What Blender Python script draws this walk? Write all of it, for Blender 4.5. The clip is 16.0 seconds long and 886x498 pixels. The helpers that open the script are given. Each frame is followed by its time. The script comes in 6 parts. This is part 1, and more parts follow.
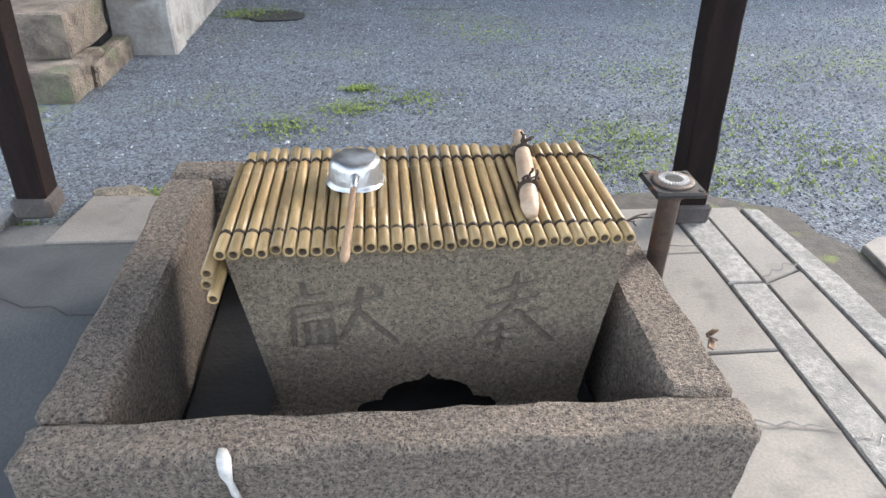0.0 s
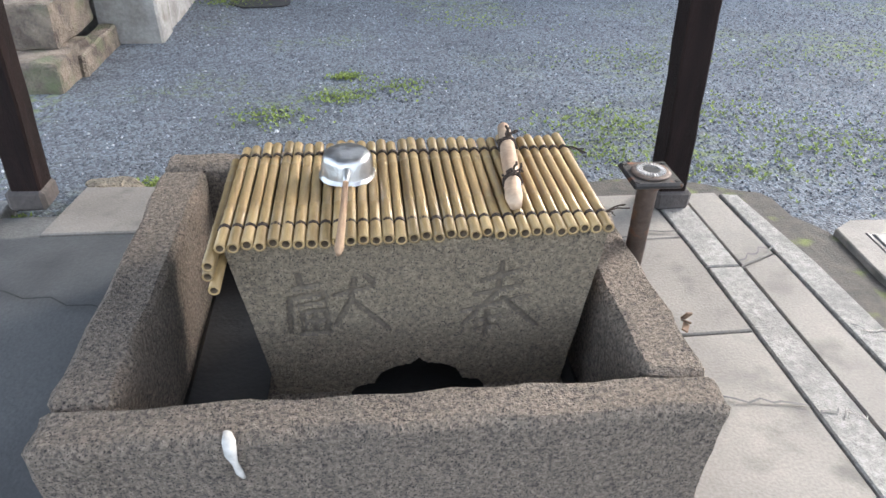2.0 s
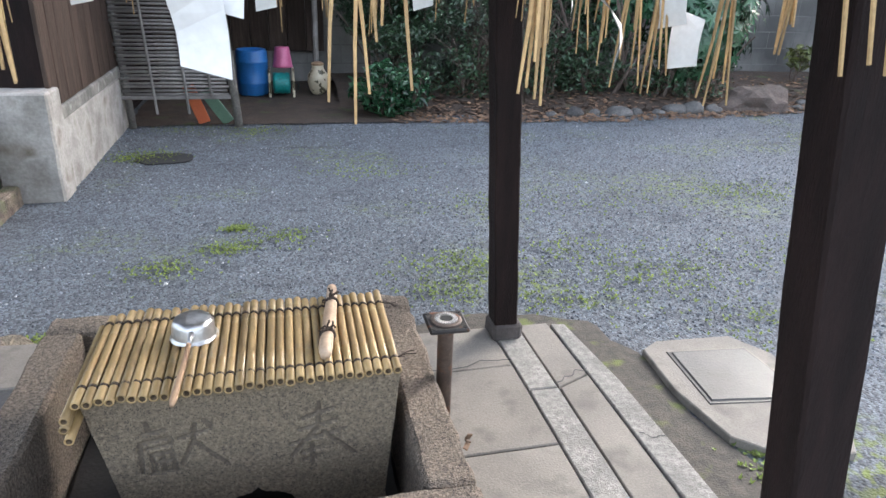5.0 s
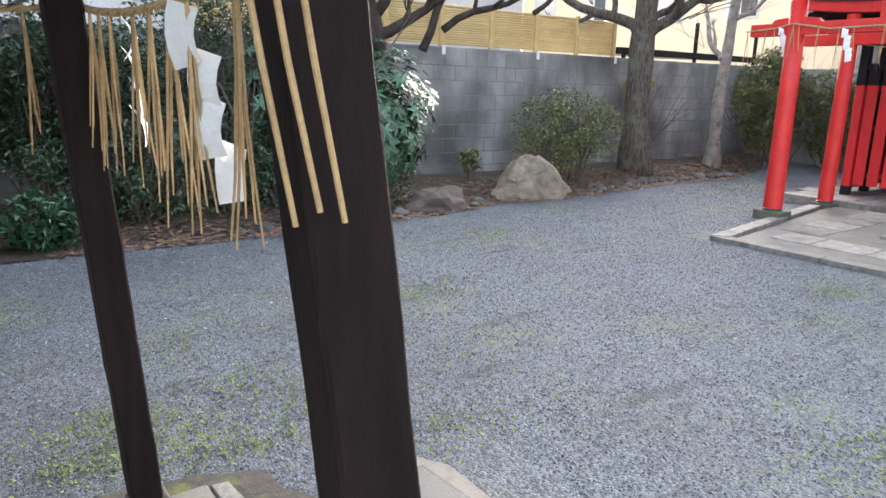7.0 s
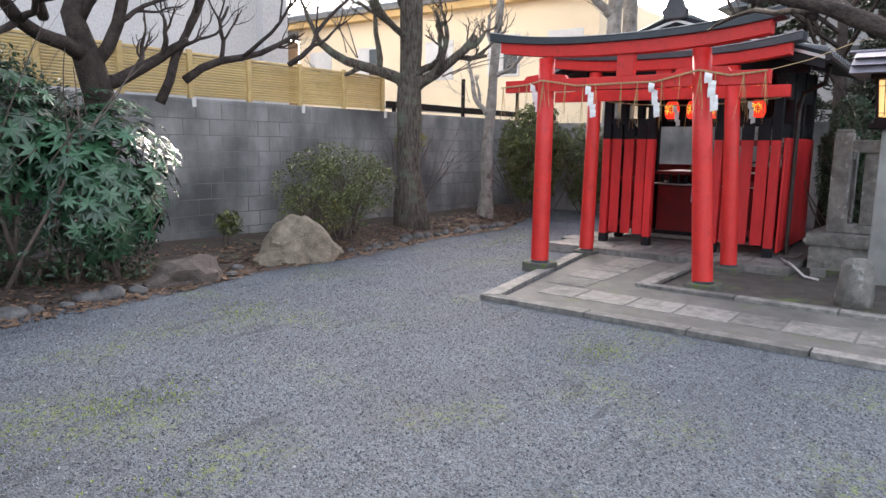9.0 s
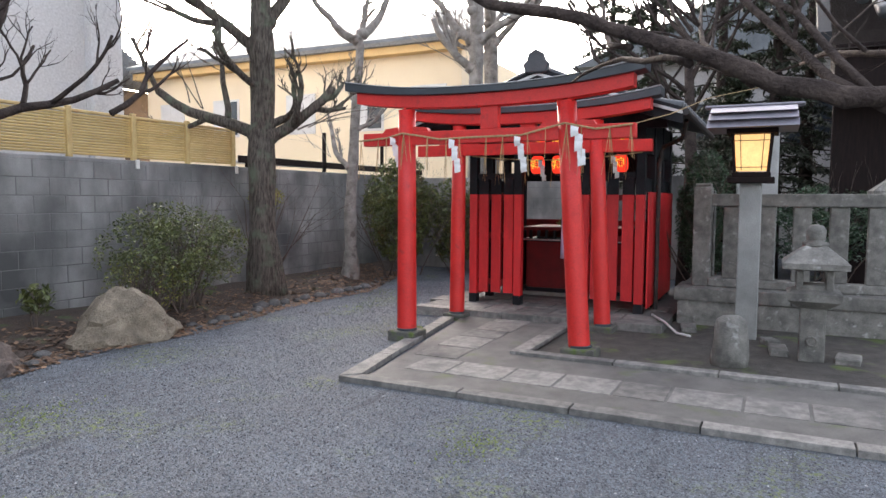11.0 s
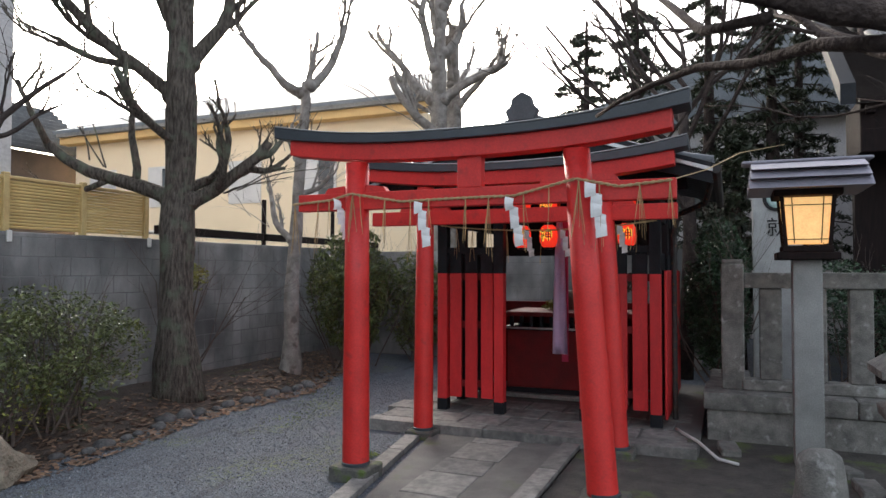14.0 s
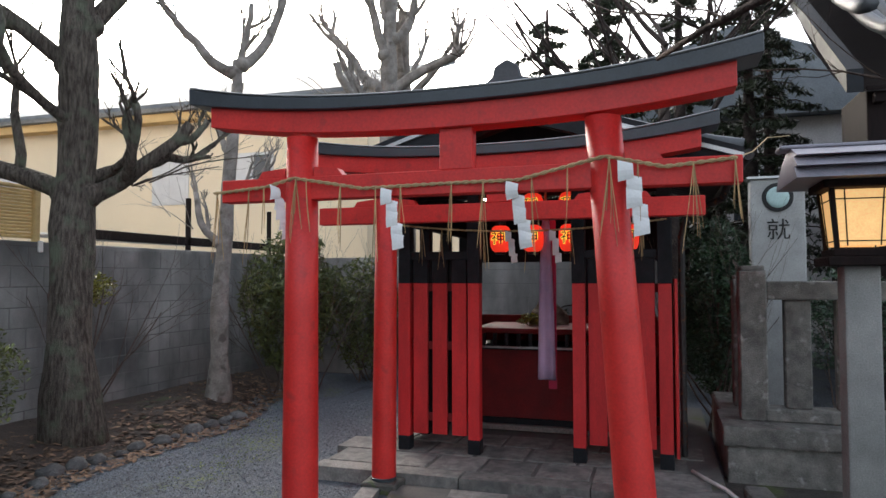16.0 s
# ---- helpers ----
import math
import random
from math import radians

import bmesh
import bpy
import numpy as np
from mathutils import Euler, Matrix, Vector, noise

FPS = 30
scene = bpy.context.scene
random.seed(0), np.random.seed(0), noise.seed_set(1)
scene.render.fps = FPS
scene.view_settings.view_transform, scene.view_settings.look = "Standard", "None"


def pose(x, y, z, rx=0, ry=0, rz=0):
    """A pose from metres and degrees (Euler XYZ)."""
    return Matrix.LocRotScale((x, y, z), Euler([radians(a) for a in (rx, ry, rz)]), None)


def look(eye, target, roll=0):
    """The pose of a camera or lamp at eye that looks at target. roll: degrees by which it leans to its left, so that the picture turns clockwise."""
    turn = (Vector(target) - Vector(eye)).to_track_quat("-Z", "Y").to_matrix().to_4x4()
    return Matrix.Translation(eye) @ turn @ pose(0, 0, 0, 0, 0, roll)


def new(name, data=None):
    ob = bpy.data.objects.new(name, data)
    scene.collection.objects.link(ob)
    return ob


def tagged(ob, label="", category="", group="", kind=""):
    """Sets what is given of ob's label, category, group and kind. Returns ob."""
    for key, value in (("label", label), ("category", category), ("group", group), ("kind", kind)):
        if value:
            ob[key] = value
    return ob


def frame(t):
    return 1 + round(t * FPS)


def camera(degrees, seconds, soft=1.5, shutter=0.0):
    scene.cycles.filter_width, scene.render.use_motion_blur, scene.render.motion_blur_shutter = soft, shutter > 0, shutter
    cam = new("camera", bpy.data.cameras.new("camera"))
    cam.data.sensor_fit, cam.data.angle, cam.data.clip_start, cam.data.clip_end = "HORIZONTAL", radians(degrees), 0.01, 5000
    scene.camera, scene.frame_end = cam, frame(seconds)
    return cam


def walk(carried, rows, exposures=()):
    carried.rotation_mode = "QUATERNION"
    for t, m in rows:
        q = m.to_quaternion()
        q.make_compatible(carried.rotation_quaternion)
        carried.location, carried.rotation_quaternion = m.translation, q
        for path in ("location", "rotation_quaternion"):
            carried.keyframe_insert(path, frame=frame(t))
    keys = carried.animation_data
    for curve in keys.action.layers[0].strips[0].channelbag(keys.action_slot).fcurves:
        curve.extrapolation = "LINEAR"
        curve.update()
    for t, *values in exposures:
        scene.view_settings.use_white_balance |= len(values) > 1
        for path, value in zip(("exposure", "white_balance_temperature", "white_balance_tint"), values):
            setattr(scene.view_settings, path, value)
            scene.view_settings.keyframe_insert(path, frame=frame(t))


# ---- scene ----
cam = camera(65.9, 16.0)
EXPOSURES = [(0.0, 3.18, 6200, 10), (3.0, 3.18, 6200, 10), (5.5, 3.0, 6300, 11), (7.0, 2.97, 6450, 12), (9.0, 2.66, 6650, 14), (12.5, 2.31, 6650, 14), (14.0, 1.98, 6600, 11), (16.0, 1.94, 6500, 10)]
PATH = [
    (0, (0.168, 0.438, 1.081), (0.344, 2.132, 0.031), 1.7),
    (0.5, (0.164, 0.43, 1.087), (0.347, 2.109, 0.015), 1.8),
    (1, (0.165, 0.422, 1.093), (0.354, 2.091, 0.007), 1.7),
    (1.5, (0.16, 0.412, 1.105), (0.361, 2.075, 0.013), 1.8),
    (2, (0.161, 0.395, 1.125), (0.371, 2.058, 0.033), 1.8),
    (2.5, (0.156, 0.365, 1.16), (0.376, 2.027, 0.07), 1.7),
    (3, (0.145, 0.315, 1.192), (0.377, 1.979, 0.106), 1.7),
    (5.5, (0.436, 0.065, 1.383), (0.975, 1.87, 0.711), 1.9),
    (6, (0.505, 0.062, 1.394), (1.196, 1.844, 0.805), 1.8),
    (6.5, (0.606, 0.131, 1.389), (1.511, 1.837, 0.867), 1.9),
    (7, (0.74, 0.186, 1.38), (1.889, 1.756, 0.919), 1.3),
    (7.5, (0.93, 0.246, 1.338), (2.234, 1.701, 0.912), 1.0),
    (8, (1.15, 0.305, 1.374), (2.527, 1.703, 0.986), 0.8),
    (8.5, (1.315, 0.377, 1.4), (2.777, 1.697, 1.054), 0.9),
    (9, (1.455, 0.446, 1.429), (3.037, 1.631, 1.122), 0.9),
    (9.5, (1.599, 0.478, 1.463), (3.271, 1.54, 1.192), 0.8),
    (12, (2.629, 1.067, 1.472), (4.443, 1.904, 1.389), 0.2),
    (12.5, (2.9, 1.233, 1.494), (4.722, 2.057, 1.443), 0.3),
    (13, (3.212, 1.329, 1.5), (5.041, 2.138, 1.482), 0.2),
    (13.5, (3.529, 1.411, 1.538), (5.364, 2.208, 1.56), -0.0),
    (14, (3.801, 1.614, 1.552), (5.646, 2.382, 1.614), 0.1),
    (14.5, (4.055, 1.77, 1.556), (5.921, 2.486, 1.638), 0.0),
    (15, (4.381, 1.92, 1.553), (6.262, 2.596, 1.636), -0.1),
    (15.5, (4.656, 2.085, 1.56), (6.545, 2.738, 1.646), -0.1),
    (16, (4.888, 2.282, 1.57), (6.793, 2.883, 1.653), -0.1),
]
walk(cam, [(t, look(eye, target, roll)) for t, eye, target, roll in PATH], EXPOSURES)

# ---- world, sun, exposure ----
SUN_AZ, SUN_EL = radians(55), radians(24)
world = bpy.data.worlds.new("sky")
scene.world = world
world.use_nodes = True
wn = world.node_tree
sky = wn.nodes.new("ShaderNodeTexSky")
sky.sky_type = "NISHITA"
sky.sun_disc = False
sky.sun_elevation, sky.sun_rotation = SUN_EL, SUN_AZ
sky.air_density, sky.dust_density, sky.ozone_density = 1.0, 4.0, 1.0
wn.nodes["Background"].inputs[1].default_value = 0.15
grey = wn.nodes.new("ShaderNodeHueSaturation")
grey.inputs["Saturation"].default_value = 0.5
wn.links.new(sky.outputs[0], grey.inputs["Color"])
wn.links.new(grey.outputs[0], wn.nodes["Background"].inputs[0])
sun = new("sun", bpy.data.lights.new("sun", "SUN"))
sun.data.energy, sun.data.angle, sun.data.color = 0.3, radians(60), (1.0, 0.97, 0.93)
sd = Vector((math.sin(SUN_AZ) * math.cos(SUN_EL), math.cos(SUN_AZ) * math.cos(SUN_EL), math.sin(SUN_EL)))
sun.matrix_world = look(sd * 60, (0, 0, 0))


# ---- materials ----
def mat(name, c1, c2=None, scale=8.0, rough=0.7, bump=0.3, fine=90.0, metal=0.0, spots=None, vary=0.0, depth=0.004, stretch=(1, 1, 1), island=False, world_space=False):
    m = bpy.data.materials.new(name)
    m.use_nodes = True
    nt = m.node_tree
    n, l = nt.nodes, nt.links
    p = n["Principled BSDF"]
    c2 = c2 or tuple(x * 0.7 for x in c1)
    tc = n.new("ShaderNodeTexCoord")
    mp = n.new("ShaderNodeMapping")
    mp.inputs["Scale"].default_value = stretch
    coords = n.new("ShaderNodeNewGeometry").outputs["Position"] if world_space else tc.outputs["Object"]
    l.new(coords, mp.inputs[0])
    big = n.new("ShaderNodeTexNoise")
    big.inputs["Scale"].default_value, big.inputs["Detail"].default_value, big.inputs["Roughness"].default_value = scale, 6, 0.6
    small = n.new("ShaderNodeTexNoise")
    small.inputs["Scale"].default_value, small.inputs["Detail"].default_value = fine, 3
    l.new(mp.outputs[0], big.inputs["Vector"])
    l.new(mp.outputs[0], small.inputs["Vector"])
    ramp = n.new("ShaderNodeValToRGB")
    ramp.color_ramp.elements[0].position, ramp.color_ramp.elements[1].position = 0.35, 0.68
    ramp.color_ramp.elements[0].color, ramp.color_ramp.elements[1].color = (*c2, 1), (*c1, 1)
    l.new(big.outputs["Fac"], ramp.inputs[0])
    out = ramp.outputs[0]
    grain = n.new("ShaderNodeMix")
    grain.data_type, grain.blend_type = "RGBA", "OVERLAY"
    grain.inputs[0].default_value = 0.35
    l.new(out, grain.inputs[6])
    l.new(small.outputs["Fac"], grain.inputs[7])
    out = grain.outputs[2]
    if spots:
        sc, ss, lo, hi = spots
        sp = n.new("ShaderNodeTexNoise")
        sp.inputs["Scale"].default_value, sp.inputs["Detail"].default_value = ss, 5
        l.new(coords, sp.inputs["Vector"])
        mr = n.new("ShaderNodeMapRange")
        mr.inputs[1].default_value, mr.inputs[2].default_value = lo, hi
        l.new(sp.outputs["Fac"], mr.inputs[0])
        mx = n.new("ShaderNodeMix")
        mx.data_type = "RGBA"
        mx.inputs[7].default_value = (*sc, 1)
        l.new(mr.outputs[0], mx.inputs[0])
        l.new(out, mx.inputs[6])
        out = mx.outputs[2]
    if vary:
        if island:
            src = n.new("ShaderNodeNewGeometry").outputs["Random Per Island"]
        else:
            src = n.new("ShaderNodeObjectInfo").outputs["Random"]
        mr = n.new("ShaderNodeMapRange")
        mr.inputs[3].default_value, mr.inputs[4].default_value = 1 - vary, 1 + vary
        l.new(src, mr.inputs[0])
        hs = n.new("ShaderNodeHueSaturation")
        l.new(mr.outputs[0], hs.inputs["Value"])
        l.new(out, hs.inputs["Color"])
        out = hs.outputs[0]
    l.new(out, p.inputs["Base Color"])
    rr = n.new("ShaderNodeMapRange")
    rr.inputs[3].default_value, rr.inputs[4].default_value = max(rough - 0.12, 0.03), min(rough + 0.12, 1)
    l.new(big.outputs["Fac"], rr.inputs[0])
    l.new(rr.outputs[0], p.inputs["Roughness"])
    p.inputs["Metallic"].default_value = metal
    if bump:
        b = n.new("ShaderNodeBump")
        b.inputs["Strength"].default_value, b.inputs["Distance"].default_value = bump, depth
        add = n.new("ShaderNodeMath")
        l.new(small.outputs["Fac"], add.inputs[0])
        l.new(big.outputs["Fac"], add.inputs[1])
        l.new(add.outputs[0], b.inputs["Height"])
        l.new(b.outputs[0], p.inputs["Normal"])
    return m


def glow(name, color, strength):
    m = mat(name, color, tuple(c * 0.8 for c in color), 10, 0.7, 0.1)
    p = m.node_tree.nodes["Principled BSDF"]
    p.inputs["Emission Color"].default_value, p.inputs["Emission Strength"].default_value = (*color, 1), strength
    return m


def leafmat(name, c1, c2, rough=0.4):
    m = mat(name, c1, c2, 3, rough, 0, 60, vary=0.5, island=True)
    m.node_tree.nodes["Principled BSDF"].inputs["Transmission Weight"].default_value = 0.0
    return m


GRANITE = mat("granite", (0.34, 0.275, 0.215), (0.10, 0.08, 0.064), 130, 0.94, 1.0, 380, spots=((0.035, 0.030, 0.026), 300, 0.57, 0.63), depth=0.012)
GRANITE_BOX = mat("granite_box", (0.31, 0.25, 0.175), (0.135, 0.106, 0.075), 110, 0.94, 1.0, 380, spots=((0.055, 0.045, 0.034), 300, 0.57, 0.63), depth=0.007)
# darker granite for the cut strokes: groove dirt and shade put into the colour
GROOVE_SHADE = mat("carved_groove", (0.155, 0.124, 0.09), (0.075, 0.06, 0.045), 130, 0.9, 0.8, 300)
PALE_STONE = mat("pale_stone", (0.30, 0.285, 0.262), (0.165, 0.157, 0.143), 60, 0.85, 0.8, 220, spots=((0.13, 0.122, 0.112), 8, 0.52, 0.8), vary=0.12)
SLAB = mat("slab", (0.21, 0.19, 0.165), (0.135, 0.122, 0.107), 3.5, 0.75, 0.35, 150, spots=((0.10, 0.092, 0.08), 9, 0.55, 0.72), vary=0.12)
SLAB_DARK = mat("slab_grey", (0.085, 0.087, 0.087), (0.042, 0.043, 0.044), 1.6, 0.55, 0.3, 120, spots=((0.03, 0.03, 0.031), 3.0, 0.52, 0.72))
PATH_STONE = mat("path_stone", (0.245, 0.235, 0.215), (0.125, 0.12, 0.112), 14, 0.85, 0.8, 110, spots=((0.09, 0.09, 0.085), 5, 0.52, 0.72), vary=0.25)
CEMENT = mat("path_cement", (0.14, 0.135, 0.125), (0.075, 0.073, 0.068), 4, 0.8, 0.6, 120, spots=((0.085, 0.105, 0.04), 2.5, 0.60, 0.74))
OLD_STONE = mat("old_stone", (0.225, 0.217, 0.195), (0.10, 0.097, 0.088), 7, 0.9, 0.9, 90, spots=((0.32, 0.32, 0.298), 11, 0.6, 0.72), vary=0.14, depth=0.006)
MOSSY = mat("mossy_stone", (0.14, 0.132, 0.116), (0.065, 0.065, 0.055), 9, 0.9, 0.9, 80, spots=((0.085, 0.12, 0.03), 9, 0.52, 0.66), vary=0.15, depth=0.008)
ROCK = mat("rock", (0.27, 0.225, 0.165), (0.135, 0.11, 0.08), 7, 0.9, 1.0, 60, vary=0.1, depth=0.02)
ROCK_GREY = mat("rock_grey", (0.14, 0.135, 0.13), (0.06, 0.058, 0.056), 9, 0.85, 0.9, 70, vary=0.35, depth=0.01)
BLOCK = mat("concrete_block", (0.36, 0.352, 0.335), (0.15, 0.148, 0.142), 1.2, 0.9, 0.5, 120, spots=((0.075, 0.076, 0.074), 0.8, 0.46, 0.70), vary=0.08, depth=0.004, stretch=(1.4, 1.4, 0.5), world_space=True)
MORTAR = mat("mortar", (0.21, 0.205, 0.197), (0.10, 0.098, 0.094), 1.5, 0.95, 0.4, world_space=True)
BAMBOO = mat("bamboo", (0.36, 0.25, 0.115), (0.21, 0.14, 0.062), 6, 0.42, 0.2, 120, vary=0.3, stretch=(3, 0.4, 3), spots=((0.12, 0.085, 0.045), 14, 0.56, 0.75))
BAMBOO_PALE = mat("bamboo_pale", (0.46, 0.34, 0.24), (0.32, 0.22, 0.15), 12, 0.6, 0.2)
# darker brown for the pole bores, the hollow's shade put into the colour
BAMBOO_HOLLOW_SHADE = mat("bamboo_inside", (0.12, 0.08, 0.045), (0.07, 0.05, 0.03), 20, 0.9, 0.1)
TWINE = mat("twine", (0.05, 0.032, 0.022), (0.025, 0.017, 0.013), 60, 0.9, 0.4, 300)
ROPE = mat("straw_rope", (0.50, 0.36, 0.19), (0.34, 0.24, 0.12), 40, 0.85, 0.5, 260)
STRAW = mat("straw", (0.52, 0.35, 0.165), (0.34, 0.215, 0.095), 12, 0.7, 0.2, 150, vary=0.3, island=True)
PAPER = mat("paper", (0.82, 0.815, 0.80), (0.74, 0.735, 0.72), 9, 0.8, 0.2)
DARKWOOD = mat("dark_wood", (0.018, 0.0105, 0.0095), (0.008, 0.005, 0.0045), 5, 0.72, 0.5, 60, stretch=(6, 6, 0.7), depth=0.006)
WEATHERED = mat("weathered_boards", (0.075, 0.055, 0.045), (0.035, 0.025, 0.02), 5, 0.75, 0.5, 60, stretch=(6, 6, 0.6), vary=0.25)
VERMILION = mat("vermilion_paint", (0.64, 0.026, 0.020), (0.52, 0.018, 0.015), 5, 0.5, 0.2, 70, spots=((0.33, 0.02, 0.017), 12, 0.60, 0.8), depth=0.003)
REDBOARD = mat("red_boards", (0.60, 0.022, 0.024), (0.46, 0.016, 0.018), 4, 0.5, 0.2, 60, vary=0.14, stretch=(3, 3, 0.7))
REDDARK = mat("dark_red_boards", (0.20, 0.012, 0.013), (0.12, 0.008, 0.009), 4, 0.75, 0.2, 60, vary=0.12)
BLACK = mat("black_paint", (0.022, 0.024, 0.028), (0.012, 0.013, 0.015), 6, 0.5, 0.2)
BLACKTOP = mat("black_crown", (0.045, 0.055, 0.065), (0.028, 0.034, 0.04), 4, 0.38, 0.15)
TIN = mat("tin_sheet", (0.50, 0.50, 0.50), (0.38, 0.38, 0.38), 5, 0.35, 0.1, metal=0.8)
STEEL = mat("aluminium", (0.52, 0.52, 0.52), (0.36, 0.36, 0.36), 14, 0.36, 0.5, 40, metal=0.9, depth=0.005)
IRON = mat("dark_iron", (0.055, 0.05, 0.048), (0.03, 0.028, 0.027), 20, 0.55, 0.3, metal=0.5, spots=((0.17, 0.07, 0.03), 30, 0.58, 0.7))
RUST = mat("rusty_pipe", (0.15, 0.11, 0.09), (0.08, 0.06, 0.05), 18, 0.6, 0.4, metal=0.4, spots=((0.22, 0.09, 0.04), 22, 0.55, 0.7))
WHITE = mat("white_ring", (0.42, 0.40, 0.38), (0.26, 0.25, 0.235), 30, 0.6, 0.2)
PLASTER = mat("white_plaster", (0.44, 0.42, 0.395), (0.22, 0.205, 0.185), 5, 0.85, 0.4, 60, spots=((0.16, 0.135, 0.105), 5, 0.56, 0.72))
WOOD = mat("wood", (0.36, 0.24, 0.15), (0.24, 0.15, 0.09), 7, 0.7, 0.3, 90, stretch=(4, 0.5, 4))
BARK = mat("bark", (0.25, 0.215, 0.18), (0.075, 0.06, 0.05), 12, 0.95, 1.0, 60, stretch=(3, 3, 0.6), spots=((0.21, 0.235, 0.17), 5, 0.53, 0.70), depth=0.05)
BARK_DARK = mat("dark_bark", (0.075, 0.058, 0.05), (0.03, 0.023, 0.021), 9, 0.95, 0.9, 50, depth=0.02)
BARK_PALE = mat("pale_bark", (0.33, 0.30, 0.27), (0.16, 0.14, 0.12), 5, 0.9, 0.7, 50, spots=((0.12, 0.10, 0.085), 7, 0.58, 0.7), depth=0.015)
FENCE = mat("yellow_bamboo_fence", (0.60, 0.45, 0.19), (0.48, 0.34, 0.13), 3, 0.55, 0.15, vary=0.08, world_space=True)
FENCE_POST = mat("fence_post", (0.58, 0.42, 0.18), (0.46, 0.32, 0.13), 8, 0.55, 0.15, world_space=True)
ORANGE = mat("cream_render", (0.84, 0.70, 0.49), (0.79, 0.65, 0.45), 0.8, 0.9, 0.2, 40)
ORANGE_DK = mat("ochre_fascia", (0.74, 0.50, 0.22), (0.66, 0.44, 0.19), 2, 0.8, 0.1)
GREYWALL = mat("grey_render", (0.56, 0.54, 0.53), (0.48, 0.465, 0.455), 0.6, 0.9, 0.2, 30, spots=((0.40, 0.38, 0.37), 0.8, 0.56, 0.75))
SLATE = mat("slate_roof", (0.20, 0.22, 0.23), (0.13, 0.145, 0.155), 2.5, 0.7, 0.4, 40)
TILE = mat("roof_tile", (0.085, 0.092, 0.10), (0.045, 0.05, 0.055), 5, 0.5, 0.3, 60, vary=0.25)
GLASS = mat("window_glass", (0.05, 0.06, 0.07), (0.03, 0.035, 0.04), 2, 0.1, 0)
PANEWHITE = mat("pale_shutter", (0.68, 0.66, 0.62), (0.6, 0.58, 0.55), 3, 0.6, 0.1)
SOIL = mat("soil", (0.085, 0.06, 0.045), (0.045, 0.033, 0.026), 6, 0.95, 0.9, 60, spots=((0.06, 0.085, 0.03), 3, 0.6, 0.72), depth=0.02)
LITTER = mat("leaf_litter", (0.22, 0.135, 0.08), (0.10, 0.062, 0.042), 6, 0.85, 0, 60, vary=0.6, island=True)
LEAF = leafmat("shrub_leaf", (0.15, 0.165, 0.05), (0.07, 0.09, 0.03))
LEAF_DARK = leafmat("dark_leaf", (0.045, 0.088, 0.040), (0.022, 0.048, 0.024), 0.35)
LEAF_BIG = leafmat("fatsia_leaf", (0.040, 0.105, 0.050), (0.022, 0.065, 0.032), 0.24)
LEAF_YELLOW = leafmat("yellow_leaf", (0.26, 0.24, 0.03), (0.15, 0.16, 0.03))
LEAF_NEEDLE = leafmat("needle_leaf", (0.045, 0.058, 0.030), (0.025, 0.033, 0.018), 0.6)
WEED = leafmat("weed_leaf", (0.19, 0.245, 0.04), (0.10, 0.14, 0.03), 0.7)
TWIG = mat("twig", (0.15, 0.115, 0.095), (0.08, 0.06, 0.05), 20, 0.9, 0.3)
BLUE = mat("blue_plastic", (0.03, 0.17, 0.46), (0.02, 0.13, 0.38), 5, 0.4, 0.1)
PINK = mat("pink_plastic", (0.62, 0.16, 0.30), (0.5, 0.12, 0.24), 5, 0.4, 0.1)
TEAL = mat("teal_hose", (0.01, 0.26, 0.25), (0.01, 0.16, 0.16), 40, 0.4, 0.2)
CREAM = mat("cream_jar", (0.62, 0.56, 0.42), (0.5, 0.44, 0.32), 6, 0.4, 0.1, spots=((0.08, 0.07, 0.04), 14, 0.56, 0.6))
ORANGE_PL = mat("orange_board", (0.62, 0.16, 0.06), (0.5, 0.12, 0.05), 5, 0.6, 0.1)
GREEN_PL = mat("green_board", (0.14, 0.24, 0.17), (0.09, 0.17, 0.12), 5, 0.6, 0.1)
GREYBAMBOO = mat("grey_bamboo", (0.30, 0.285, 0.27), (0.16, 0.145, 0.135), 6, 0.7, 0.3, vary=0.3)
LAMP_PAPER = glow("lit_lamp_paper", (1.0, 0.60, 0.24), 0.16)
RED_GLOW = glow("lit_red_paper", (1.0, 0.045, 0.02), 0.16)
YELLOW_GLOW = glow("lit_yellow_letters", (1.0, 0.62, 0.08), 0.28)
INK = mat("ink", (0.01, 0.01, 0.01), (0.006, 0.006, 0.006), 20, 0.7, 0.0)
LILAC = mat("lilac_cloth", (0.70, 0.56, 0.74), (0.58, 0.45, 0.64), 8, 0.85, 0.2, 200)
REDCLOTH = mat("red_cloth", (0.45, 0.03, 0.08), (0.36, 0.02, 0.06), 8, 0.85, 0.2, 200)
MIRROR = mat("green_disc", (0.40, 0.55, 0.52), (0.34, 0.48, 0.46), 8, 0.35, 0.1)
# near-black: wet basin floor darkened for its shade; also cracks and lid gap
WET_GAP_DARK = mat("wet_stone", (0.02, 0.019, 0.019), (0.011, 0.011, 0.011), 5, 0.5, 0.3)
PIPE = mat("white_pipe", (0.62, 0.60, 0.57), (0.5, 0.48, 0.46), 8, 0.5, 0.1)


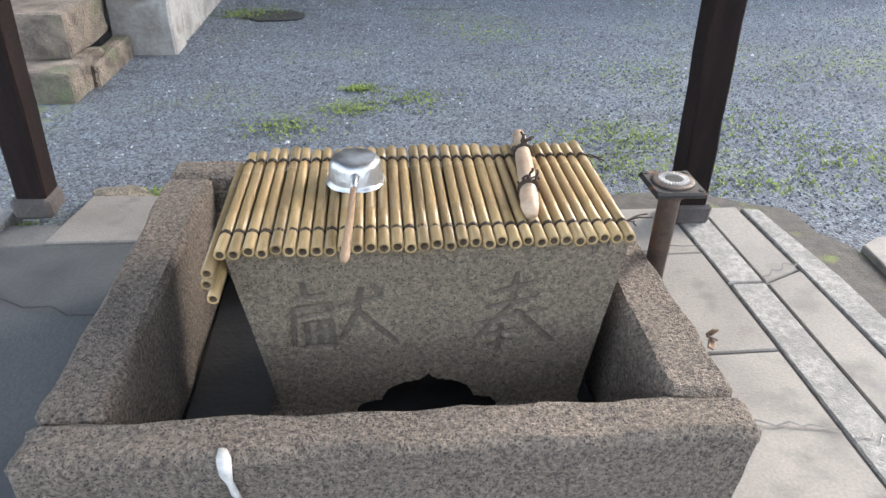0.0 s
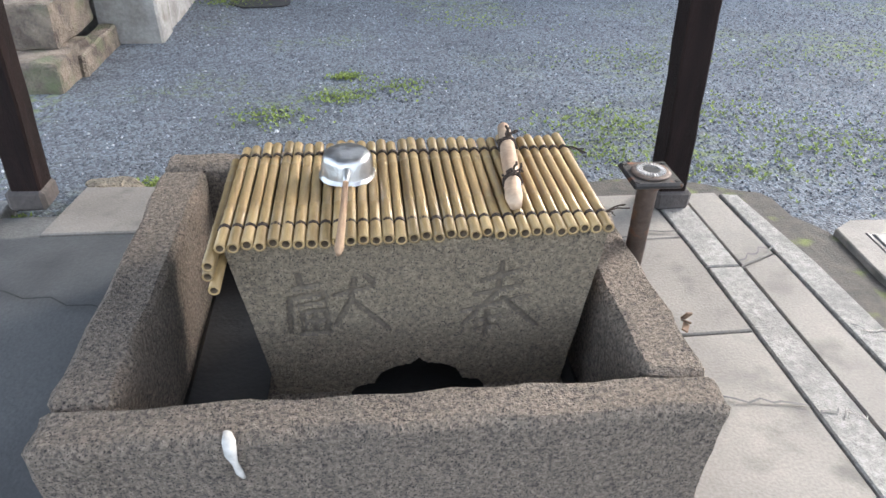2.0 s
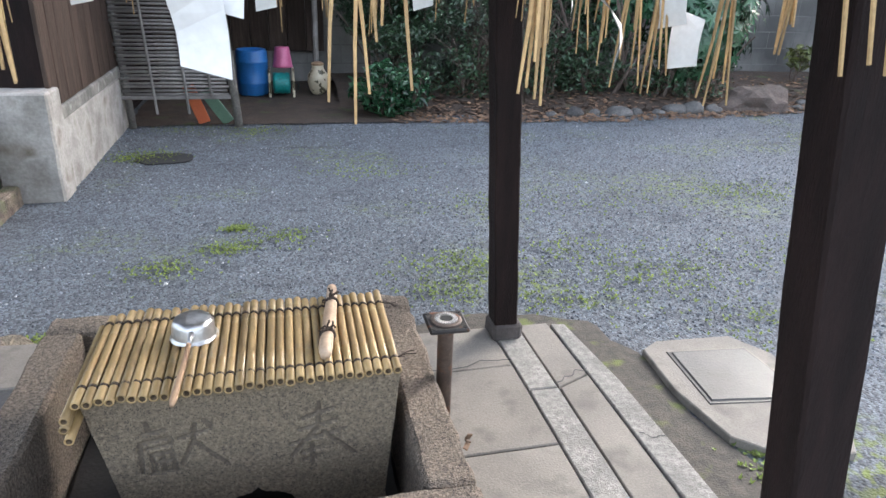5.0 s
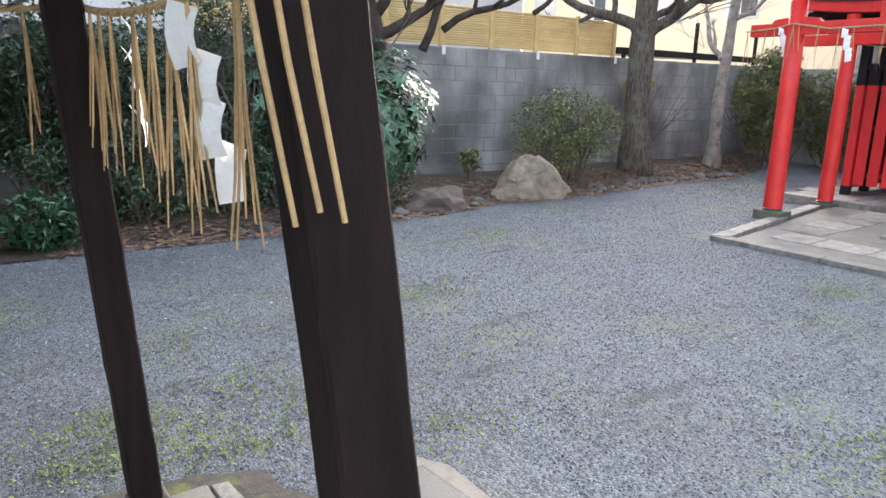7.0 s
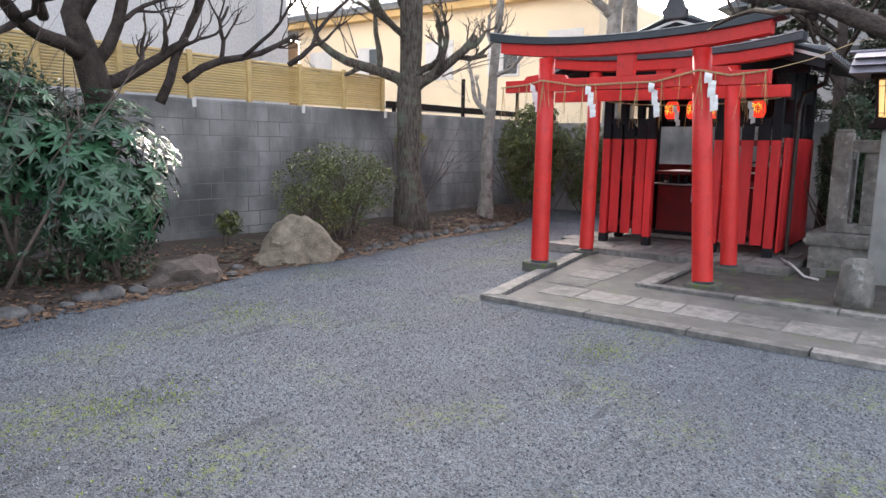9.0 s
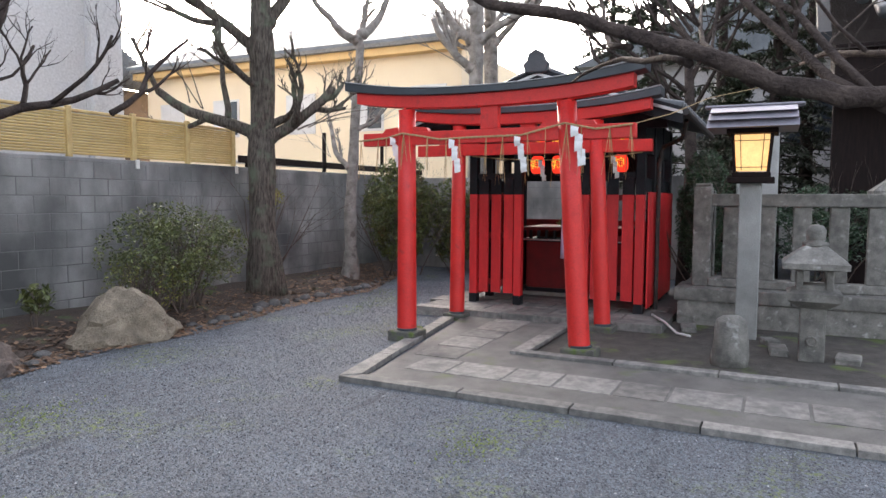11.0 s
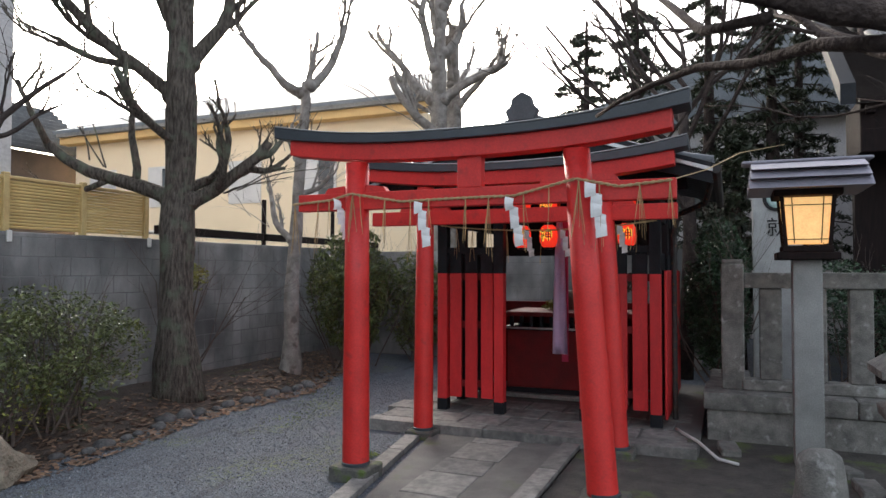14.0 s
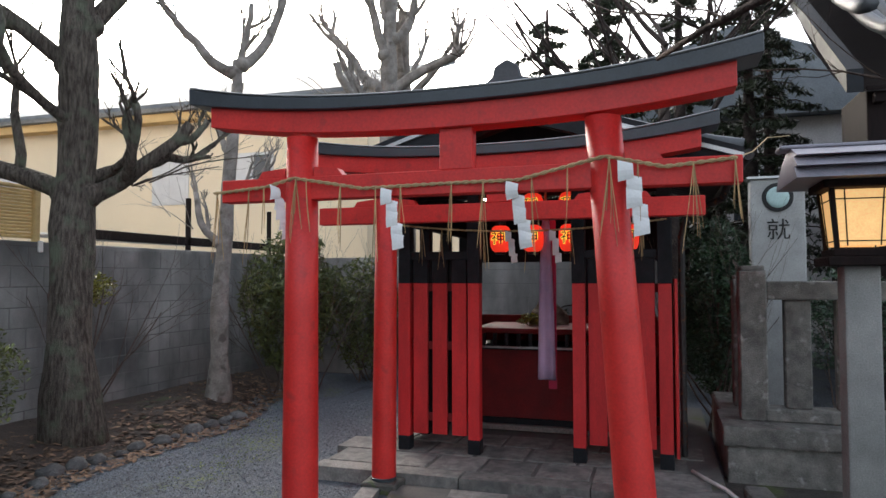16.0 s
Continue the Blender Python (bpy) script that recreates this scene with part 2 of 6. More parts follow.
def ground_material():
    m = mat("gravel", (0.104, 0.117, 0.133), (0.076, 0.086, 0.099), 0.9, 0.9, 0.0, 140)
    nt = m.node_tree
    n, l = nt.nodes, nt.links
    p = n["Principled BSDF"]
    base = p.inputs["Base Color"].links[0].from_socket
    tc = n["Texture Coordinate"]
    vo = n.new("ShaderNodeTexVoronoi")
    vo.inputs["Scale"].default_value = 95
    l.new(tc.outputs["Object"], vo.inputs["Vector"])
    bw = n.new("ShaderNodeRGBToBW")
    l.new(vo.outputs["Color"], bw.inputs[0])
    mr = n.new("ShaderNodeMapRange")
    mr.inputs[1].default_value, mr.inputs[2].default_value, mr.inputs[3].default_value, mr.inputs[4].default_value = 0.2, 0.85, 0.5, 1.55
    l.new(bw.outputs[0], mr.inputs[0])
    hs = n.new("ShaderNodeHueSaturation")
    l.new(mr.outputs[0], hs.inputs["Value"])
    l.new(base, hs.inputs["Color"])
    out = hs.outputs[0]
    for color, sc, lo, hi, sc2 in (((0.12, 0.15, 0.035), 1.1, 0.52, 0.68, 25), ((0.085, 0.085, 0.085), 0.55, 0.60, 0.76, 30)):
        a = n.new("ShaderNodeTexNoise")
        a.inputs["Scale"].default_value, a.inputs["Detail"].default_value = sc, 4
        b = n.new("ShaderNodeTexNoise")
        b.inputs["Scale"].default_value, b.inputs["Detail"].default_value = sc2, 4
        l.new(tc.outputs["Object"], a.inputs["Vector"])
        l.new(tc.outputs["Object"], b.inputs["Vector"])
        ma = n.new("ShaderNodeMapRange")
        ma.inputs[1].default_value, ma.inputs[2].default_value = lo, hi
        mb = n.new("ShaderNodeMapRange")
        mb.inputs[1].default_value, mb.inputs[2].default_value = 0.48, 0.62
        l.new(a.outputs["Fac"], ma.inputs[0])
        l.new(b.outputs["Fac"], mb.inputs[0])
        mu = n.new("ShaderNodeMath")
        mu.operation = "MULTIPLY"
        l.new(ma.outputs[0], mu.inputs[0])
        l.new(mb.outputs[0], mu.inputs[1])
        mx = n.new("ShaderNodeMix")
        mx.data_type = "RGBA"
        mx.inputs[7].default_value = (*color, 1)
        l.new(mu.outputs[0], mx.inputs[0])
        l.new(out, mx.inputs[6])
        out = mx.outputs[2]
    # raked and trodden furrows
    mp2 = n.new("ShaderNodeMapping")
    mp2.inputs["Rotation"].default_value, mp2.inputs["Scale"].default_value = (0, 0, radians(35)), (0.8, 4.5, 1)
    l.new(tc.outputs["Object"], mp2.inputs[0])
    fu = n.new("ShaderNodeTexNoise")
    fu.inputs["Scale"].default_value, fu.inputs["Detail"].default_value, fu.inputs["Distortion"].default_value = 1.6, 3, 0.6
    l.new(mp2.outputs[0], fu.inputs["Vector"])
    fm = n.new("ShaderNodeMapRange")
    fm.inputs[1].default_value, fm.inputs[2].default_value, fm.inputs[3].default_value, fm.inputs[4].default_value = 0.30, 0.41, 0.6, 1.0
    l.new(fu.outputs["Fac"], fm.inputs[0])
    fh = n.new("ShaderNodeHueSaturation")
    l.new(fm.outputs[0], fh.inputs["Value"])
    l.new(out, fh.inputs["Color"])
    out = fh.outputs[0]
    l.new(out, p.inputs["Base Color"])
    bp = n.new("ShaderNodeBump")
    bp.inputs["Strength"].default_value, bp.inputs["Distance"].default_value = 0.7, 0.008
    l.new(vo.outputs["Distance"], bp.inputs["Height"])
    bp.invert = True
    l.new(bp.outputs[0], p.inputs["Normal"])
    return m


for dull in (DARKWOOD, BARK_DARK, BLACK, BARK, WEATHERED):
    dull.node_tree.nodes["Principled BSDF"].inputs["Specular IOR Level"].default_value = 0.15
GRAVEL = ground_material()
PEBBLE = mat("pebbles", (0.165, 0.182, 0.203), (0.10, 0.111, 0.126), 3, 0.85, 0, 60, vary=0.55, island=True)
rng = random.Random(4)


# ---- mesh helpers ----
def link(name, bm, material, parent=None, label="", smooth=False):
    me = bpy.data.meshes.new(name)
    bm.to_mesh(me)
    bm.free()
    if smooth:
        for f in me.polygons:
            f.use_smooth = True
    me.materials.append(material)
    ob = new(name, me)
    if parent:
        ob.parent = parent
    if label:
        ob["label"] = label
    return ob


def part(name, bm, material, parent, label="", smooth=False):
    return link(name, bm, material, parent, label, smooth)


def again(ob, m, parent):
    """Another piece on the same mesh."""
    o = new(ob.name.split(".")[0], ob.data)
    o.parent = parent
    o.matrix_local = m
    return o


def thing(name, label, category, group="", kind="", at=None):
    e = new(name)
    e.empty_display_size = 0.1
    if at:
        e.matrix_world = at
    return tagged(e, label, category, group, kind)


def add_box(bm, a, b, bevel=0.0, m=None):
    """A box from corner a to corner b."""
    t = bmesh.new()
    c = [(x + y) / 2 for x, y in zip(a, b)]
    s = [abs(y - x) for x, y in zip(a, b)]
    bmesh.ops.create_cube(t, size=1, matrix=Matrix.Translation(c) @ Matrix.Diagonal((*s, 1)))
    if bevel:
        bmesh.ops.bevel(t, geom=t.edges[:], offset=min(bevel, min(s) * 0.4), segments=2 if bevel > 0.012 else 1, affect="EDGES", profile=0.6)
    if m:
        t.transform(m)
    me = bpy.data.meshes.new("tmp")
    t.to_mesh(me)
    t.free()
    bm.from_mesh(me)
    bpy.data.meshes.remove(me)
    return bm


def box(a, b, bevel=0.004, m=None):
    return add_box(bmesh.new(), a, b, bevel, m)


def rough_box(a, b, amp=0.006, step=0.05, seed=0.0, bevel=0.012):
    """A hewn stone block with uneven faces."""
    bm = box(a, b, bevel)
    for axis in range(3):
        size = abs(b[axis] - a[axis])
        k = min(int(size / step), 26)
        for i in range(1, k + 1):
            co = [0, 0, 0]
            no = [0, 0, 0]
            co[axis] = min(a[axis], b[axis]) + size * i / (k + 1)
            no[axis] = 1
            bmesh.ops.bisect_plane(bm, geom=bm.verts[:] + bm.edges[:] + bm.faces[:], plane_co=co, plane_no=no)
    for v in bm.verts:
        q = v.co * 9 + Vector((seed, seed * 1.7, -seed))
        w = v.co * 28 + Vector((-seed, seed, seed))
        v.co += amp * noise.noise_vector(q) + amp * 0.6 * noise.noise_vector(w)
    return bm


def add_tube(bm, pts, radii, n=8, cap=True):
    """A tapered tube along a line of points."""
    pts = [Vector(p) for p in pts]
    if not isinstance(radii, (list, tuple)):
        radii = [radii] * len(pts)
    rings = []
    side = None
    for i, p in enumerate(pts):
        d = (pts[min(i + 1, len(pts) - 1)] - pts[max(i - 1, 0)]).normalized()
        if side is None:
            side = d.orthogonal().normalized()
        else:
            side = (side - d * side.dot(d))
            side = side.normalized() if side.length > 1e-6 else d.orthogonal().normalized()
        up = d.cross(side)
        rings.append([bm.verts.new(p + radii[i] * (math.cos(6.28318 * k / n) * side + math.sin(6.28318 * k / n) * up)) for k in range(n)])
    for r, s in zip(rings, rings[1:]):
        for k in range(n):
            bm.faces.new((r[k], r[(k + 1) % n], s[(k + 1) % n], s[k]))
    if cap and n > 2:
        bm.faces.new(rings[0][::-1])
        bm.faces.new(rings[-1])
    return bm


def tube(pts, radii, n=8):
    return add_tube(bmesh.new(), pts, radii, n)


def lathe(profile, n=20, m=None):
    """A turned body from (radius, height) pairs."""
    bm = bmesh.new()
    rings = [[bm.verts.new((max(r, 0.0005) * math.cos(6.28318 * k / n), max(r, 0.0005) * math.sin(6.28318 * k / n), z)) for k in range(n)] for r, z in profile]
    for r, s in zip(rings, rings[1:]):
        for k in range(n):
            bm.faces.new((r[k], r[(k + 1) % n], s[(k + 1) % n], s[k]))
    bm.faces.new(rings[0][::-1])
    bm.faces.new(rings[-1])
    if m:
        bm.transform(m)
    return bm


def prism(outline, lo, hi, axis="x", bevel=0.0):
    """An outline of (u, v) pairs pushed along an axis."""
    bm = bmesh.new()
    def at(u, v, w):
        return (w, u, v) if axis == "x" else (u, w, v) if axis == "y" else (u, v, w)
    p = [bm.verts.new(at(u, v, lo)) for u, v in outline]
    q = [bm.verts.new(at(u, v, hi)) for u, v in outline]
    bm.faces.new(p)
    bm.faces.new(q[::-1])
    for i in range(len(p)):
        j = (i + 1) % len(p)
        bm.faces.new((p[j], p[i], q[i], q[j]))
    bmesh.ops.recalc_face_normals(bm, faces=bm.faces[:])
    if bevel:
        bmesh.ops.bevel(bm, geom=bm.edges[:], offset=bevel, segments=1, affect="EDGES")
    return bm


def boulder(size, seed, flat=0.35, sub=3, sharp=0.28):
    bm = bmesh.new()
    bmesh.ops.create_icosphere(bm, subdivisions=sub, radius=1)
    for v in bm.verts:
        d = v.co.copy()
        f = 1 + sharp * noise.noise(d * 1.3 + Vector((seed, 0, 0))) + 0.1 * noise.noise(d * 4 + Vector((0, seed, 0)))
        v.co = Vector((d.x * size[0], d.y * size[1], d.z * size[2])) * f
        v.co.z = max(v.co.z, -size[2] * flat)
    return bm


def leaf_cloud(name, centre, size, count, leaf, material, parent, seed, label="", hollow=0.25, droop=0.0, gaps=1.6, slim=0.5):
    """Many small folded leaves in an uneven crown with gaps."""
    r = np.random.RandomState(seed)
    verts, faces = [], []
    made, tries = 0, 0
    while made < count and tries < count * 6:
        tries += 1
        d = r.normal(size=3)
        d /= np.linalg.norm(d)
        q = d * (hollow + (1 - hollow) * r.rand() ** 0.5)
        p = Vector(q)
        if noise.noise(p * gaps * 1.6 + Vector((seed, seed, 0))) < -0.08 + 0.25 * (p.length - 0.6):
            continue
        p = Vector((centre[0] + q[0] * size[0], centre[1] + q[1] * size[1], centre[2] + q[2] * size[2]))
        made += 1
        e = Euler((r.uniform(-0.9, 0.9), r.uniform(-0.9, 0.9) + droop, r.uniform(0, 6.28)))
        ln = leaf * r.uniform(0.6, 1.3)
        i = len(verts)
        for c in ((-ln / 2, 0, 0), (0, -ln * slim / 2, ln * 0.1), (ln / 2, 0, -ln * 0.1), (0, ln * slim / 2, ln * 0.1)):
            w = Vector(c)
            w.rotate(e)
            verts.append(tuple(p + w))
        faces += [(i, i + 1, i + 2), (i, i + 2, i + 3)]
    me = bpy.data.meshes.new(name)
    me.from_pydata(verts, [], faces)
    me.materials.append(material)
    ob = new(name, me)
    ob.parent = parent
    if label:
        ob["label"] = label
    return ob


def wander(p, d, length, segs, bend, lift, r):
    """A crooked line that starts at p towards d."""
    p, d = Vector(p), Vector(d).normalized()
    pts = [p.copy()]
    for _ in range(segs):
        d = (d + Vector((r.uniform(-bend, bend), r.uniform(-bend, bend), r.uniform(-bend, bend) + lift))).normalized()
        p = p + d * (length / segs)
        pts.append(p.copy())
    return pts, d


def grow(bm, p, d, length, radius, level, r, bend=0.22, lift=0.06, kids=3, spread=0.8, knob=0.0, thin=0.55):
    segs = 6 if level > 1 else 4
    pts, _ = wander(p, d, length, segs, bend, lift, r)
    rad = [radius * (1 - (1 - thin) * i / segs) for i in range(segs + 1)]
    if knob and level <= 1:
        rad[-1] = rad[-1] * (1 + knob)
        rad[-2] = rad[-2] * (1 + knob * 0.5)
    add_tube(bm, pts, rad, 8 if radius > 0.04 else 5 if radius > 0.008 else 3)
    if level <= 0:
        return
    for k in range(kids):
        i = r.randint(max(1, segs - 4), segs)
        base = pts[i]
        dd = (pts[i] - pts[i - 1]).normalized()
        side = Vector((r.uniform(-1, 1), r.uniform(-1, 1), r.uniform(-0.5, 1))).normalized()
        grow(bm, base, dd + side * spread, length * r.uniform(0.42, 0.7), rad[i] * r.uniform(0.5, 0.75), level - 1, r, bend, lift, kids, spread, knob, thin)


def letters(body, size, m, material, parent, name="letter", depth=0.001, swell=0.0):
    cu = bpy.data.curves.new(name, "FONT")
    cu.body, cu.size, cu.extrude, cu.offset = body, size, depth, swell
    cu.align_x, cu.align_y = "CENTER", "CENTER"
    tmp = bpy.data.objects.new(name, cu)
    scene.collection.objects.link(tmp)
    me = bpy.data.meshes.new_from_object(tmp.evaluated_get(bpy.context.evaluated_depsgraph_get()))
    bpy.data.objects.remove(tmp)
    me.materials.clear()
    me.materials.append(material)
    ob = new(name, me)
    ob.parent = parent
    ob.matrix_local = m
    return ob


# ---- ground ----
bm = bmesh.new()
bmesh.ops.create_grid(bm, x_segments=90, y_segments=90, size=1)
for v in bm.verts:
    u, w = v.co.x, v.co.y
    x, y = 6 + 400 * u * abs(u) ** 1.5, 4 + 400 * w * abs(w) ** 1.5
    v.co = (x, y, -0.008)
ground = tagged(link("ground", bm, GRAVEL), "blue-grey crushed gravel yard with moss and weed patches", "ground", kind="structure")

# planting bed along the wall
BED = [(0.9, 6.9), (1.4, 6.45), (3.5, 6.38), (5.1, 6.5), (6.2, 6.75), (7.6, 6.62), (8.6, 6.75), (9.4, 6.9), (10.3, 6.85), (11.2, 6.75), (12.2, 7.1), (14, 7.7), (16.2, 8.1)]


def bed_edge(x):
    for (xa, ya), (xb, yb) in zip(BED, BED[1:]):
        if xa <= x <= xb:
            return ya + (yb - ya) * (x - xa) / (xb - xa)
    return 8.2


def bed_z(x, y):
    e = min(max((y - bed_edge(x)) / 0.5, 0), 1)
    return -0.03 + 0.14 * e + 0.03 * noise.noise(Vector((x * 1.5, y * 1.5, 0))) * e


bm = bmesh.new()
grid = []
for i in range(121):
    x = 0.9 + 15.3 * i / 120
    e = bed_edge(x)
    grid.append([bm.verts.new((x, e + (8.52 - e) * j / 12, bed_z(x, e + (8.52 - e) * j / 12))) for j in range(13)])
for a, b in zip(grid, grid[1:]):
    for j in range(12):
        bm.faces.new((a[j], b[j], b[j + 1], a[j + 1]))
tagged(link("planting_bed", bm, SOIL), "dark soil planting bed at the foot of the wall", "soil", kind="structure")

# soil near the shed
bm = bmesh.new()
bmesh.ops.create_grid(bm, x_segments=12, y_segments=10, size=1, matrix=Matrix.Translation((0.3, 7.35, 0.006)) @ Matrix.Diagonal((1.25, 1.15, 1, 1)))
for v in bm.verts:
    v.co += 0.05 * noise.noise_vector(v.co * 3) * Vector((1, 1, 0.15))
tagged(link("shed_floor_soil", bm, SOIL), "dark damp soil under the lean-to", "soil", kind="structure")
# darker earth inside the kerb of the shrine
bm = bmesh.new()
bmesh.ops.create_grid(bm, x_segments=10, y_segments=20, size=1, matrix=Matrix.Translation((9.4, 0.0, 0.012)) @ Matrix.Diagonal((1.3, 2.85, 1, 1)))
EARTH = mat("packed_earth", (0.085, 0.077, 0.066), (0.042, 0.038, 0.033), 6, 0.95, 1.0, 50, spots=((0.085, 0.115, 0.03), 3.0, 0.56, 0.70), depth=0.015)
tagged(link("packed_earth", bm, EARTH), "dark packed earth and grit inside the kerb", "earth", kind="structure")

# ---- block wall with fence ----
WALL_Y, WALL_TOP = 8.5, 1.90
bm = bmesh.new()
add_box(bm, (-6, WALL_Y - 0.009, -0.1), (17, WALL_Y + 0.14, WALL_TOP - 0.01))
add_box(bm, (15.2, 2.0, -0.1), (15.33, WALL_Y + 0.01, WALL_TOP - 0.01))
wall = tagged(link("wall_north", bm, MORTAR), "stained grey concrete block wall", "wall", kind="structure")
part("coping", box((-6, WALL_Y - 0.01, WALL_TOP - 0.01), (17, WALL_Y + 0.15, WALL_TOP + 0.05), 0.01), BLOCK, wall)

# ---- pavement round the basin ----
pav = thing("pavement_basin", "worn stone and cement paving under the basin shelter", "pavement", kind="structure")


def slab(parent, outline, z0, z1, material, name="slab", label=""):
    bm = prism(outline, z0, z1, "z")
    bmesh.ops.bevel(bm, geom=[e for e in bm.edges if all(v.co.z > z1 - 1e-4 for v in e.verts)], offset=0.004, segments=1, affect="EDGES")
    return part(name, bm, material, parent, label)


slab(pav, [(-1.48, -2.98), (1.44, -2.98), (1.42, 2.0), (1.36, 2.3), (-0.3, 2.33), (-1.48, 2.33)], -0.06, 0.030, CEMENT, "bed")
slab(pav, [(0.2, -3), (1.105, -3), (1.105, 1.62), (0.2, 1.60)], -0.05, 0.040, SLAB)
slab(pav, [(0.2, 1.605), (1.105, 1.625), (1.10, 2.06), (0.2, 2.03)], -0.05, 0.041, SLAB)
slab(pav, [(0.5, 2.036), (1.10, 2.066), (1.09, 2.34), (0.5, 2.34)], -0.05, 0.039, SLAB)
slab(pav, [(1.11, 1.905), (1.21, 1.905), (1.205, 2.36), (1.10, 2.36)], -0.05, 0.042, PALE_STONE)
slab(pav, [(1.11, 0.6), (1.212, 0.6), (1.21, 1.898), (1.11, 1.898)], -0.05, 0.043, PALE_STONE)
slab(pav, [(1.11, -3), (1.212, -3), (1.212, 0.594), (1.11, 0.594)], -0.05, 0.043, PALE_STONE)
slab(pav, [(1.217, 1.905), (1.345, 1.965), (1.335, 2.34), (1.212, 2.34)], -0.05, 0.038, SLAB)
slab(pav, [(1.219, 0.3), (1.352, 0.3), (1.346, 1.957), (1.218, 1.897)], -0.05, 0.040, SLAB)
slab(pav, [(1.219, -3), (1.352, -3), (1.352, 0.294), (1.219, 0.294)], -0.05, 0.040, SLAB)
slab(pav, [(1.358, 1.2), (1.452, 1.2), (1.44, 1.9), (1.40, 2.31), (1.342, 2.32), (1.350, 1.9)], -0.05, 0.044, PALE_STONE)
slab(pav, [(1.358, -3), (1.46, -3), (1.455, 1.192), (1.358, 1.192)], -0.05, 0.044, PALE_STONE)
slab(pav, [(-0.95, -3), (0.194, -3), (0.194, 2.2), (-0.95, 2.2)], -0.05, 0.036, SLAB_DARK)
slab(pav, [(-0.80, 2.206), (-0.28, 2.206), (-0.30, 2.48), (-0.76, 2.50)], -0.05, 0.040, SLAB)
slab(pav, [(-0.28, 2.206), (0.494, 2.206), (0.494, 2.36), (-0.29, 2.36)], -0.05, 0.038, SLAB)
slab(pav, [(-1.5, -3), (-0.957, -3), (-0.957, 2.42), (-1.5, 2.42)], -0.05, 0.042, PALE_STONE)
part("stone_chip", boulder((0.10, 0.05, 0.03), 3), ROCK, pav).matrix_local = pose(-0.68, 2.53, 0.02)

for k, (ax, ay, bx, by) in enumerate(((0.60, 2.04, 1.10, 2.10), (1.22, 1.93, 1.345, 1.99), (0.86, 1.40, 1.105, 1.36), (1.22, 1.12, 1.35, 1.20), (1.11, 1.35, 1.21, 1.32), (1.36, 1.62, 1.45, 1.58), (-0.9, 1.1, -0.40, 1.16), (-0.9, 1.95, -0.36, 1.78))):
    r = random.Random(90 + k)
    bm = bmesh.new()
    n = 9
    line = [Vector((ax, ay, 0)).lerp(Vector((bx, by, 0)), i / n) + Vector((r.uniform(-0.008, 0.008), r.uniform(-0.014, 0.014), 0)) for i in range(n + 1)]
    lo = [bm.verts.new(p + Vector((0, -0.0022 - r.uniform(0, 0.0015), 0.0465))) for p in line]
    hi = [bm.verts.new(p + Vector((0, 0.0022 + r.uniform(0, 0.0015), 0.0465))) for p in line]
    for i in range(n):
        bm.faces.new((lo[i], lo[i + 1], hi[i + 1], hi[i]))
    part("crack", bm, WET_GAP_DARK, pav, "dark open crack")

# dark patch beside the hall
bm = bmesh.new()
bmesh.ops.create_circle(bm, cap_ends=True, segments=28, radius=1, matrix=Matrix.Translation((-0.50, 5.14, -0.004)) @ Matrix.Diagonal((0.22, 0.16, 1, 1)))
for v in bm.verts:
    v.co += 0.06 * noise.noise_vector(v.co * 7) * Vector((1, 1, 0))
bmesh.ops.solidify(bm, geom=bm.faces[:], thickness=-0.008)
tagged(link("rubber_mat", bm, mat("tar_patch", (0.025, 0.025, 0.026), (0.015, 0.015, 0.016), 12, 0.8, 0.6)), "black ragged sheet lying on the gravel", "mat")

# drain cover
hatch = thing("drain_cover", "concrete drain cover with a grey lid set in gravel", "drain cover")
slab(hatch, [(1.64, 2.11), (1.72, 2.16), (2.03, 2.15), (2.12, 2.0), (2.11, 1.60), (2.0, 1.44), (1.80, 1.44), (1.66, 1.58), (1.62, 1.85)], -0.04, 0.022, SLAB, "surround")
slab(hatch, [(1.715, 2.075), (2.035, 2.05), (2.06, 1.70), (1.69, 1.74)], 0.0, 0.025, WET_GAP_DARK, "joint")
slab(hatch, [(1.73, 2.060), (2.022, 2.038), (2.046, 1.715), (1.705, 1.755)], 0.0, 0.030, SLAB_DARK, "lid", "darker grey lid")

# bare dark soil beside the paving
bm = prism([(0.55, 2.37), (0.7, 2.44), (0.95, 2.50), (1.15, 2.55), (1.35, 2.50), (1.52, 2.38), (1.60, 2.2), (1.63, 1.9), (1.64, 1.6), (1.72, 1.38), (1.62, 1.1), (1.55, 0.7), (1.462, 0.5), (1.457, 1.9), (1.41, 2.33), (0.9, 2.36)], -0.03, -0.001, "z")
bmesh.ops.subdivide_edges(bm, edges=[e for e in bm.edges if abs(e.verts[0].co.z - e.verts[1].co.z) < 1e-4], cuts=3)
for v in bm.verts:
    v.co += 0.05 * noise.noise_vector(Vector((v.co.x * 6, v.co.y * 6, 0))) * Vector((1, 1, 0))
DAMP = mat("damp_soil", (0.085, 0.074, 0.06), (0.038, 0.034, 0.029), 22, 0.9, 0.6, 160, spots=((0.10, 0.12, 0.03), 8, 0.56, 0.68), depth=0.005)
tagged(link("soil_strip", bm, DAMP), "dark damp soil strip along the basin paving", "soil", kind="structure")

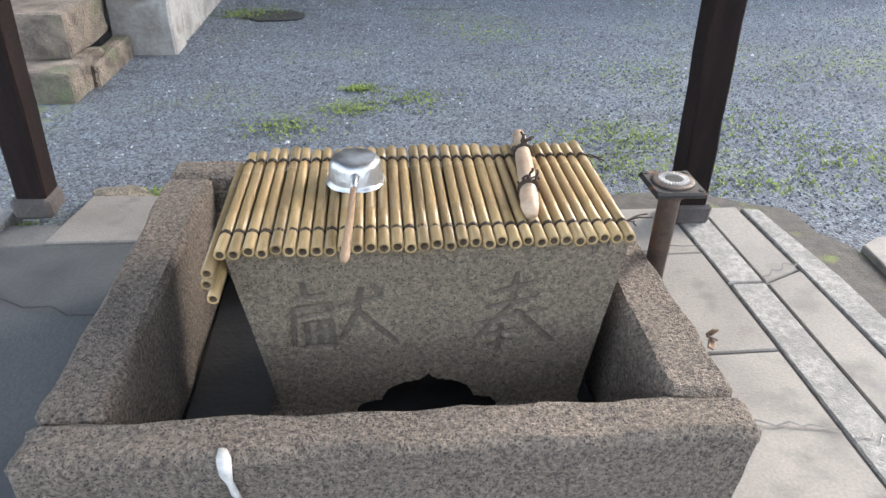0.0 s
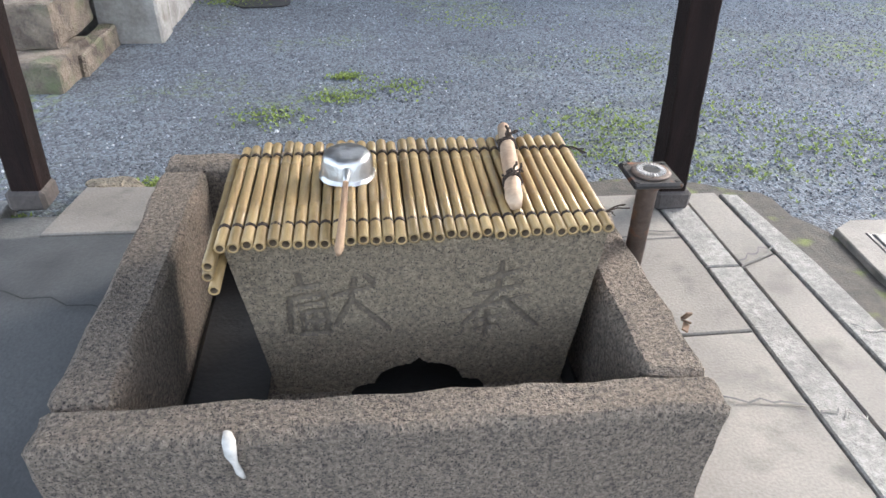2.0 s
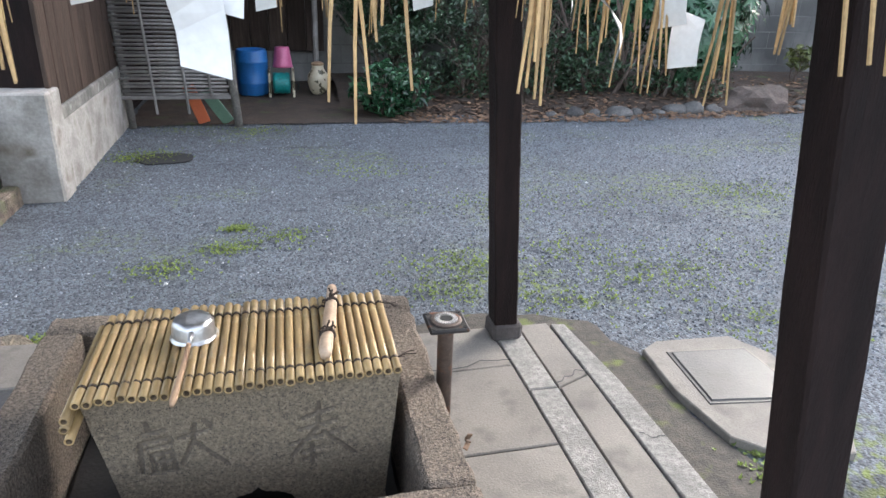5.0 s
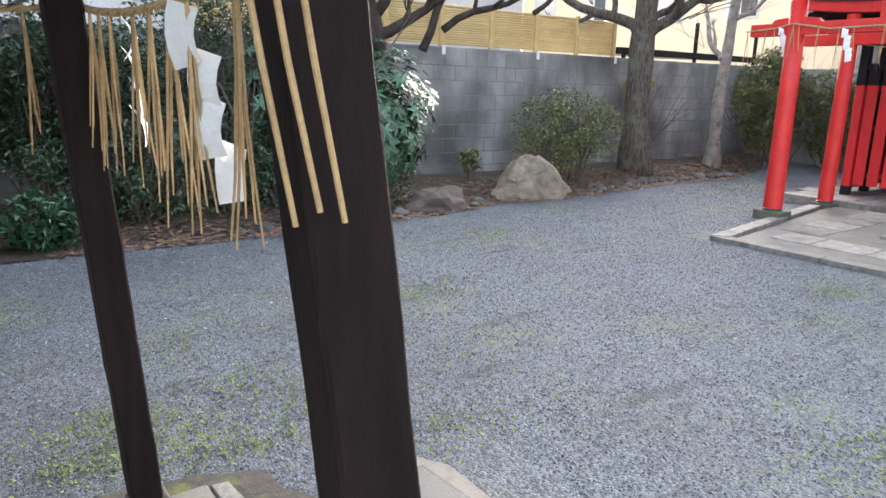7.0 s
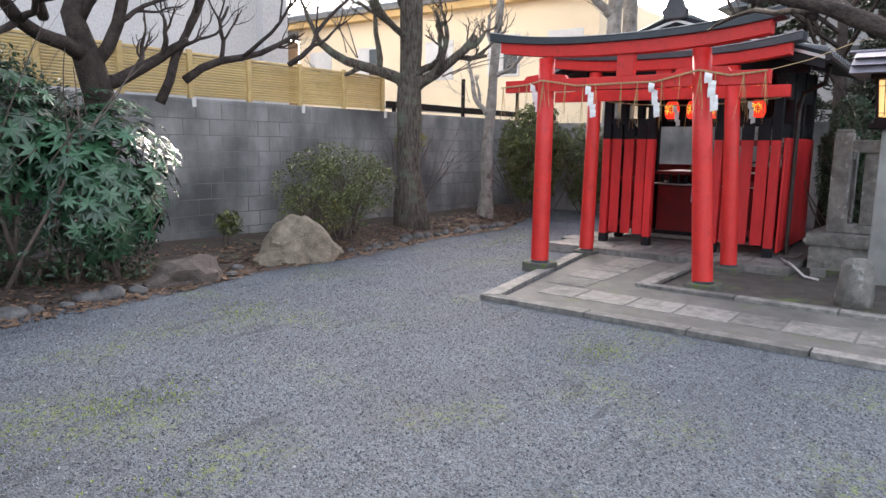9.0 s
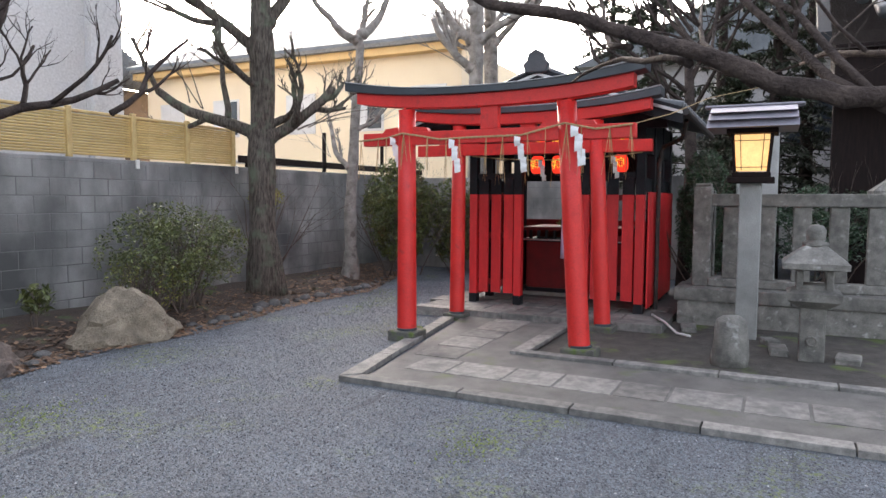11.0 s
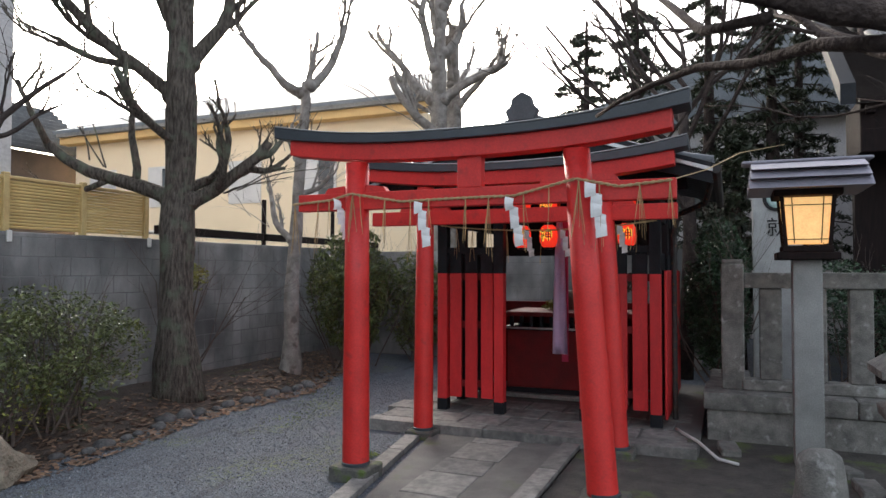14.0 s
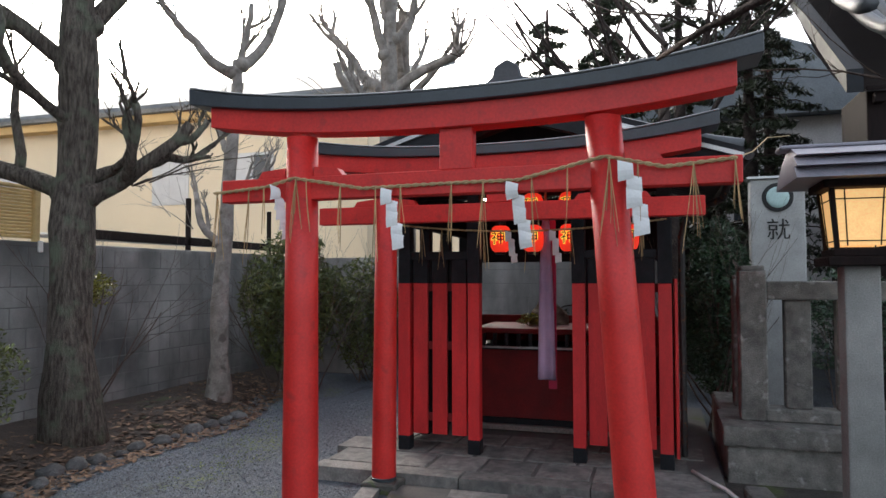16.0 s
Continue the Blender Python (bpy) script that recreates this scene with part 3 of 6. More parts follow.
# ---- basin ----
basin = thing("stone_basin", "large weathered granite trough of hewn slabs", "basin")
part("side_stone", rough_box((-0.345, 1.10, 0.03), (0.715, 1.185, 0.345), 0.009, 0.035, 1), GRANITE, basin)
part("side_stone", rough_box((-0.345, 1.188, 0.03), (-0.24, 1.985, 0.345), 0.008, 0.04, 2), GRANITE, basin)
part("side_stone", rough_box((0.605, 1.188, 0.03), (0.715, 1.985, 0.345), 0.009, 0.04, 3), GRANITE, basin)
part("side_stone", rough_box((-0.345, 1.989, 0.03), (0.715, 2.075, 0.350), 0.008, 0.04, 4), GRANITE, basin)
# floor colour taken darker than wet stone, standing in for shade round the box
part("floor_stone", rough_box((-0.24, 1.185, 0.02), (0.605, 1.99, 0.075), 0.004, 0.1, 5), WET_GAP_DARK, basin, "wet bottom, darkened further as if shaded")
bm = bmesh.new()
add_tube(bm, [(-0.055, 1.112, 0.349), (-0.054, 1.098, 0.344), (-0.052, 1.0925, 0.325), (-0.049, 1.0915, 0.305), (-0.046, 1.0915, 0.285), (-0.041, 1.092, 0.270)], [0.006, 0.010, 0.0085, 0.0055, 0.005, 0.0025], 10)
for v in bm.verts:
    v.co += 0.003 * noise.noise_vector(v.co * 70) * Vector((1, 0.3, 1))
part("paint_drip", bm, mat("old_white_paint", (0.50, 0.48, 0.45), (0.36, 0.345, 0.32), 60, 0.8, 0.3), basin, "white splash of paint", True)
# fallen leaf on the rim
bm = bmesh.new()
for a in range(3):
    add_box(bm, (-0.012, -0.006, 0), (0.012, 0.006, 0.004), 0.001, pose(0.722 + a * 0.006, 1.30 + a * 0.012, 0.34 + a * 0.003, 20, 30 * a, 60 + 25 * a))
tagged(link("fallen_leaf", bm, LITTER), "curled rust-brown dead leaf on the basin rim", "leaf")

# inner water box
cist = thing("water_box", "granite water box with two carved characters and an arched foot", "water box")
arch = [(0.53, 0.06), (0.555, 0.10), (0.585, 0.495), (-0.088, 0.485), (-0.035, 0.10), (-0.02, 0.06), (0.105, 0.06), (0.115, 0.085), (0.135, 0.105), (0.165, 0.11), (0.178, 0.135), (0.205, 0.15), (0.235, 0.155), (0.25, 0.168), (0.265, 0.155), (0.295, 0.15), (0.322, 0.135), (0.335, 0.11), (0.365, 0.105), (0.385, 0.085), (0.395, 0.06)]
arch = [(x, z) if z > 0.2 or not 0.1 < x < 0.4 else (0.25 + (x - 0.25) * 1.08, 0.06 + (z - 0.06) * 1.2) for x, z in arch]
bm = prism(arch, 1.404, 1.72, "y")
for v in bm.verts:
    v.co.y += (0.49 - v.co.z) * (0.10 if v.co.y < 1.5 else -0.10)
bmesh.ops.bevel(bm, geom=[e for e in bm.edges if abs(e.verts[0].co.z - e.verts[1].co.z) < 0.02 and e.verts[0].co.z > 0.4], offset=0.008, segments=2, affect="EDGES")
part("box_body", bm, GRANITE_BOX, cist)
part("foot_stone", rough_box((-0.06, 1.42, 0.07), (0.11, 1.70, 0.10), 0.003, 0.06, 7), GRANITE, cist)
part("foot_stone", rough_box((0.39, 1.42, 0.07), (0.56, 1.70, 0.10), 0.003, 0.06, 8), GRANITE, cist)
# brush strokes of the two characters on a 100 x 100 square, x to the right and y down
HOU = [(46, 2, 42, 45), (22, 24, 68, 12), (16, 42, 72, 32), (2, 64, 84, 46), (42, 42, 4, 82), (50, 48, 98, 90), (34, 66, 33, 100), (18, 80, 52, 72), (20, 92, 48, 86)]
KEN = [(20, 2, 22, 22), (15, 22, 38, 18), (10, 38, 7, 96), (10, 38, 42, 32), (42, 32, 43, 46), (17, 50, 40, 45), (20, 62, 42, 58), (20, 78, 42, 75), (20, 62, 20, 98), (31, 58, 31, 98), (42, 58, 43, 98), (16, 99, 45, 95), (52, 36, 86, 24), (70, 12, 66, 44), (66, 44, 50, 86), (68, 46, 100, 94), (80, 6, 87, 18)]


def stroke_depth(x, z, strokes, cx, cz, w, h):
    """Depth of the chisel cut at a point of the face, 0 to 1."""
    px, pz = (x - cx) / w * 100 + 50, (cz - z) / h * 100 + 50
    if not (-8 < px < 108 and -8 < pz < 108):
        return 0.0
    best = 0.0
    for x0, y0, x1, y1 in strokes:
        dx, dy = x1 - x0, y1 - y0
        u = min(max(((px - x0) * dx + (pz - y0) * dy) / (dx * dx + dy * dy), 0), 1)
        d = math.hypot((px - x0 - u * dx) * w / 100, (pz - y0 - u * dy) * h / 100)
        half = 0.0068 * (0.75 + 0.5 * math.sin(3.14 * (0.25 + 0.6 * u)))
        best = max(best, min(1.0, (half - d) / half * 1.7))
    return best


def arch_top(x):
    top = [(u, v) for u, v in arch if 0.09 < u < 0.41 and v < 0.25]
    for (xa, za), (xb, zb) in zip(top, top[1:]):
        if xa <= x <= xb:
            return za + (zb - za) * (x - xa) / max(xb - xa, 1e-5)
    return 0.0


NX, NZ = 210, 125
bm = bmesh.new()
face = []
cut = {}
for j in range(-1, NZ + 2):
    row = []
    for i in range(-1, NX + 2):
        u, w = min(max(i / NX, 0), 1), min(max(j / NZ, 0), 1)
        x = (-0.030 + u * 0.580) * (1 - w) + (-0.088 + u * 0.673) * w
        z = 0.065 + w * (0.418 + 0.010 * u)
        c = max(stroke_depth(x, z, HOU, 0.406, 0.338, 0.156, 0.188), stroke_depth(x, z, KEN, 0.090, 0.344, 0.198, 0.155))
        y = 1.395 + (0.49 - z) * 0.10 + 0.0075 * c + 0.0016 * noise.noise(Vector((x * 60, z * 60, 3))) + 0.002 * noise.noise(Vector((x * 14, z * 14, 8)))
        if i in (-1, NX + 1) or j in (-1, NZ + 1):
            y += 0.014
        v = bm.verts.new((x, y, z))
        cut[v] = c
        row.append(v)
    face.append(row)
for a, b in zip(face, face[1:]):
    for k in range(len(a) - 1):
        q = (a[k], a[k + 1], b[k + 1], b[k])
        if (a[k].co.z + b[k].co.z) / 2 < arch_top((a[k].co.x + a[k + 1].co.x) / 2):
            continue
        f = bm.faces.new(q)
        # deeply cut faces take the darker colour, on top of their real relief
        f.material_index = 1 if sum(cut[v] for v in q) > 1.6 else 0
        f.smooth = True
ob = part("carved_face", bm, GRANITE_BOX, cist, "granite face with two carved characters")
ob.data.materials.append(GROOVE_SHADE)

# bamboo cover
cover = thing("bamboo_cover", "mat of yellow bamboo poles tied with twine on a stone box", "bamboo mat")


def pole_mesh(length, r):
    bm = bmesh.new()
    n = 10
    zs = [0, length * 0.3, length * 0.31, length * 0.32, length * 0.72, length * 0.73, length * 0.74, length]
    rr = [r, r * 0.97, r * 1.07, r * 0.98, r * 0.96, r * 1.06, r * 0.97, r * 0.98]
    outer = [[bm.verts.new((q * math.cos(6.28318 * k / n), y, q * math.sin(6.28318 * k / n))) for k in range(n)] for q, y in zip(rr, zs)]
    inner = [[bm.verts.new((q * 0.62 * math.cos(6.28318 * k / n), y, q * 0.62 * math.sin(6.28318 * k / n))) for k in range(n)] for q, y in ((r, 0), (r, 0.03))]
    for a, b in zip(outer, outer[1:]):
        for k in range(n):
            bm.faces.new((a[k], b[k], b[(k + 1) % n], a[(k + 1) % n]))
    for a, b in ((inner[0], outer[0]), (inner[1], inner[0])):
        for k in range(n):
            f = bm.faces.new((a[k], b[k], b[(k + 1) % n], a[(k + 1) % n]))
            # bore walls use the second, darkened material
            f.material_index = 1 if a is inner[1] else 0
    f = bm.faces.new(inner[1])
    f.material_index = 1
    bm.faces.new(outer[-1])
    return bm


POLES = 32
shapes = []
for k in range(4):
    bm = pole_mesh(0.375 + 0.006 * k, 0.0100 + 0.0004 * (k % 3))
    ob = part("bamboo_pole", bm, BAMBOO, cover, smooth=True)
    ob.data.materials.append(BAMBOO_HOLLOW_SHADE)
    shapes.append(ob)
for i in range(POLES):
    x = -0.085 + 0.0213 * i
    m = pose(x, 1.368 + rng.uniform(-0.006, 0.006) + 0.010 * (i / POLES), 0.506 + 0.006 * i / POLES + rng.uniform(-0.001, 0.001), 0.0, rng.uniform(0, 360), rng.uniform(-0.3, 0.3) - 0.15 * (i - 16) / 4)
    if i < 4:
        shapes[i].matrix_local = m
    else:
        again(shapes[rng.randrange(4)], m, cover)
for dx, dy, z in ((-0.104, 0.0, 0.484), (-0.106, -0.004, 0.466), (-0.098, -0.012, 0.444)):
    again(shapes[0], pose(dx, 1.345 + dy, z, 1.0, 40, 1.5), cover)
for y in (1.42, 1.69):
    bm = bmesh.new()
    pts = []
    for i in range(POLES):
        x = -0.085 + 0.0213 * i
        dz = 0.006 * i / POLES + (0.003 if y > 1.6 else 0)
        pts += [(x - 0.0103, y, 0.506 + dz), (x - 0.006, y, 0.5135 + dz), (x, y, 0.5165 + dz), (x + 0.006, y, 0.5135 + dz)]
    add_tube(bm, pts, 0.0023, 5)
    add_tube(bm, [(a, b + 0.004, c) for a, b, c in pts], 0.0021, 5)
    end = Vector(pts[-1])
    for q in range(3):
        p2, _ = wander(end, (1, rng.uniform(-0.6, 0.6), rng.uniform(-0.2, 0.5)), 0.045, 4, 0.4, -0.1, rng)
        add_tube(bm, p2, 0.0014, 4)
    part("twine", bm, TWINE, cover, "dark twine binding")
handle = thing("bamboo_spout", "pale bamboo tube tied on the mat with black cord", "bamboo tube")
part("tube", tube([(0.420, 1.435, 0.530), (0.422, 1.46, 0.532), (0.437, 1.565, 0.533), (0.438, 1.575, 0.533), (0.453, 1.70, 0.535), (0.458, 1.765, 0.536)], [0.012, 0.0165, 0.0155, 0.017, 0.015, 0.013], 12), BAMBOO_PALE, handle, smooth=True)
for y in (1.515, 1.675):
    bm = bmesh.new()
    x = 0.422 + (y - 1.45) * 0.13
    for q in range(3):
        add_tube(bm, [(x + 0.0175 * math.cos(a * 0.7), y + 0.004 * q + 0.002 * math.sin(a), 0.533 + 0.0175 * math.sin(a * 0.7)) for a in range(10)], 0.0028, 5)
    for q in range(7):
        p2, _ = wander((x, y, 0.551), (rng.uniform(-1, 1), rng.uniform(-1, 1), 0.3), 0.03, 5, 0.9, -0.1, rng)
        add_tube(bm, p2, 0.0024, 5)
    part("cord", bm, TWINE, handle, "black knotted cord")

# ladle
ladle = thing("ladle", "dented aluminium ladle upside down with a wooden handle", "ladle")
bm = lathe([(0.001, 0.050), (0.034, 0.050), (0.043, 0.046), (0.0475, 0.036), (0.050, 0.01), (0.051, 0.004), (0.056, 0.002), (0.056, 0.0), (0.050, 0.0)], 28)
for v in bm.verts:
    v.co += 0.0030 * noise.noise_vector(v.co * 45)
bm.transform(Matrix.Translation((0.122, 1.60, 0.516)))
part("cup", bm, STEEL, ladle, "shiny dented metal cup", True)
part("socket", tube([(0.122, 1.556, 0.545), (0.121, 1.535, 0.543), (0.120, 1.52, 0.538)], [0.009, 0.006, 0.006], 10), STEEL, ladle, smooth=True)
part("handle", tube([(0.120, 1.525, 0.539), (0.116, 1.42, 0.533), (0.111, 1.315, 0.529), (0.110, 1.300, 0.528)], [0.0055, 0.0065, 0.0078, 0.004], 10), WOOD, ladle, smooth=True)

# iron pipe with flange
pump = thing("pipe_stand", "rusty upright pipe with a square iron flange on top", "pipe")
part("pipe", lathe([(0.021, 0.03), (0.021, 0.455), (0.027, 0.462), (0.027, 0.478)], 18, Matrix.Translation((0.742, 1.60, 0))), RUST, pump, smooth=True)
flange = part("flange", box((0.690, 1.549, 0.477), (0.794, 1.653, 0.490), 0.004), IRON, pump)
for sx in (-1, 1):
    for sy in (-1, 1):
        # black disc on the plate, painted as the dark of an open hole
        part("bolt_hole", lathe([(0.006, 0.4895), (0.006, 0.4915)], 10, Matrix.Translation((0.742 + sx * 0.041, 1.601 + sy * 0.041, 0))), INK, flange)
part("rust_ring", lathe([(0.022, 0.49), (0.040, 0.49), (0.041, 0.493), (0.038, 0.4955), (0.030, 0.4955), (0.022, 0.494)], 28, Matrix.Translation((0.742, 1.601, 0))), RUST, flange, smooth=True)
bm = bmesh.new()
for k in range(26):
    a = 6.28318 * k / 26
    add_box(bm, (-0.0022, -0.006, 0), (0.0022, 0.006, 0.004), 0.001, Matrix.Translation((0.742 + 0.024 * math.cos(a), 1.601 + 0.024 * math.sin(a), 0.4945)) @ Matrix.Rotation(a - 1.5708, 4, "Z"))
part("worn_ring", bm, WHITE, flange, "ring of pale worn teeth")
# black disc instead of an opening; the pipe's inner dark is its colour
part("bore", lathe([(0.016, 0.4925), (0.016, 0.4965)], 18, Matrix.Translation((0.742, 1.601, 0))), INK, flange)

pump.matrix_world = pose(-0.004, 0, 0.012)

# ---- shelter over the basin ----
FOOTING = mat("footing_stone", (0.085, 0.072, 0.066), (0.045, 0.038, 0.035), 12, 0.85, 0.6)
shelter = thing("basin_shelter", "dark-stained timber shelter with a rope and paper streamers", "shelter")
POST_TOP = 2.15
LEANS = {"fr": (-0.085, 0.07), "br": (-0.075, -0.055), "bl": (0.065, -0.055), "fl": (0.10, 0.07)}
BASES = {"fr": (1.173, 0.757), "br": (1.136, 2.285), "bl": (-0.882, 2.405), "fl": (-0.886, 0.773)}
CX, CY = 0.13, 1.55
for key, (x, y) in BASES.items():
    lx, ly = LEANS[key]
    bm = box((-0.049, -0.055, 0.10), (0.049, 0.018, POST_TOP), 0.005) if key == "fr" else box((-0.045, -0.045, 0.10), (0.045, 0.045, POST_TOP), 0.006)
    for i in range(1, 22):
        bmesh.ops.bisect_plane(bm, geom=bm.verts[:] + bm.edges[:] + bm.faces[:], plane_co=(0, 0, 0.10 + 0.093 * i), plane_no=(0, 0, 1))
    for v in bm.verts:
        v.co += 0.0035 * noise.noise_vector(v.co * 7 + Vector((x * 9, y * 9, 0)))
        v.co += Vector((x + lx * v.co.z, y + ly * v.co.z, 0))
    part("post", bm, DARKWOOD, shelter)
    part("footing", rough_box((x - 0.058, y - 0.058, 0.035), (x + 0.058, y + 0.058, 0.105), 0.003, 0.05, x), FOOTING, shelter, "low dark footing stone")


def post_at(key, z):
    x, y = BASES[key]
    return Vector((x + LEANS[key][0] * z, y + LEANS[key][1] * z, z))


for a, b in (("fr", "br"), ("fl", "bl"), ("fr", "fl"), ("br", "bl")):
    p, q = post_at(a, 1.98), post_at(b, 1.98)
    d = q - p
    m = Matrix.Translation(p) @ d.to_track_quat("X", "Z").to_matrix().to_4x4()
    part("beam", box((-0.22, -0.035, -0.06), (d.length + 0.22, 0.035, 0.06), 0.006, m), DARKWOOD, shelter)
bm = bmesh.new()
for s in (-1, 1):
    for k in range(14):
        y = 0.1 + 3.1 * k / 13
        add_box(bm, (0, -0.02, -0.03), (1.9, 0.02, 0.03), 0.004, pose(CX, y, 2.75, 0, 24 if s > 0 else 156, 0))
part("rafters", bm, DARKWOOD, shelter)
for s in (-1, 1):
    part("roof_slope", box((0, -0.15, 0), (2.0, 3.1, 0.06), 0.01, pose(CX, 0.15, 2.79, 0, 24, 0) if s > 0 else pose(CX, 3.1, 2.79, 0, 24, 180)), TILE, shelter)


def shide(parent, p, size, yaw, lean=0.0, folds=4, seed=1, curl=0.0):
    """A zigzag paper streamer that hangs from p; each fold steps aside from the last."""
    r = random.Random(seed)
    w, h = size * 0.20, size / folds
    x, z = -w * 0.45, 0.0
    first = None
    for k in range(folds):
        bm = bmesh.new()
        y = 0.004 * (1 if k % 2 else -1)
        n = 4
        bow = r.uniform(0.4, 1.4) * 0.010 + curl * 0.02
        rows = []
        for i in range(n + 1):
            f = i / n
            cz = z - h * 1.16 * f
            cy = y - bow * math.sin(3.14 * f) - curl * 0.06 * f * f * (k / folds)
            sl = w * 0.30
            rows.append(((x + w * 0.10 * f, cy, cz - sl * f), (x + w * (1 + 0.10 * f), cy - 0.006 * f, cz + sl * (f - 0.6) * 0.6 - sl * 0.4)))
        fr = [[bm.verts.new(c) for c in row] for row in rows]
        bk = [[bm.verts.new((c[0], c[1] + 0.0012, c[2])) for c in row] for row in rows]
        for i in range(n):
            bm.faces.new((fr[i][0], fr[i + 1][0], fr[i + 1][1], fr[i][1]))
            bm.faces.new((bk[i][0], bk[i][1], bk[i + 1][1], bk[i + 1][0]))
        if first is None:
            first = part("paper_streamer", bm, PAPER, parent, "white folded paper streamer")
        else:
            part("paper_fold", bm, PAPER, first)
        x += w * ((0.52, 0.10, 0.42, 0.20, 0.4)[k % 5] + r.uniform(-0.08, 0.08))
        z -= h * 0.90
    first.matrix_local = pose(p[0], p[1], p[2], r.uniform(-3, 3), lean, yaw)
    return first


def straws(parent, p, length, count, seed, spread=0.10, radius=0.0022):
    r = random.Random(seed)
    bm = bmesh.new()
    for k in range(count):
        d = Vector((r.uniform(-spread, spread), r.uniform(-spread, spread), -1))
        pts, _ = wander(p, d, length * r.uniform(0.7, 1.1), 4, 0.05, -0.05, r)
        add_tube(bm, pts, [radius, radius * 0.9, radius * 0.8, radius * 0.7, radius * 0.5], 4)
    return part("straw_tassel", bm, STRAW, parent, "hanging straw tassel")


def rope_line(parent, pts, radius):
    for s in (0, math.pi):
        bm = bmesh.new()
        fine = []
        acc = 0.0
        for a, b in zip(pts, pts[1:]):
            a, b = Vector(a), Vector(b)
            k = max(2, int((b - a).length / (radius * 1.3)))
            side = (b - a).normalized().cross(Vector((0, 0, 1))).normalized()
            for i in range(k):
                ang = acc + s
                fine.append(a.lerp(b, i / k) + radius * 0.55 * (math.cos(ang) * side + math.sin(ang) * Vector((0, 0, 1))))
                acc += 0.9
        fine.append(Vector(pts[-1]))
        add_tube(bm, fine, radius * 0.62, 5)
        part("rope_strand", bm, ROPE, parent)


ROPE_Z = 1.56
corner = {k: post_at(k, ROPE_Z) + Vector(((0.055 if v[0] > CX else -0.055), (0.055 if v[1] > CY else -0.055), 0)) for k, v in BASES.items()}
srope = thing("shelter_rope", "straw rope with tassels and white paper streamers round the shelter posts", "sacred rope")


def sagged(a, b, n=10, sag=0.05):
    return [Vector(a).lerp(Vector(b), i / n) - Vector((0, 0, sag * 4 * (i / n) * (1 - i / n))) for i in range(n + 1)]


ring = sagged(corner["fl"], corner["fr"]) + sagged(corner["fr"], corner["br"])[1:] + sagged(corner["br"], corner["bl"])[1:] + sagged(corner["bl"], corner["fl"])[1:]
rope_line(srope, ring, 0.009)


def on_side(a, b, u):
    return corner[a].lerp(corner[b], u) - Vector((0, 0, 0.05 * 4 * u * (1 - u)))


def front_x(x):
    return on_side("fl", "fr", (x - corner["fl"].x) / (corner["fr"].x - corner["fl"].x))


def back_x(x):
    return on_side("bl", "br", (x - corner["bl"].x) / (corner["br"].x - corner["bl"].x))


def right_y(y):
    return on_side("fr", "br", (y - corner["fr"].y) / (corner["br"].y - corner["fr"].y))


for k, (p, size, yaw, curl) in enumerate(((front_x(0.33), 0.27, 168, 0.5), (front_x(0.70), 0.28, 66, 0.8), (right_y(1.40), 0.33, -62, 0.2), (right_y(1.86), 0.29, 70, 0.6), (back_x(0.27), 0.30, 8, 0.2), (back_x(0.70), 0.31, -5, 0.1), (back_x(-0.25), 0.30, 5, 0.2), (front_x(-0.35), 0.29, 5, 0.3))):
    shide(srope, p, size, yaw, -3 if k % 2 else 2, 4, k + 3, curl)
for k, (p, ln, n) in enumerate([(front_x(x), ln, n) for x, ln, n in ((0.425, 0.31, 2), (0.445, 0.31, 2), (0.475, 0.29, 2), (0.632, 0.30, 7), (0.10, 0.30, 4), (-0.15, 0.30, 5))] + [(right_y(y), ln, n) for y, ln, n in ((1.02, 0.33, 5), (1.16, 0.35, 6), (1.38, 0.37, 7), (1.48, 0.37, 6), (1.61, 0.37, 6), (1.74, 0.35, 5), (1.95, 0.34, 6), (2.06, 0.35, 5), (2.16, 0.35, 6))] + [(back_x(x), ln, n) for x, ln, n in ((0.94, 0.35, 6), (0.84, 0.34, 5), (0.65, 0.36, 6), (0.49, 0.35, 5), (0.36, 0.34, 6), (0.15, 0.35, 5), (-0.05, 0.35, 5), (-0.4, 0.35, 5))]):
    straws(srope, p, ln, n, 50 + k, 0.045, 0.0036)
for k, (x, y, lo) in enumerate(((1.006, 0.790, 1.246), (1.022, 0.769, 1.262), (1.047, 0.767, 1.250))):
    bm = tube([(x - 0.050, y + 0.014, 1.57), (x - 0.026, y + 0.006, 1.40), (x, y, lo)], [0.0030, 0.0034, 0.0030], 6)
    part("straw_tassel", bm, STRAW, srope, "single straws against the post")

# ---- plaster-based building and steps ----
hall = thing("side_hall", "dark board-walled hall on a whitewashed stone base", "building")
part("base_wall", rough_box((-4.5, 4.32, -0.05), (-0.93, 6.4, 0.42), 0.006, 0.25, 3), PLASTER, hall, "flaking white plaster base")
part("corner_pier", rough_box((-1.24, 4.26, -0.05), (-0.915, 4.50, 0.62), 0.005, 0.12, 5), PLASTER, hall)
part("sill", box((-4.5, 4.34, 0.42), (-0.92, 6.4, 0.50), 0.01), OLD_STONE, hall)
bd = part("board", box((-0.012, 0, 0), (0.012, 0.165, 2.1), 0.003), WEATHERED, hall)
bd.matrix_local = pose(-0.955, 4.42, 0.50)
for i in range(1, 12):
    again(bd, pose(-0.955 + rng.uniform(-0.003, 0.003), 4.42 + 0.168 * i, 0.50), hall)
part("wall_back", box((-4.5, 4.45, 0.5), (-0.975, 6.42, 2.6), 0.0), DARKWOOD, hall)
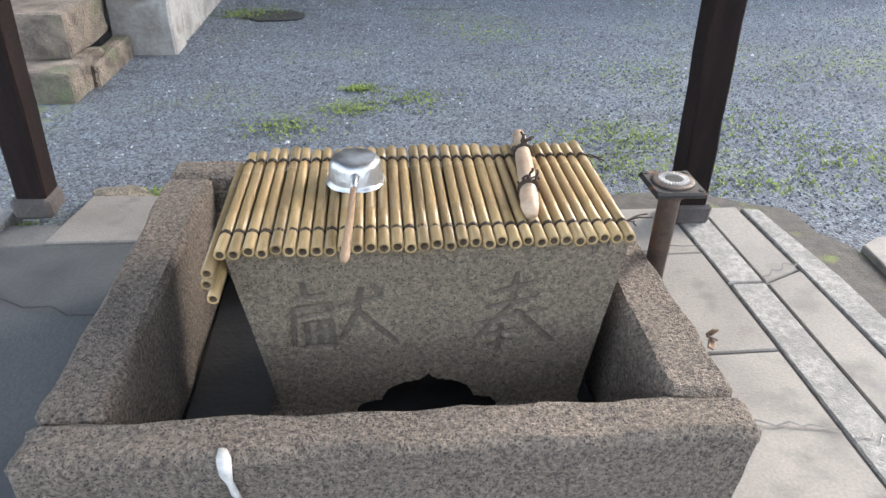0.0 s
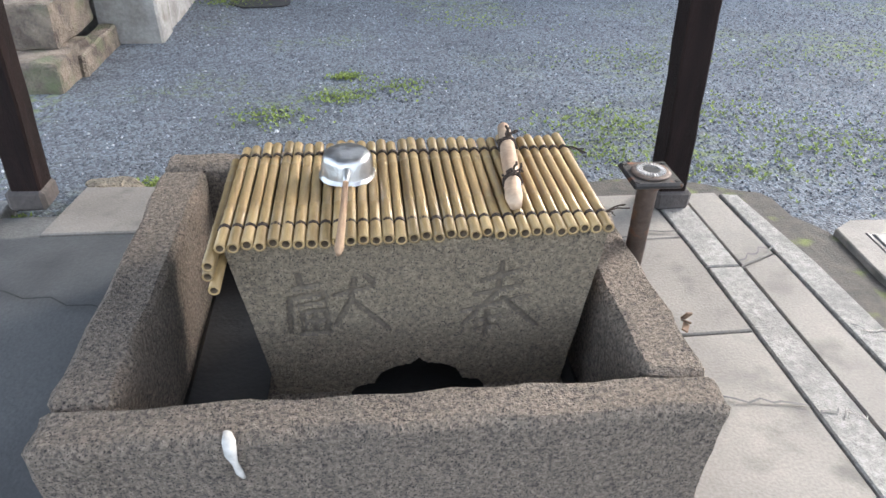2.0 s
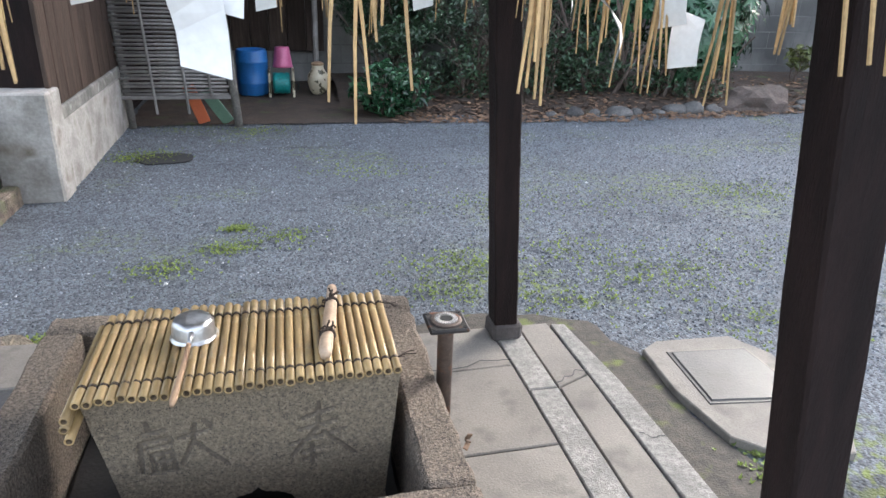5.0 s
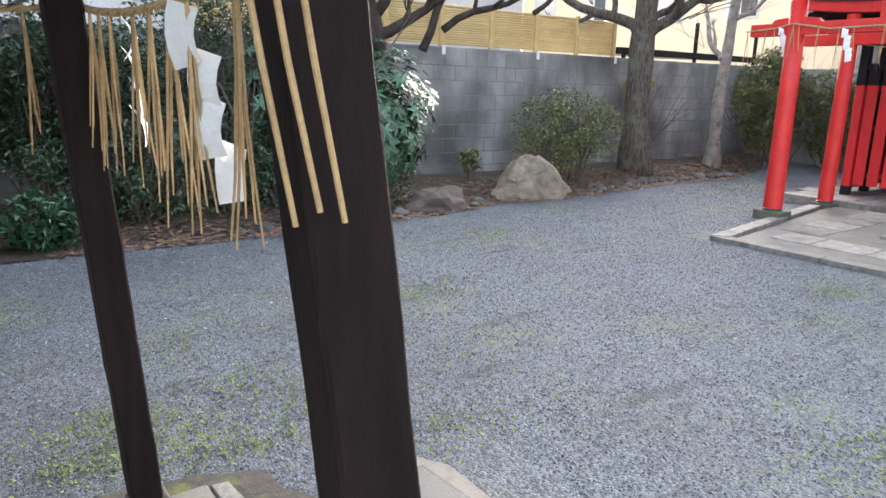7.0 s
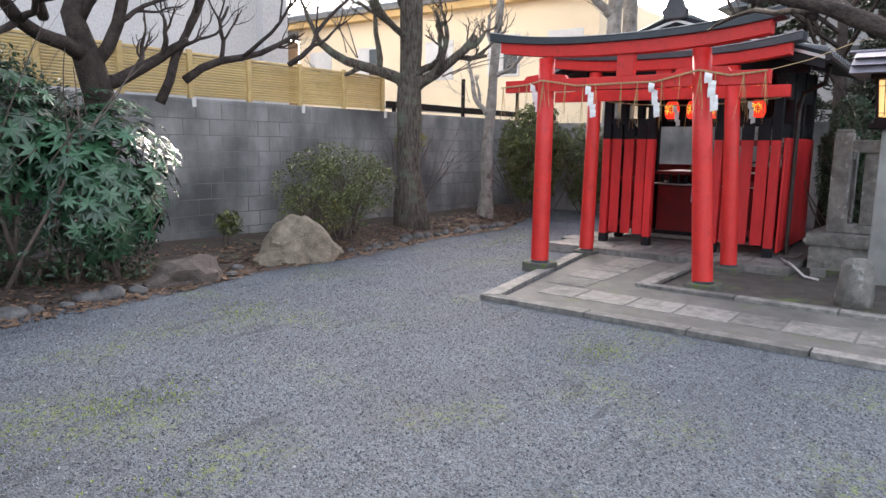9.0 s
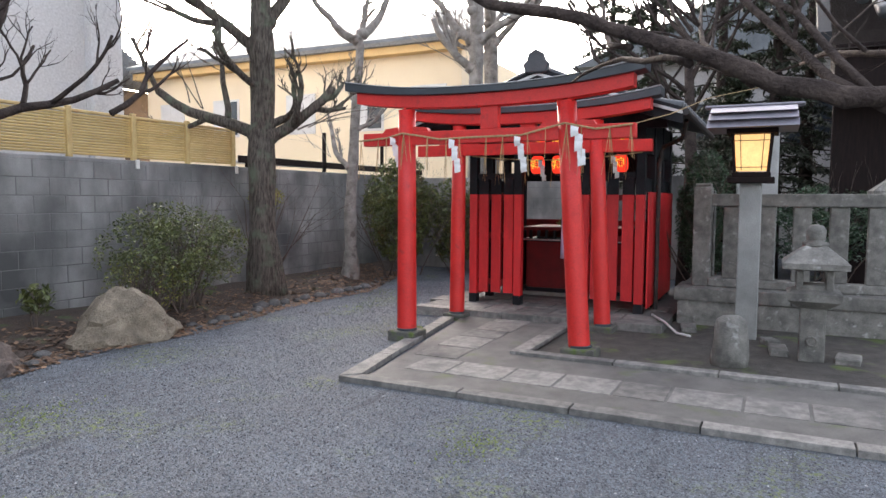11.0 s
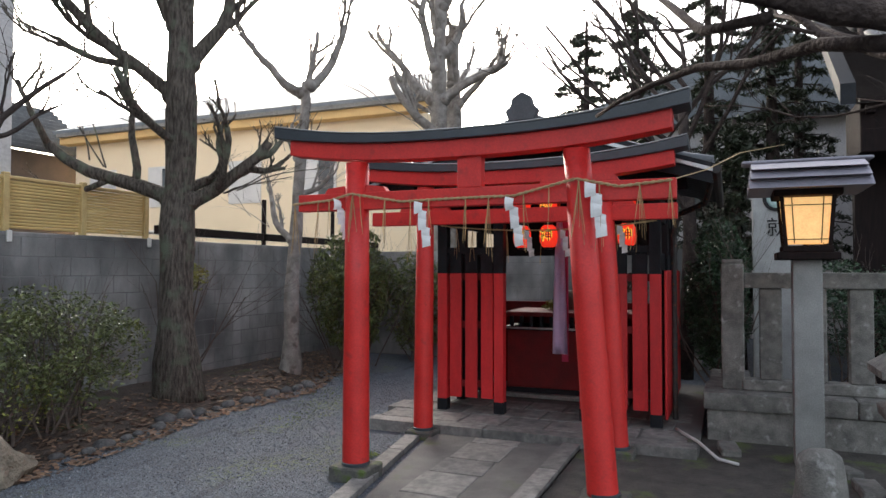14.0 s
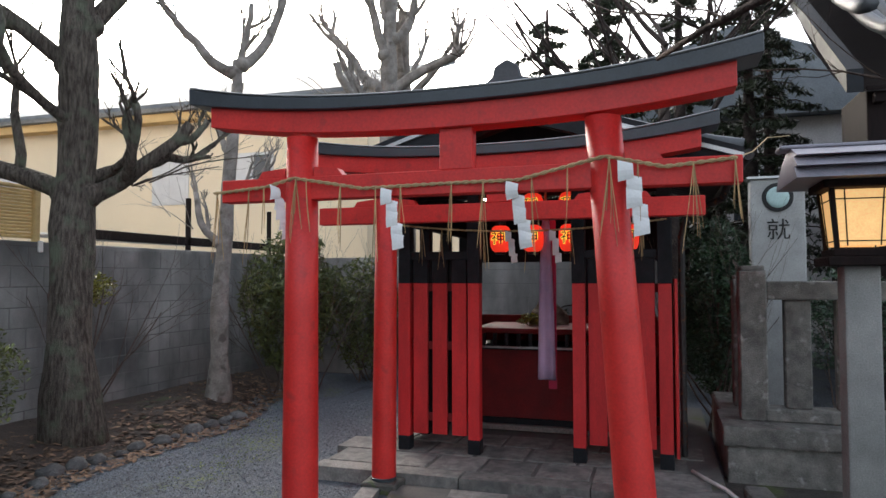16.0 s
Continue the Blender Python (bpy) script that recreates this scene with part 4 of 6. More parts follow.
part("eave", box((-4.6, 4.0, 2.6), (-0.6, 6.6, 2.7), 0.01), DARKWOOD, hall)
STEPSTONE = mat("step_stone", (0.27, 0.22, 0.17), (0.09, 0.07, 0.056), 9, 0.9, 1.0, 90, spots=((0.12, 0.13, 0.07), 7, 0.53, 0.7), depth=0.015)
steps = thing("stone_steps", "worn old stone steps beside the plastered pier", "steps")
part("step", rough_box((-3.2, 3.50, -0.05), (-1.17, 3.95, 0.13), 0.012, 0.09, 11, 0.02), STEPSTONE, steps)
part("step", rough_box((-3.2, 3.68, 0.13), (-1.22, 4.2, 0.34), 0.012, 0.09, 12, 0.02), STEPSTONE, steps)
part("step", rough_box((-3.2, 3.98, 0.34), (-1.24, 4.32, 0.52), 0.012, 0.09, 13, 0.02), STEPSTONE, steps)
part("cheek_stone", rough_box((-1.235, 3.72, -0.05), (-1.14, 4.26, 0.10), 0.008, 0.09, 14), STEPSTONE, steps)

# ---- lean-to with bamboo screen ----
shed = thing("lean_to", "small lean-to with a grey bamboo screen and whitewashed posts", "lean-to")
part("post", tube([(-0.03, 6.12, 0), (-0.10, 6.12, 1.0), (-0.17, 6.12, 1.9)], 0.035, 8), PALE_STONE, shed, smooth=True)
part("post", tube([(-0.88, 6.14, 0), (-0.95, 6.14, 1.9)], 0.03, 8), PALE_STONE, shed, smooth=True)
part("rail", box((-1.0, 6.10, 0.24), (-0.02, 6.13, 0.27), 0.004), GREYBAMBOO, shed)
scr = part("bamboo_rod", tube([(-0.82, 0, 0), (-0.4, 0, 0.002), (0, 0, 0)], [0.013, 0.012, 0.011], 6), GREYBAMBOO, shed, smooth=True)
scr.matrix_local = pose(-0.09, 6.12, 0.28)
for i in range(1, 52):
    again(scr, pose(-0.09 - 0.0017 * i + rng.uniform(-0.012, 0.012), 6.12 + rng.uniform(-0.004, 0.004), 0.28 + 0.0305 * i, 0, rng.uniform(-0.4, 0.4), 0), shed)
for x in (-0.70, -0.45, -0.26):
    part("batten", tube([(x + 0.03, 6.10, 0.12 if x < -0.4 else 0.26), (x - 0.05, 6.10, 1.85)], 0.012, 6), GREYBAMBOO, shed)
part("roof_sheet", box((-1.3, 5.85, 1.86), (0.95, 8.4, 1.90), 0.005, None), TIN, shed)
# dark panels added before the wall, standing in for the roof's shade
bb = part("back_board", box((0, -0.01, 0), (0.20, 0.01, 1.5), 0.003), WEATHERED, shed)
bb.matrix_local = pose(-1.0, 8.40, 0.36)
for i in range(1, 9):
    again(bb, pose(-1.0 + 0.205 * i, 8.40 + rng.uniform(-0.003, 0.003), 0.36), shed)
part("fascia", box((-1.3, 5.81, 1.82), (0.95, 5.846, 1.92), 0.004), PALE_STONE, shed)
part("post", tube([(0.72, 7.9, 0), (0.72, 7.9, 1.86)], 0.03, 8), GREYBAMBOO, shed)
# solid dark block added where the lean-to's interior lies in shade
part("back_shade", box((-2.3, 6.6, 0), (-1.0, 8.45, 1.86), 0.01), DARKWOOD, shed, "dark block standing in for shade")
for nm, x, mt, an, lb in (("spare_board", -0.32, ORANGE_PL, -18, "faded orange board leaning in the lean-to"), ("spare_board", -0.12, GREEN_PL, -32, "weathered green board leaning in the lean-to")):
    ob = link(nm, box((-0.05, -0.012, 0), (0.05, 0.012, 0.34), 0.006), mt)
    ob.matrix_world = pose(x, 6.25, 0.015, 8, an, 0)
    tagged(ob, lb, "board")
barrel = thing("barrel", "bright blue plastic barrel with ribs", "barrel", at=pose(0.05, 7.62, 0.01))
part("body", lathe([(0.14, 0), (0.155, 0.02), (0.16, 0.12), (0.166, 0.13), (0.16, 0.14), (0.16, 0.33), (0.166, 0.34), (0.16, 0.35), (0.155, 0.44), (0.145, 0.46), (0.14, 0.46), (0.135, 0.44)], 24), BLUE, barrel, smooth=True)
reel = thing("hose_reel", "teal garden hose wound on a white reel frame", "hose reel", at=pose(0.34, 7.52, 0.01))
part("hose", lathe([(0.05, -0.09), (0.105, -0.085), (0.11, -0.05), (0.104, -0.03), (0.112, 0), (0.104, 0.03), (0.11, 0.05), (0.105, 0.085), (0.05, 0.09)], 20, pose(0, 0, 0.13, 0, 90, 0)), TEAL, reel, smooth=True)
for x in (-0.12, 0.12):
    bm = bmesh.new()
    add_box(bm, (x - 0.012, -0.12, 0), (x + 0.012, -0.09, 0.28), 0.004)
    add_box(bm, (x - 0.012, 0.09, 0), (x + 0.012, 0.12, 0.28), 0.004)
    add_box(bm, (x - 0.012, -0.12, 0.25), (x + 0.012, 0.12, 0.28), 0.004)
    part("frame", bm, CREAM, reel)
part("crank", tube([(0.12, 0, 0.13), (0.17, 0, 0.13), (0.17, 0, 0.06)], 0.008, 6), INK, reel)
bucket = thing("bucket", "pink plastic bucket upside down on the reel", "bucket", at=pose(0.36, 7.62, 0.292))
part("body", lathe([(0.105, 0), (0.10, 0.02), (0.075, 0.19), (0.07, 0.20)], 20), PINK, bucket, smooth=True)
jar = thing("jar", "cream glazed jar with dark leaf pattern", "jar", at=pose(0.72, 7.62, 0.01))
part("body", lathe([(0.06, 0), (0.09, 0.04), (0.11, 0.12), (0.105, 0.2), (0.07, 0.25), (0.06, 0.28), (0.065, 0.30)], 20), CREAM, jar, smooth=True)
part("lid", lathe([(0.066, 0.30), (0.066, 0.32), (0.03, 0.335)], 16), WOOD, jar)

# ---- shrine forecourt paving ----
court = thing("pavement_shrine", "stone path of kerbs and granite flags with grey cement", "pavement", kind="structure")
slab(court, [(6.80, -3), (8.02, -3), (8.02, 2.80), (9.72, 2.80), (9.72, 4.18), (6.92, 3.72), (6.80, 3.72)], -0.05, 0.030, CEMENT, "cement_bed")
ys = [-3.0, -2.2, -1.35, -0.5, 0.3, 1.15, 2.0, 2.85, 3.90]
for a, b in zip(ys, ys[1:]):
    slab(court, [(6.65, a + 0.006), (6.795, a + 0.006), (6.795, b - 0.006 - (0.17 if b > 3.8 else 0)), (6.65, b - 0.006)], -0.05, 0.038, PATH_STONE, "kerb_stone")
for a, b in zip(ys[:-2], ys[1:-1]):
    slab(court, [(8.03, a + 0.006), (8.16, a + 0.006), (8.16, b - 0.006), (8.03, b - 0.006)], -0.05, 0.060, PATH_STONE, "kerb_stone")
xs = [6.67, 7.5, 8.3, 9.05, 9.72]
for a, b in zip(xs, xs[1:]):
    ya, yb = 3.76 + 0.165 * (a - 6.65), 3.76 + 0.165 * (b - 6.65)
    slab(court, [(a + 0.12 * (a < 6.7), ya), (b - 0.01, yb), (b - 0.01, yb + 0.14), (a, ya + 0.14)], -0.05, 0.040, PATH_STONE, "kerb_stone")
for a, b in ((8.04, 8.9), (8.91, 9.72)):
    slab(court, [(a, 2.80), (b, 2.80), (b, 2.95), (a, 2.95)], -0.05, 0.062, PATH_STONE, "kerb_stone")
y = -3.0
k = 0
while y < 3.3:
    w = (0.42, 0.50, 0.38, 0.46)[k % 4]
    slab(court, [(7.12, y), (7.55, y), (7.55, y + w - 0.02), (7.12, y + w - 0.02)], 0.0, 0.036, PATH_STONE, "flagstone")
    y += w
    k += 1
x = 7.62
for k, w in enumerate((0.46, 0.52, 0.40, 0.52, 0.2)):
    slab(court, [(x, 3.30), (x + w - 0.02, 3.32), (x + w - 0.02, 3.74), (x, 3.72)], 0.0, 0.036, PATH_STONE, "flagstone")
    x += w

# platform under the shrine
plat = thing("pavement_platform", "low grey stone platform in front of the shrine", "pavement", kind="structure")
slab(plat, [(9.85, 1.85), (13.2, 1.85), (13.2, 4.9), (9.85, 4.9)], -0.05, 0.085, CEMENT, "platform_bed")
for i, (a, b) in enumerate(((1.86, 2.75), (2.76, 3.7), (3.71, 4.3), (4.31, 4.9))):
    slab(plat, [(9.76, a), (9.95, a), (9.95, b), (9.76, b)], -0.05, 0.10, PALE_STONE if i > 2 else PATH_STONE, "edge_stone")
for i in range(7):
    for j in range(3):
        a = 1.95 + i * 0.42 + (0.14 if j % 2 else 0)
        slab(plat, [(9.99 + j * 0.42, a), (10.38 + j * 0.42, a), (10.38 + j * 0.42, a + 0.39), (9.99 + j * 0.42, a + 0.39)], 0.02, 0.094, PATH_STONE, "flagstone")


# ---- torii gates ----
def curve_bar(y0, y1, zmid, thick, half, rise, lift_end, grow_end=0.0, n=24):
    """A bar along y whose ends sweep upwards."""
    bm = bmesh.new()
    rings = []
    for i in range(n + 1):
        u = 2 * i / n - 1
        y = y0 + (y1 - y0) * i / n
        z = zmid + rise * abs(u) ** 2.4 + lift_end
        t = thick * (1 + grow_end * abs(u) ** 3)
        rings.append([bm.verts.new((dx, y + sg * 0.0, z + dz)) for dx, dz, sg in ((-half, 0, 0), (half, 0, 0), (half * 1.02, t, 0), (-half * 1.02, t, 0))])
    for a, b in zip(rings, rings[1:]):
        for k in range(4):
            bm.faces.new((a[k], a[(k + 1) % 4], b[(k + 1) % 4], b[k]))
    bm.faces.new(rings[0])
    bm.faces.new(rings[-1][::-1])
    bmesh.ops.recalc_face_normals(bm, faces=bm.faces[:])
    bmesh.ops.bevel(bm, geom=[e for e in bm.edges if len(e.link_faces) == 2 and e.calc_face_angle() > 0.8], offset=0.004, segments=1, affect="EDGES")
    return bm


def torii(name, yl, yr, lean_l, lean_r, scale, label):
    """A gate across y, built at x = 0; yl and yr are the pillar feet."""
    t = thing(name, label, "torii", "torii gates")
    mid = (yl + yr) / 2
    r = 0.096 * scale
    H = 2.36
    for y, ln in ((yl, lean_l), (yr, lean_r)):
        n = 28
        bm = lathe([(r * 1.06, 0.13), (r * 1.05, 0.16), (r * 1.03, 0.6), (r * 0.98, 1.4), (r * 0.92, H + 0.03)], n)
        for v in bm.verts:
            v.co.y += y + ln * v.co.z / H
        p = part("pillar", bm, VERMILION, t, smooth=True)
        part("foot_band", lathe([(r * 1.12, 0.128), (r * 1.12, 0.15), (r * 1.04, 0.155)], n, Matrix.Translation((0, y, 0))), BLACKTOP, p, "dark metal foot band")
        bm = rough_box((-r * 1.5, y - r * 1.6, -0.03), (r * 1.5, y + r * 1.6, 0.13), 0.008, 0.07, y)
        part("base_stone", bm, MOSSY, p, "mossy base stone")
    part("lintel", curve_bar(mid - 1.36, mid + 1.48, H + 0.022, 0.123, 0.075, 0.095, 0), VERMILION, t)
    part("crown", curve_bar(mid - 1.47, mid + 1.60, H + 0.146, 0.062, 0.12, 0.105, 0, 0.45), BLACKTOP, t, "black curved crown beam")
    part("crown_cap", curve_bar(mid - 1.465, mid + 1.595, H + 0.208, 0.010, 0.125, 0.133, 0.0), TIN, t, "grey metal capping")
    part("tie_beam", box((-0.045, mid - 1.38, 2.035), (0.045, mid + 1.42, 2.165), 0.005), VERMILION, t)
    part("strut", box((-0.04, mid - 0.09, 2.165), (0.04, mid + 0.09, H + 0.024), 0.004), VERMILION, t)
    for y in (yl + lean_l * 0.9, yr + lean_r * 0.9):
        for s in (-1, 1):
            part("wedge", prism([(y + s * (r * 0.95), 2.165), (y + s * (r + 0.17), 2.165), (y + s * (r + 0.14), 2.205), (y + s * r * 0.95, 2.22)], -0.035, 0.035, "x"), VERMILION, t)
    return t


torii_1 = torii("torii", 4.205, 2.365, 0.0, 0.17, 1.0, "bright vermilion wooden torii gate with black crown, hung with straw rope")
torii_1.matrix_world = pose(8.33, 0, -0.03, 0, 0, 0)
torii_2 = torii("torii", 4.26, 2.47, -0.02, 0.12, 0.9, "second vermilion torii gate close to the shrine")
torii_2.matrix_world = pose(9.68, 0.0, -0.06)

trope = thing("torii_rope", "straw rope with tassels and paper streamers across the torii", "sacred rope")
TX = 8.33 - 0.105
anchor = [(TX + 0.05, 4.75, 2.06), (TX + 0.03, 4.4, 2.08), (TX, 4.2, 2.12), (TX + 0.03, 3.8, 2.05), (TX + 0.05, 3.38, 2.06), (TX + 0.04, 2.95, 2.06), (TX, 2.52, 2.15), (TX + 0.03, 2.25, 2.09), (TX + 0.05, 1.93, 2.12)]
rope_line(trope, anchor, 0.010)


def along(y):
    for a, b in zip(anchor, anchor[1:]):
        if b[1] <= y <= a[1]:
            return Vector(a).lerp(Vector(b), (a[1] - y) / (a[1] - b[1]))
    return Vector(anchor[-1])


for k, (y, size) in enumerate(((4.33, 0.30), (3.66, 0.33), (2.98, 0.34), (2.43, 0.36))):
    p = along(y)
    shide(trope, (p.x - 0.012, p.y, p.z - 0.005), size, -90 + (60 if k == 0 else rng.uniform(-12, 12)), 3, 5, 20 + k)
for k, (y, n) in enumerate(((4.72, 4), (4.5, 4), (4.40, 2), (4.18, 6), (4.12, 3), (3.92, 5), (3.72, 3), (3.58, 3), (3.30, 4), (3.13, 5), (2.88, 3), (2.70, 2), (2.50, 6), (2.37, 4), (2.12, 5), (1.94, 7))):
    p = along(y)
    straws(trope, (p.x - 0.012, p.y, p.z), rng.uniform(0.30, 0.42), n, 200 + k, 0.10, 0.0030)
part("loose_cord", tube([anchor[-1], (9.2, 1.75, 2.3), (10.4, 1.5, 2.6), (12.5, 1.0, 3.0)], 0.004, 5), ROPE, trope)

# ---- shrine house ----
SX = 10.5
shrine = thing("shrine_house", "small vermilion and black shrine house with a tiled gable roof", "shrine")
PZ = 0.094


def panel(y0, y1):
    """One slatted front panel with red boards and black upper boards."""
    for y in (y0, y1 - 0.10):
        p = part("post", box((SX - 0.05, y, PZ + 0.10), (SX + 0.05, y + 0.10, 1.52), 0.004), REDBOARD, shrine)
        part("post_foot", box((SX - 0.053, y - 0.003, PZ), (SX + 0.053, y + 0.103, PZ + 0.12), 0.004), BLACK, p, "black post foot")
        part("post_head", box((SX - 0.053, y - 0.003, 1.52), (SX + 0.053, y + 0.103, 2.35), 0.004), BLACK, p, "black upper post")
    w = (y1 - y0 - 0.20)
    n = 3
    for i in range(n):
        a = y0 + 0.10 + w * (i + 0.13) / n
        b = y0 + 0.10 + w * (i + 0.87) / n
        s = part("slat", box((SX - 0.015, a, PZ + 0.14), (SX + 0.015, b, 1.52), 0.003), REDBOARD, shrine)
        part("slat_top", box((SX - 0.016, a - 0.002, 1.52), (SX + 0.016, b + 0.002, 1.72), 0.003), BLACK, s, "black slat end")
    for z in (0.34, 0.95, 1.45):
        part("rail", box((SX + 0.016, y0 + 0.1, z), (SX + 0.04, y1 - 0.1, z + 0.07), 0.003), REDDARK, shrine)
    part("rail", box((SX - 0.03, y0 + 0.10, 1.72), (SX + 0.03, y1 - 0.10, 1.79), 0.003), BLACK, shrine)


panel(3.72, 4.44)
panel(2.19, 2.95)
part("lintel", box((SX + 0.30, 2.25, 2.28), (SX + 0.36, 4.4, 2.38), 0.005), BLACK, shrine)
part("head_beam", box((SX - 0.06, 1.95, 2.30), (SX + 0.06, 4.72, 2.45), 0.005), BLACK, shrine)
bd = part("side_board", box((0, -0.012, 0), (0.172, 0.012, 1.40), 0.003), REDBOARD, shrine)
bd.matrix_local = pose(SX + 0.055, 2.155, PZ + 0.06)
for i in range(1, 11):
    again(bd, pose(SX + 0.055 + 0.173 * i, 2.155 + rng.uniform(-0.002, 0.002), PZ + 0.06), shrine)
for i in range(11):
    again(bd, pose(SX + 0.055 + 0.173 * i, 4.475, PZ + 0.06), shrine)
for y in (2.22, 4.41):
    part("side_rail", box((SX + 0.05, y - 0.02, 1.555), (12.45, y + 0.02, 1.72), 0.003), BLACK, shrine)
    part("side_rail", box((SX + 0.05, y - 0.03, 2.02), (12.45, y + 0.03, 2.42), 0.003), BLACK, shrine)
    for x in (11.1, 11.75, 12.45):
        part("post", box((x - 0.05, y - 0.05, PZ), (x + 0.05, y + 0.05, 2.42), 0.004), BLACK, shrine)
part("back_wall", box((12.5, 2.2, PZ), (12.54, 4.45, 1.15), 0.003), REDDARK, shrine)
part("back_wall", box((12.5, 2.2, 1.74), (12.54, 4.45, 2.45), 0.003), BLACK, shrine)
part("back_post", box((12.47, 3.0, 1.15), (12.53, 3.07, 2.0), 0.003), BLACK, shrine)
# roof
for s in (-1, 1):
    e0, z0, z1 = 3.34, 2.92, 2.40
    e1 = e0 + s * 1.62
    bm = prism([(e0, z0), (e1, z1), (e1, z1 + 0.05), (e0, z0 + 0.06)], SX - 0.62, 13.0, "x")
    slope = part("roof_slope", bm, BLACK, shrine)
    bm = bmesh.new()
    for i in range(17):
        x = SX - 0.56 + i * 0.19
        n = 9
        pts = [(x, e0 + (e1 - e0) * j / n, z0 + 0.065 + (z1 - z0) * j / n - 0.05 * math.sin(3.14 * j / n)) for j in range(n + 1)]
        add_tube(bm, pts, [0.048 + 0.006 * (j % 2) for j in range(n + 1)], 8)
    tagged(part("roof_tiling", bm, TILE, slope, "rows of dark grey tiles", True), kind="stuff")
    bm = bmesh.new()
    for i in range(17):
        x = SX - 0.465 + i * 0.19
        n = 9
        for j in range(n):
            ya, yb = e0 + (e1 - e0) * j / n, e0 + (e1 - e0) * (j + 1.12) / n
            za, zb = z0 + 0.05 + (z1 - z0) * j / n - 0.05 * math.sin(3.14 * j / n), z0 + 0.065 + (z1 - z0) * (j + 1.12) / n - 0.05 * math.sin(3.14 * min(j + 1.12, n) / n)
            v = [bm.verts.new(c) for c in ((x - 0.07, ya, za), (x + 0.07, ya, za), (x + 0.07, yb, zb), (x - 0.07, yb, zb))]
            bm.faces.new(v if s > 0 else v[::-1])
    part("tile_pans", bm, TILE, slope)
    part("barge_board", prism([(e0, z0 - 0.02), (e1, z1 - 0.02), (e1, z1 - 0.12), (e0, z0 - 0.15)], SX - 0.60, SX - 0.56, "x"), BLACK, slope)
    part("verge_strip", prism([(e0, z0 + 0.01), (e1, z1 + 0.01), (e1, z1 - 0.022), (e0, z0 - 0.022)], SX - 0.63, SX - 0.60, "x"), TIN, slope)
    part("gutter", tube([(SX - 0.6, e1 + s * 0.03, z1 + 0.0), (13.0, e1 + s * 0.03, z1 - 0.02)], 0.04, 8), IRON, slope)
part("gable_wall", prism([(1.95, 2.42), (4.73, 2.42), (3.34, 2.86)], SX + 0.0, SX + 0.05, "x"), BLACK, shrine)
part("ridge", tube([(SX - 0.62, 3.34, 2.98), (13.0, 3.34, 2.98)], 0.085, 10), TILE, shrine, smooth=True)
orn = part("ridge_ornament", prism([(y, z - 0.10) for y, z in ((3.22, 3.02), (3.18, 3.12), (3.23, 3.16), (3.25, 3.24), (3.34, 3.29), (3.43, 3.24), (3.45, 3.16), (3.50, 3.12), (3.46, 3.02))], SX - 0.70, SX - 0.62, "x", 0.012), TILE, shrine, "grey tile ridge ornament")
part("down_pipe", tube([(SX - 0.1, 1.74, 2.36), (SX + 0.1, 1.80, 2.18), (SX + 0.35, 2.05, 2.1), (SX + 0.4, 2.10, 1.9), (SX + 0.4, 2.10, 0.1)], 0.028, 8), IRON, shrine)

# shrine rope
hrope = thing("shrine_rope", "thin straw rope with small tassels across the shrine front", "sacred rope")
ha = sagged((SX - 0.07, 4.40, 2.02), (SX - 0.07, 2.22, 2.02), 12, 0.07)
rope_line(hrope, ha, 0.008)
for k, i in enumerate((1, 2, 4, 6, 8, 10, 11)):
    straws(hrope, ha[i] - Vector((0.01, 0, 0)), 0.32, 3, 400 + k, 0.12, 0.0032)
for k, i in enumerate((5, 7, 10)):
    shide(hrope, ha[i] - Vector((0.02, 0.03, 0)), 0.26, -90, 3, 4, 60 + k)

# altar and offering box
altar = thing("offering_box", "dark red slatted offering box with a black top", "offering box")
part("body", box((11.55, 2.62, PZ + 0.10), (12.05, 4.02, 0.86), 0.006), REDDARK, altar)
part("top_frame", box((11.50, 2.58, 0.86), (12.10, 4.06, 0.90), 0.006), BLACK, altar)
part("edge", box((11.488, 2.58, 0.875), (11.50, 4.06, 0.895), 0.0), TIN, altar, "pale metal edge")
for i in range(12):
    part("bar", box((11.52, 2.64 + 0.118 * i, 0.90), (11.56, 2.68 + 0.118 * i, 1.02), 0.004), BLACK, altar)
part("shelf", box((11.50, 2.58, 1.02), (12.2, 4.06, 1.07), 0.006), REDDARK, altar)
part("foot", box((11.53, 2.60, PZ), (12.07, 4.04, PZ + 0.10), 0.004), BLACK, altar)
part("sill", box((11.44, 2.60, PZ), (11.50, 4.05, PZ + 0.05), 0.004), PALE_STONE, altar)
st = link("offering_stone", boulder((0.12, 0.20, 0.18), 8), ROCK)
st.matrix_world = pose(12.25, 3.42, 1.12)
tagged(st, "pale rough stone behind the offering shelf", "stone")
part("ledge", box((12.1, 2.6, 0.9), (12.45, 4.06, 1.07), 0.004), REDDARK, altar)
off = thing("offering_greens", "small green sprigs laid on the offering shelf", "greens")
leaf_cloud("sprig", (11.95, 3.55, 1.13), (0.12, 0.16, 0.07), 220, 0.05, LEAF_YELLOW, off, 71)
cloth = thing("bell_cloth", "long lilac and red cloth hanging from the shrine beam", "cloth")
bm = bmesh.new()
rows = []
for i in range(15):
    z = 2.06 - 1.36 * i / 14
    w = 0.045 + 0.075 * (i / 14) ** 0.7
    rows.append([bm.verts.new((10.72 + 0.012 * math.sin(k * 1.7 + i * 0.2), 3.20 + w * (k / 6 - 0.5) * 1.3, z)) for k in range(7)])
for a, b in zip(rows, rows[1:]):
    for k in range(6):
        bm.faces.new((a[k], a[k + 1], b[k + 1], b[k]))
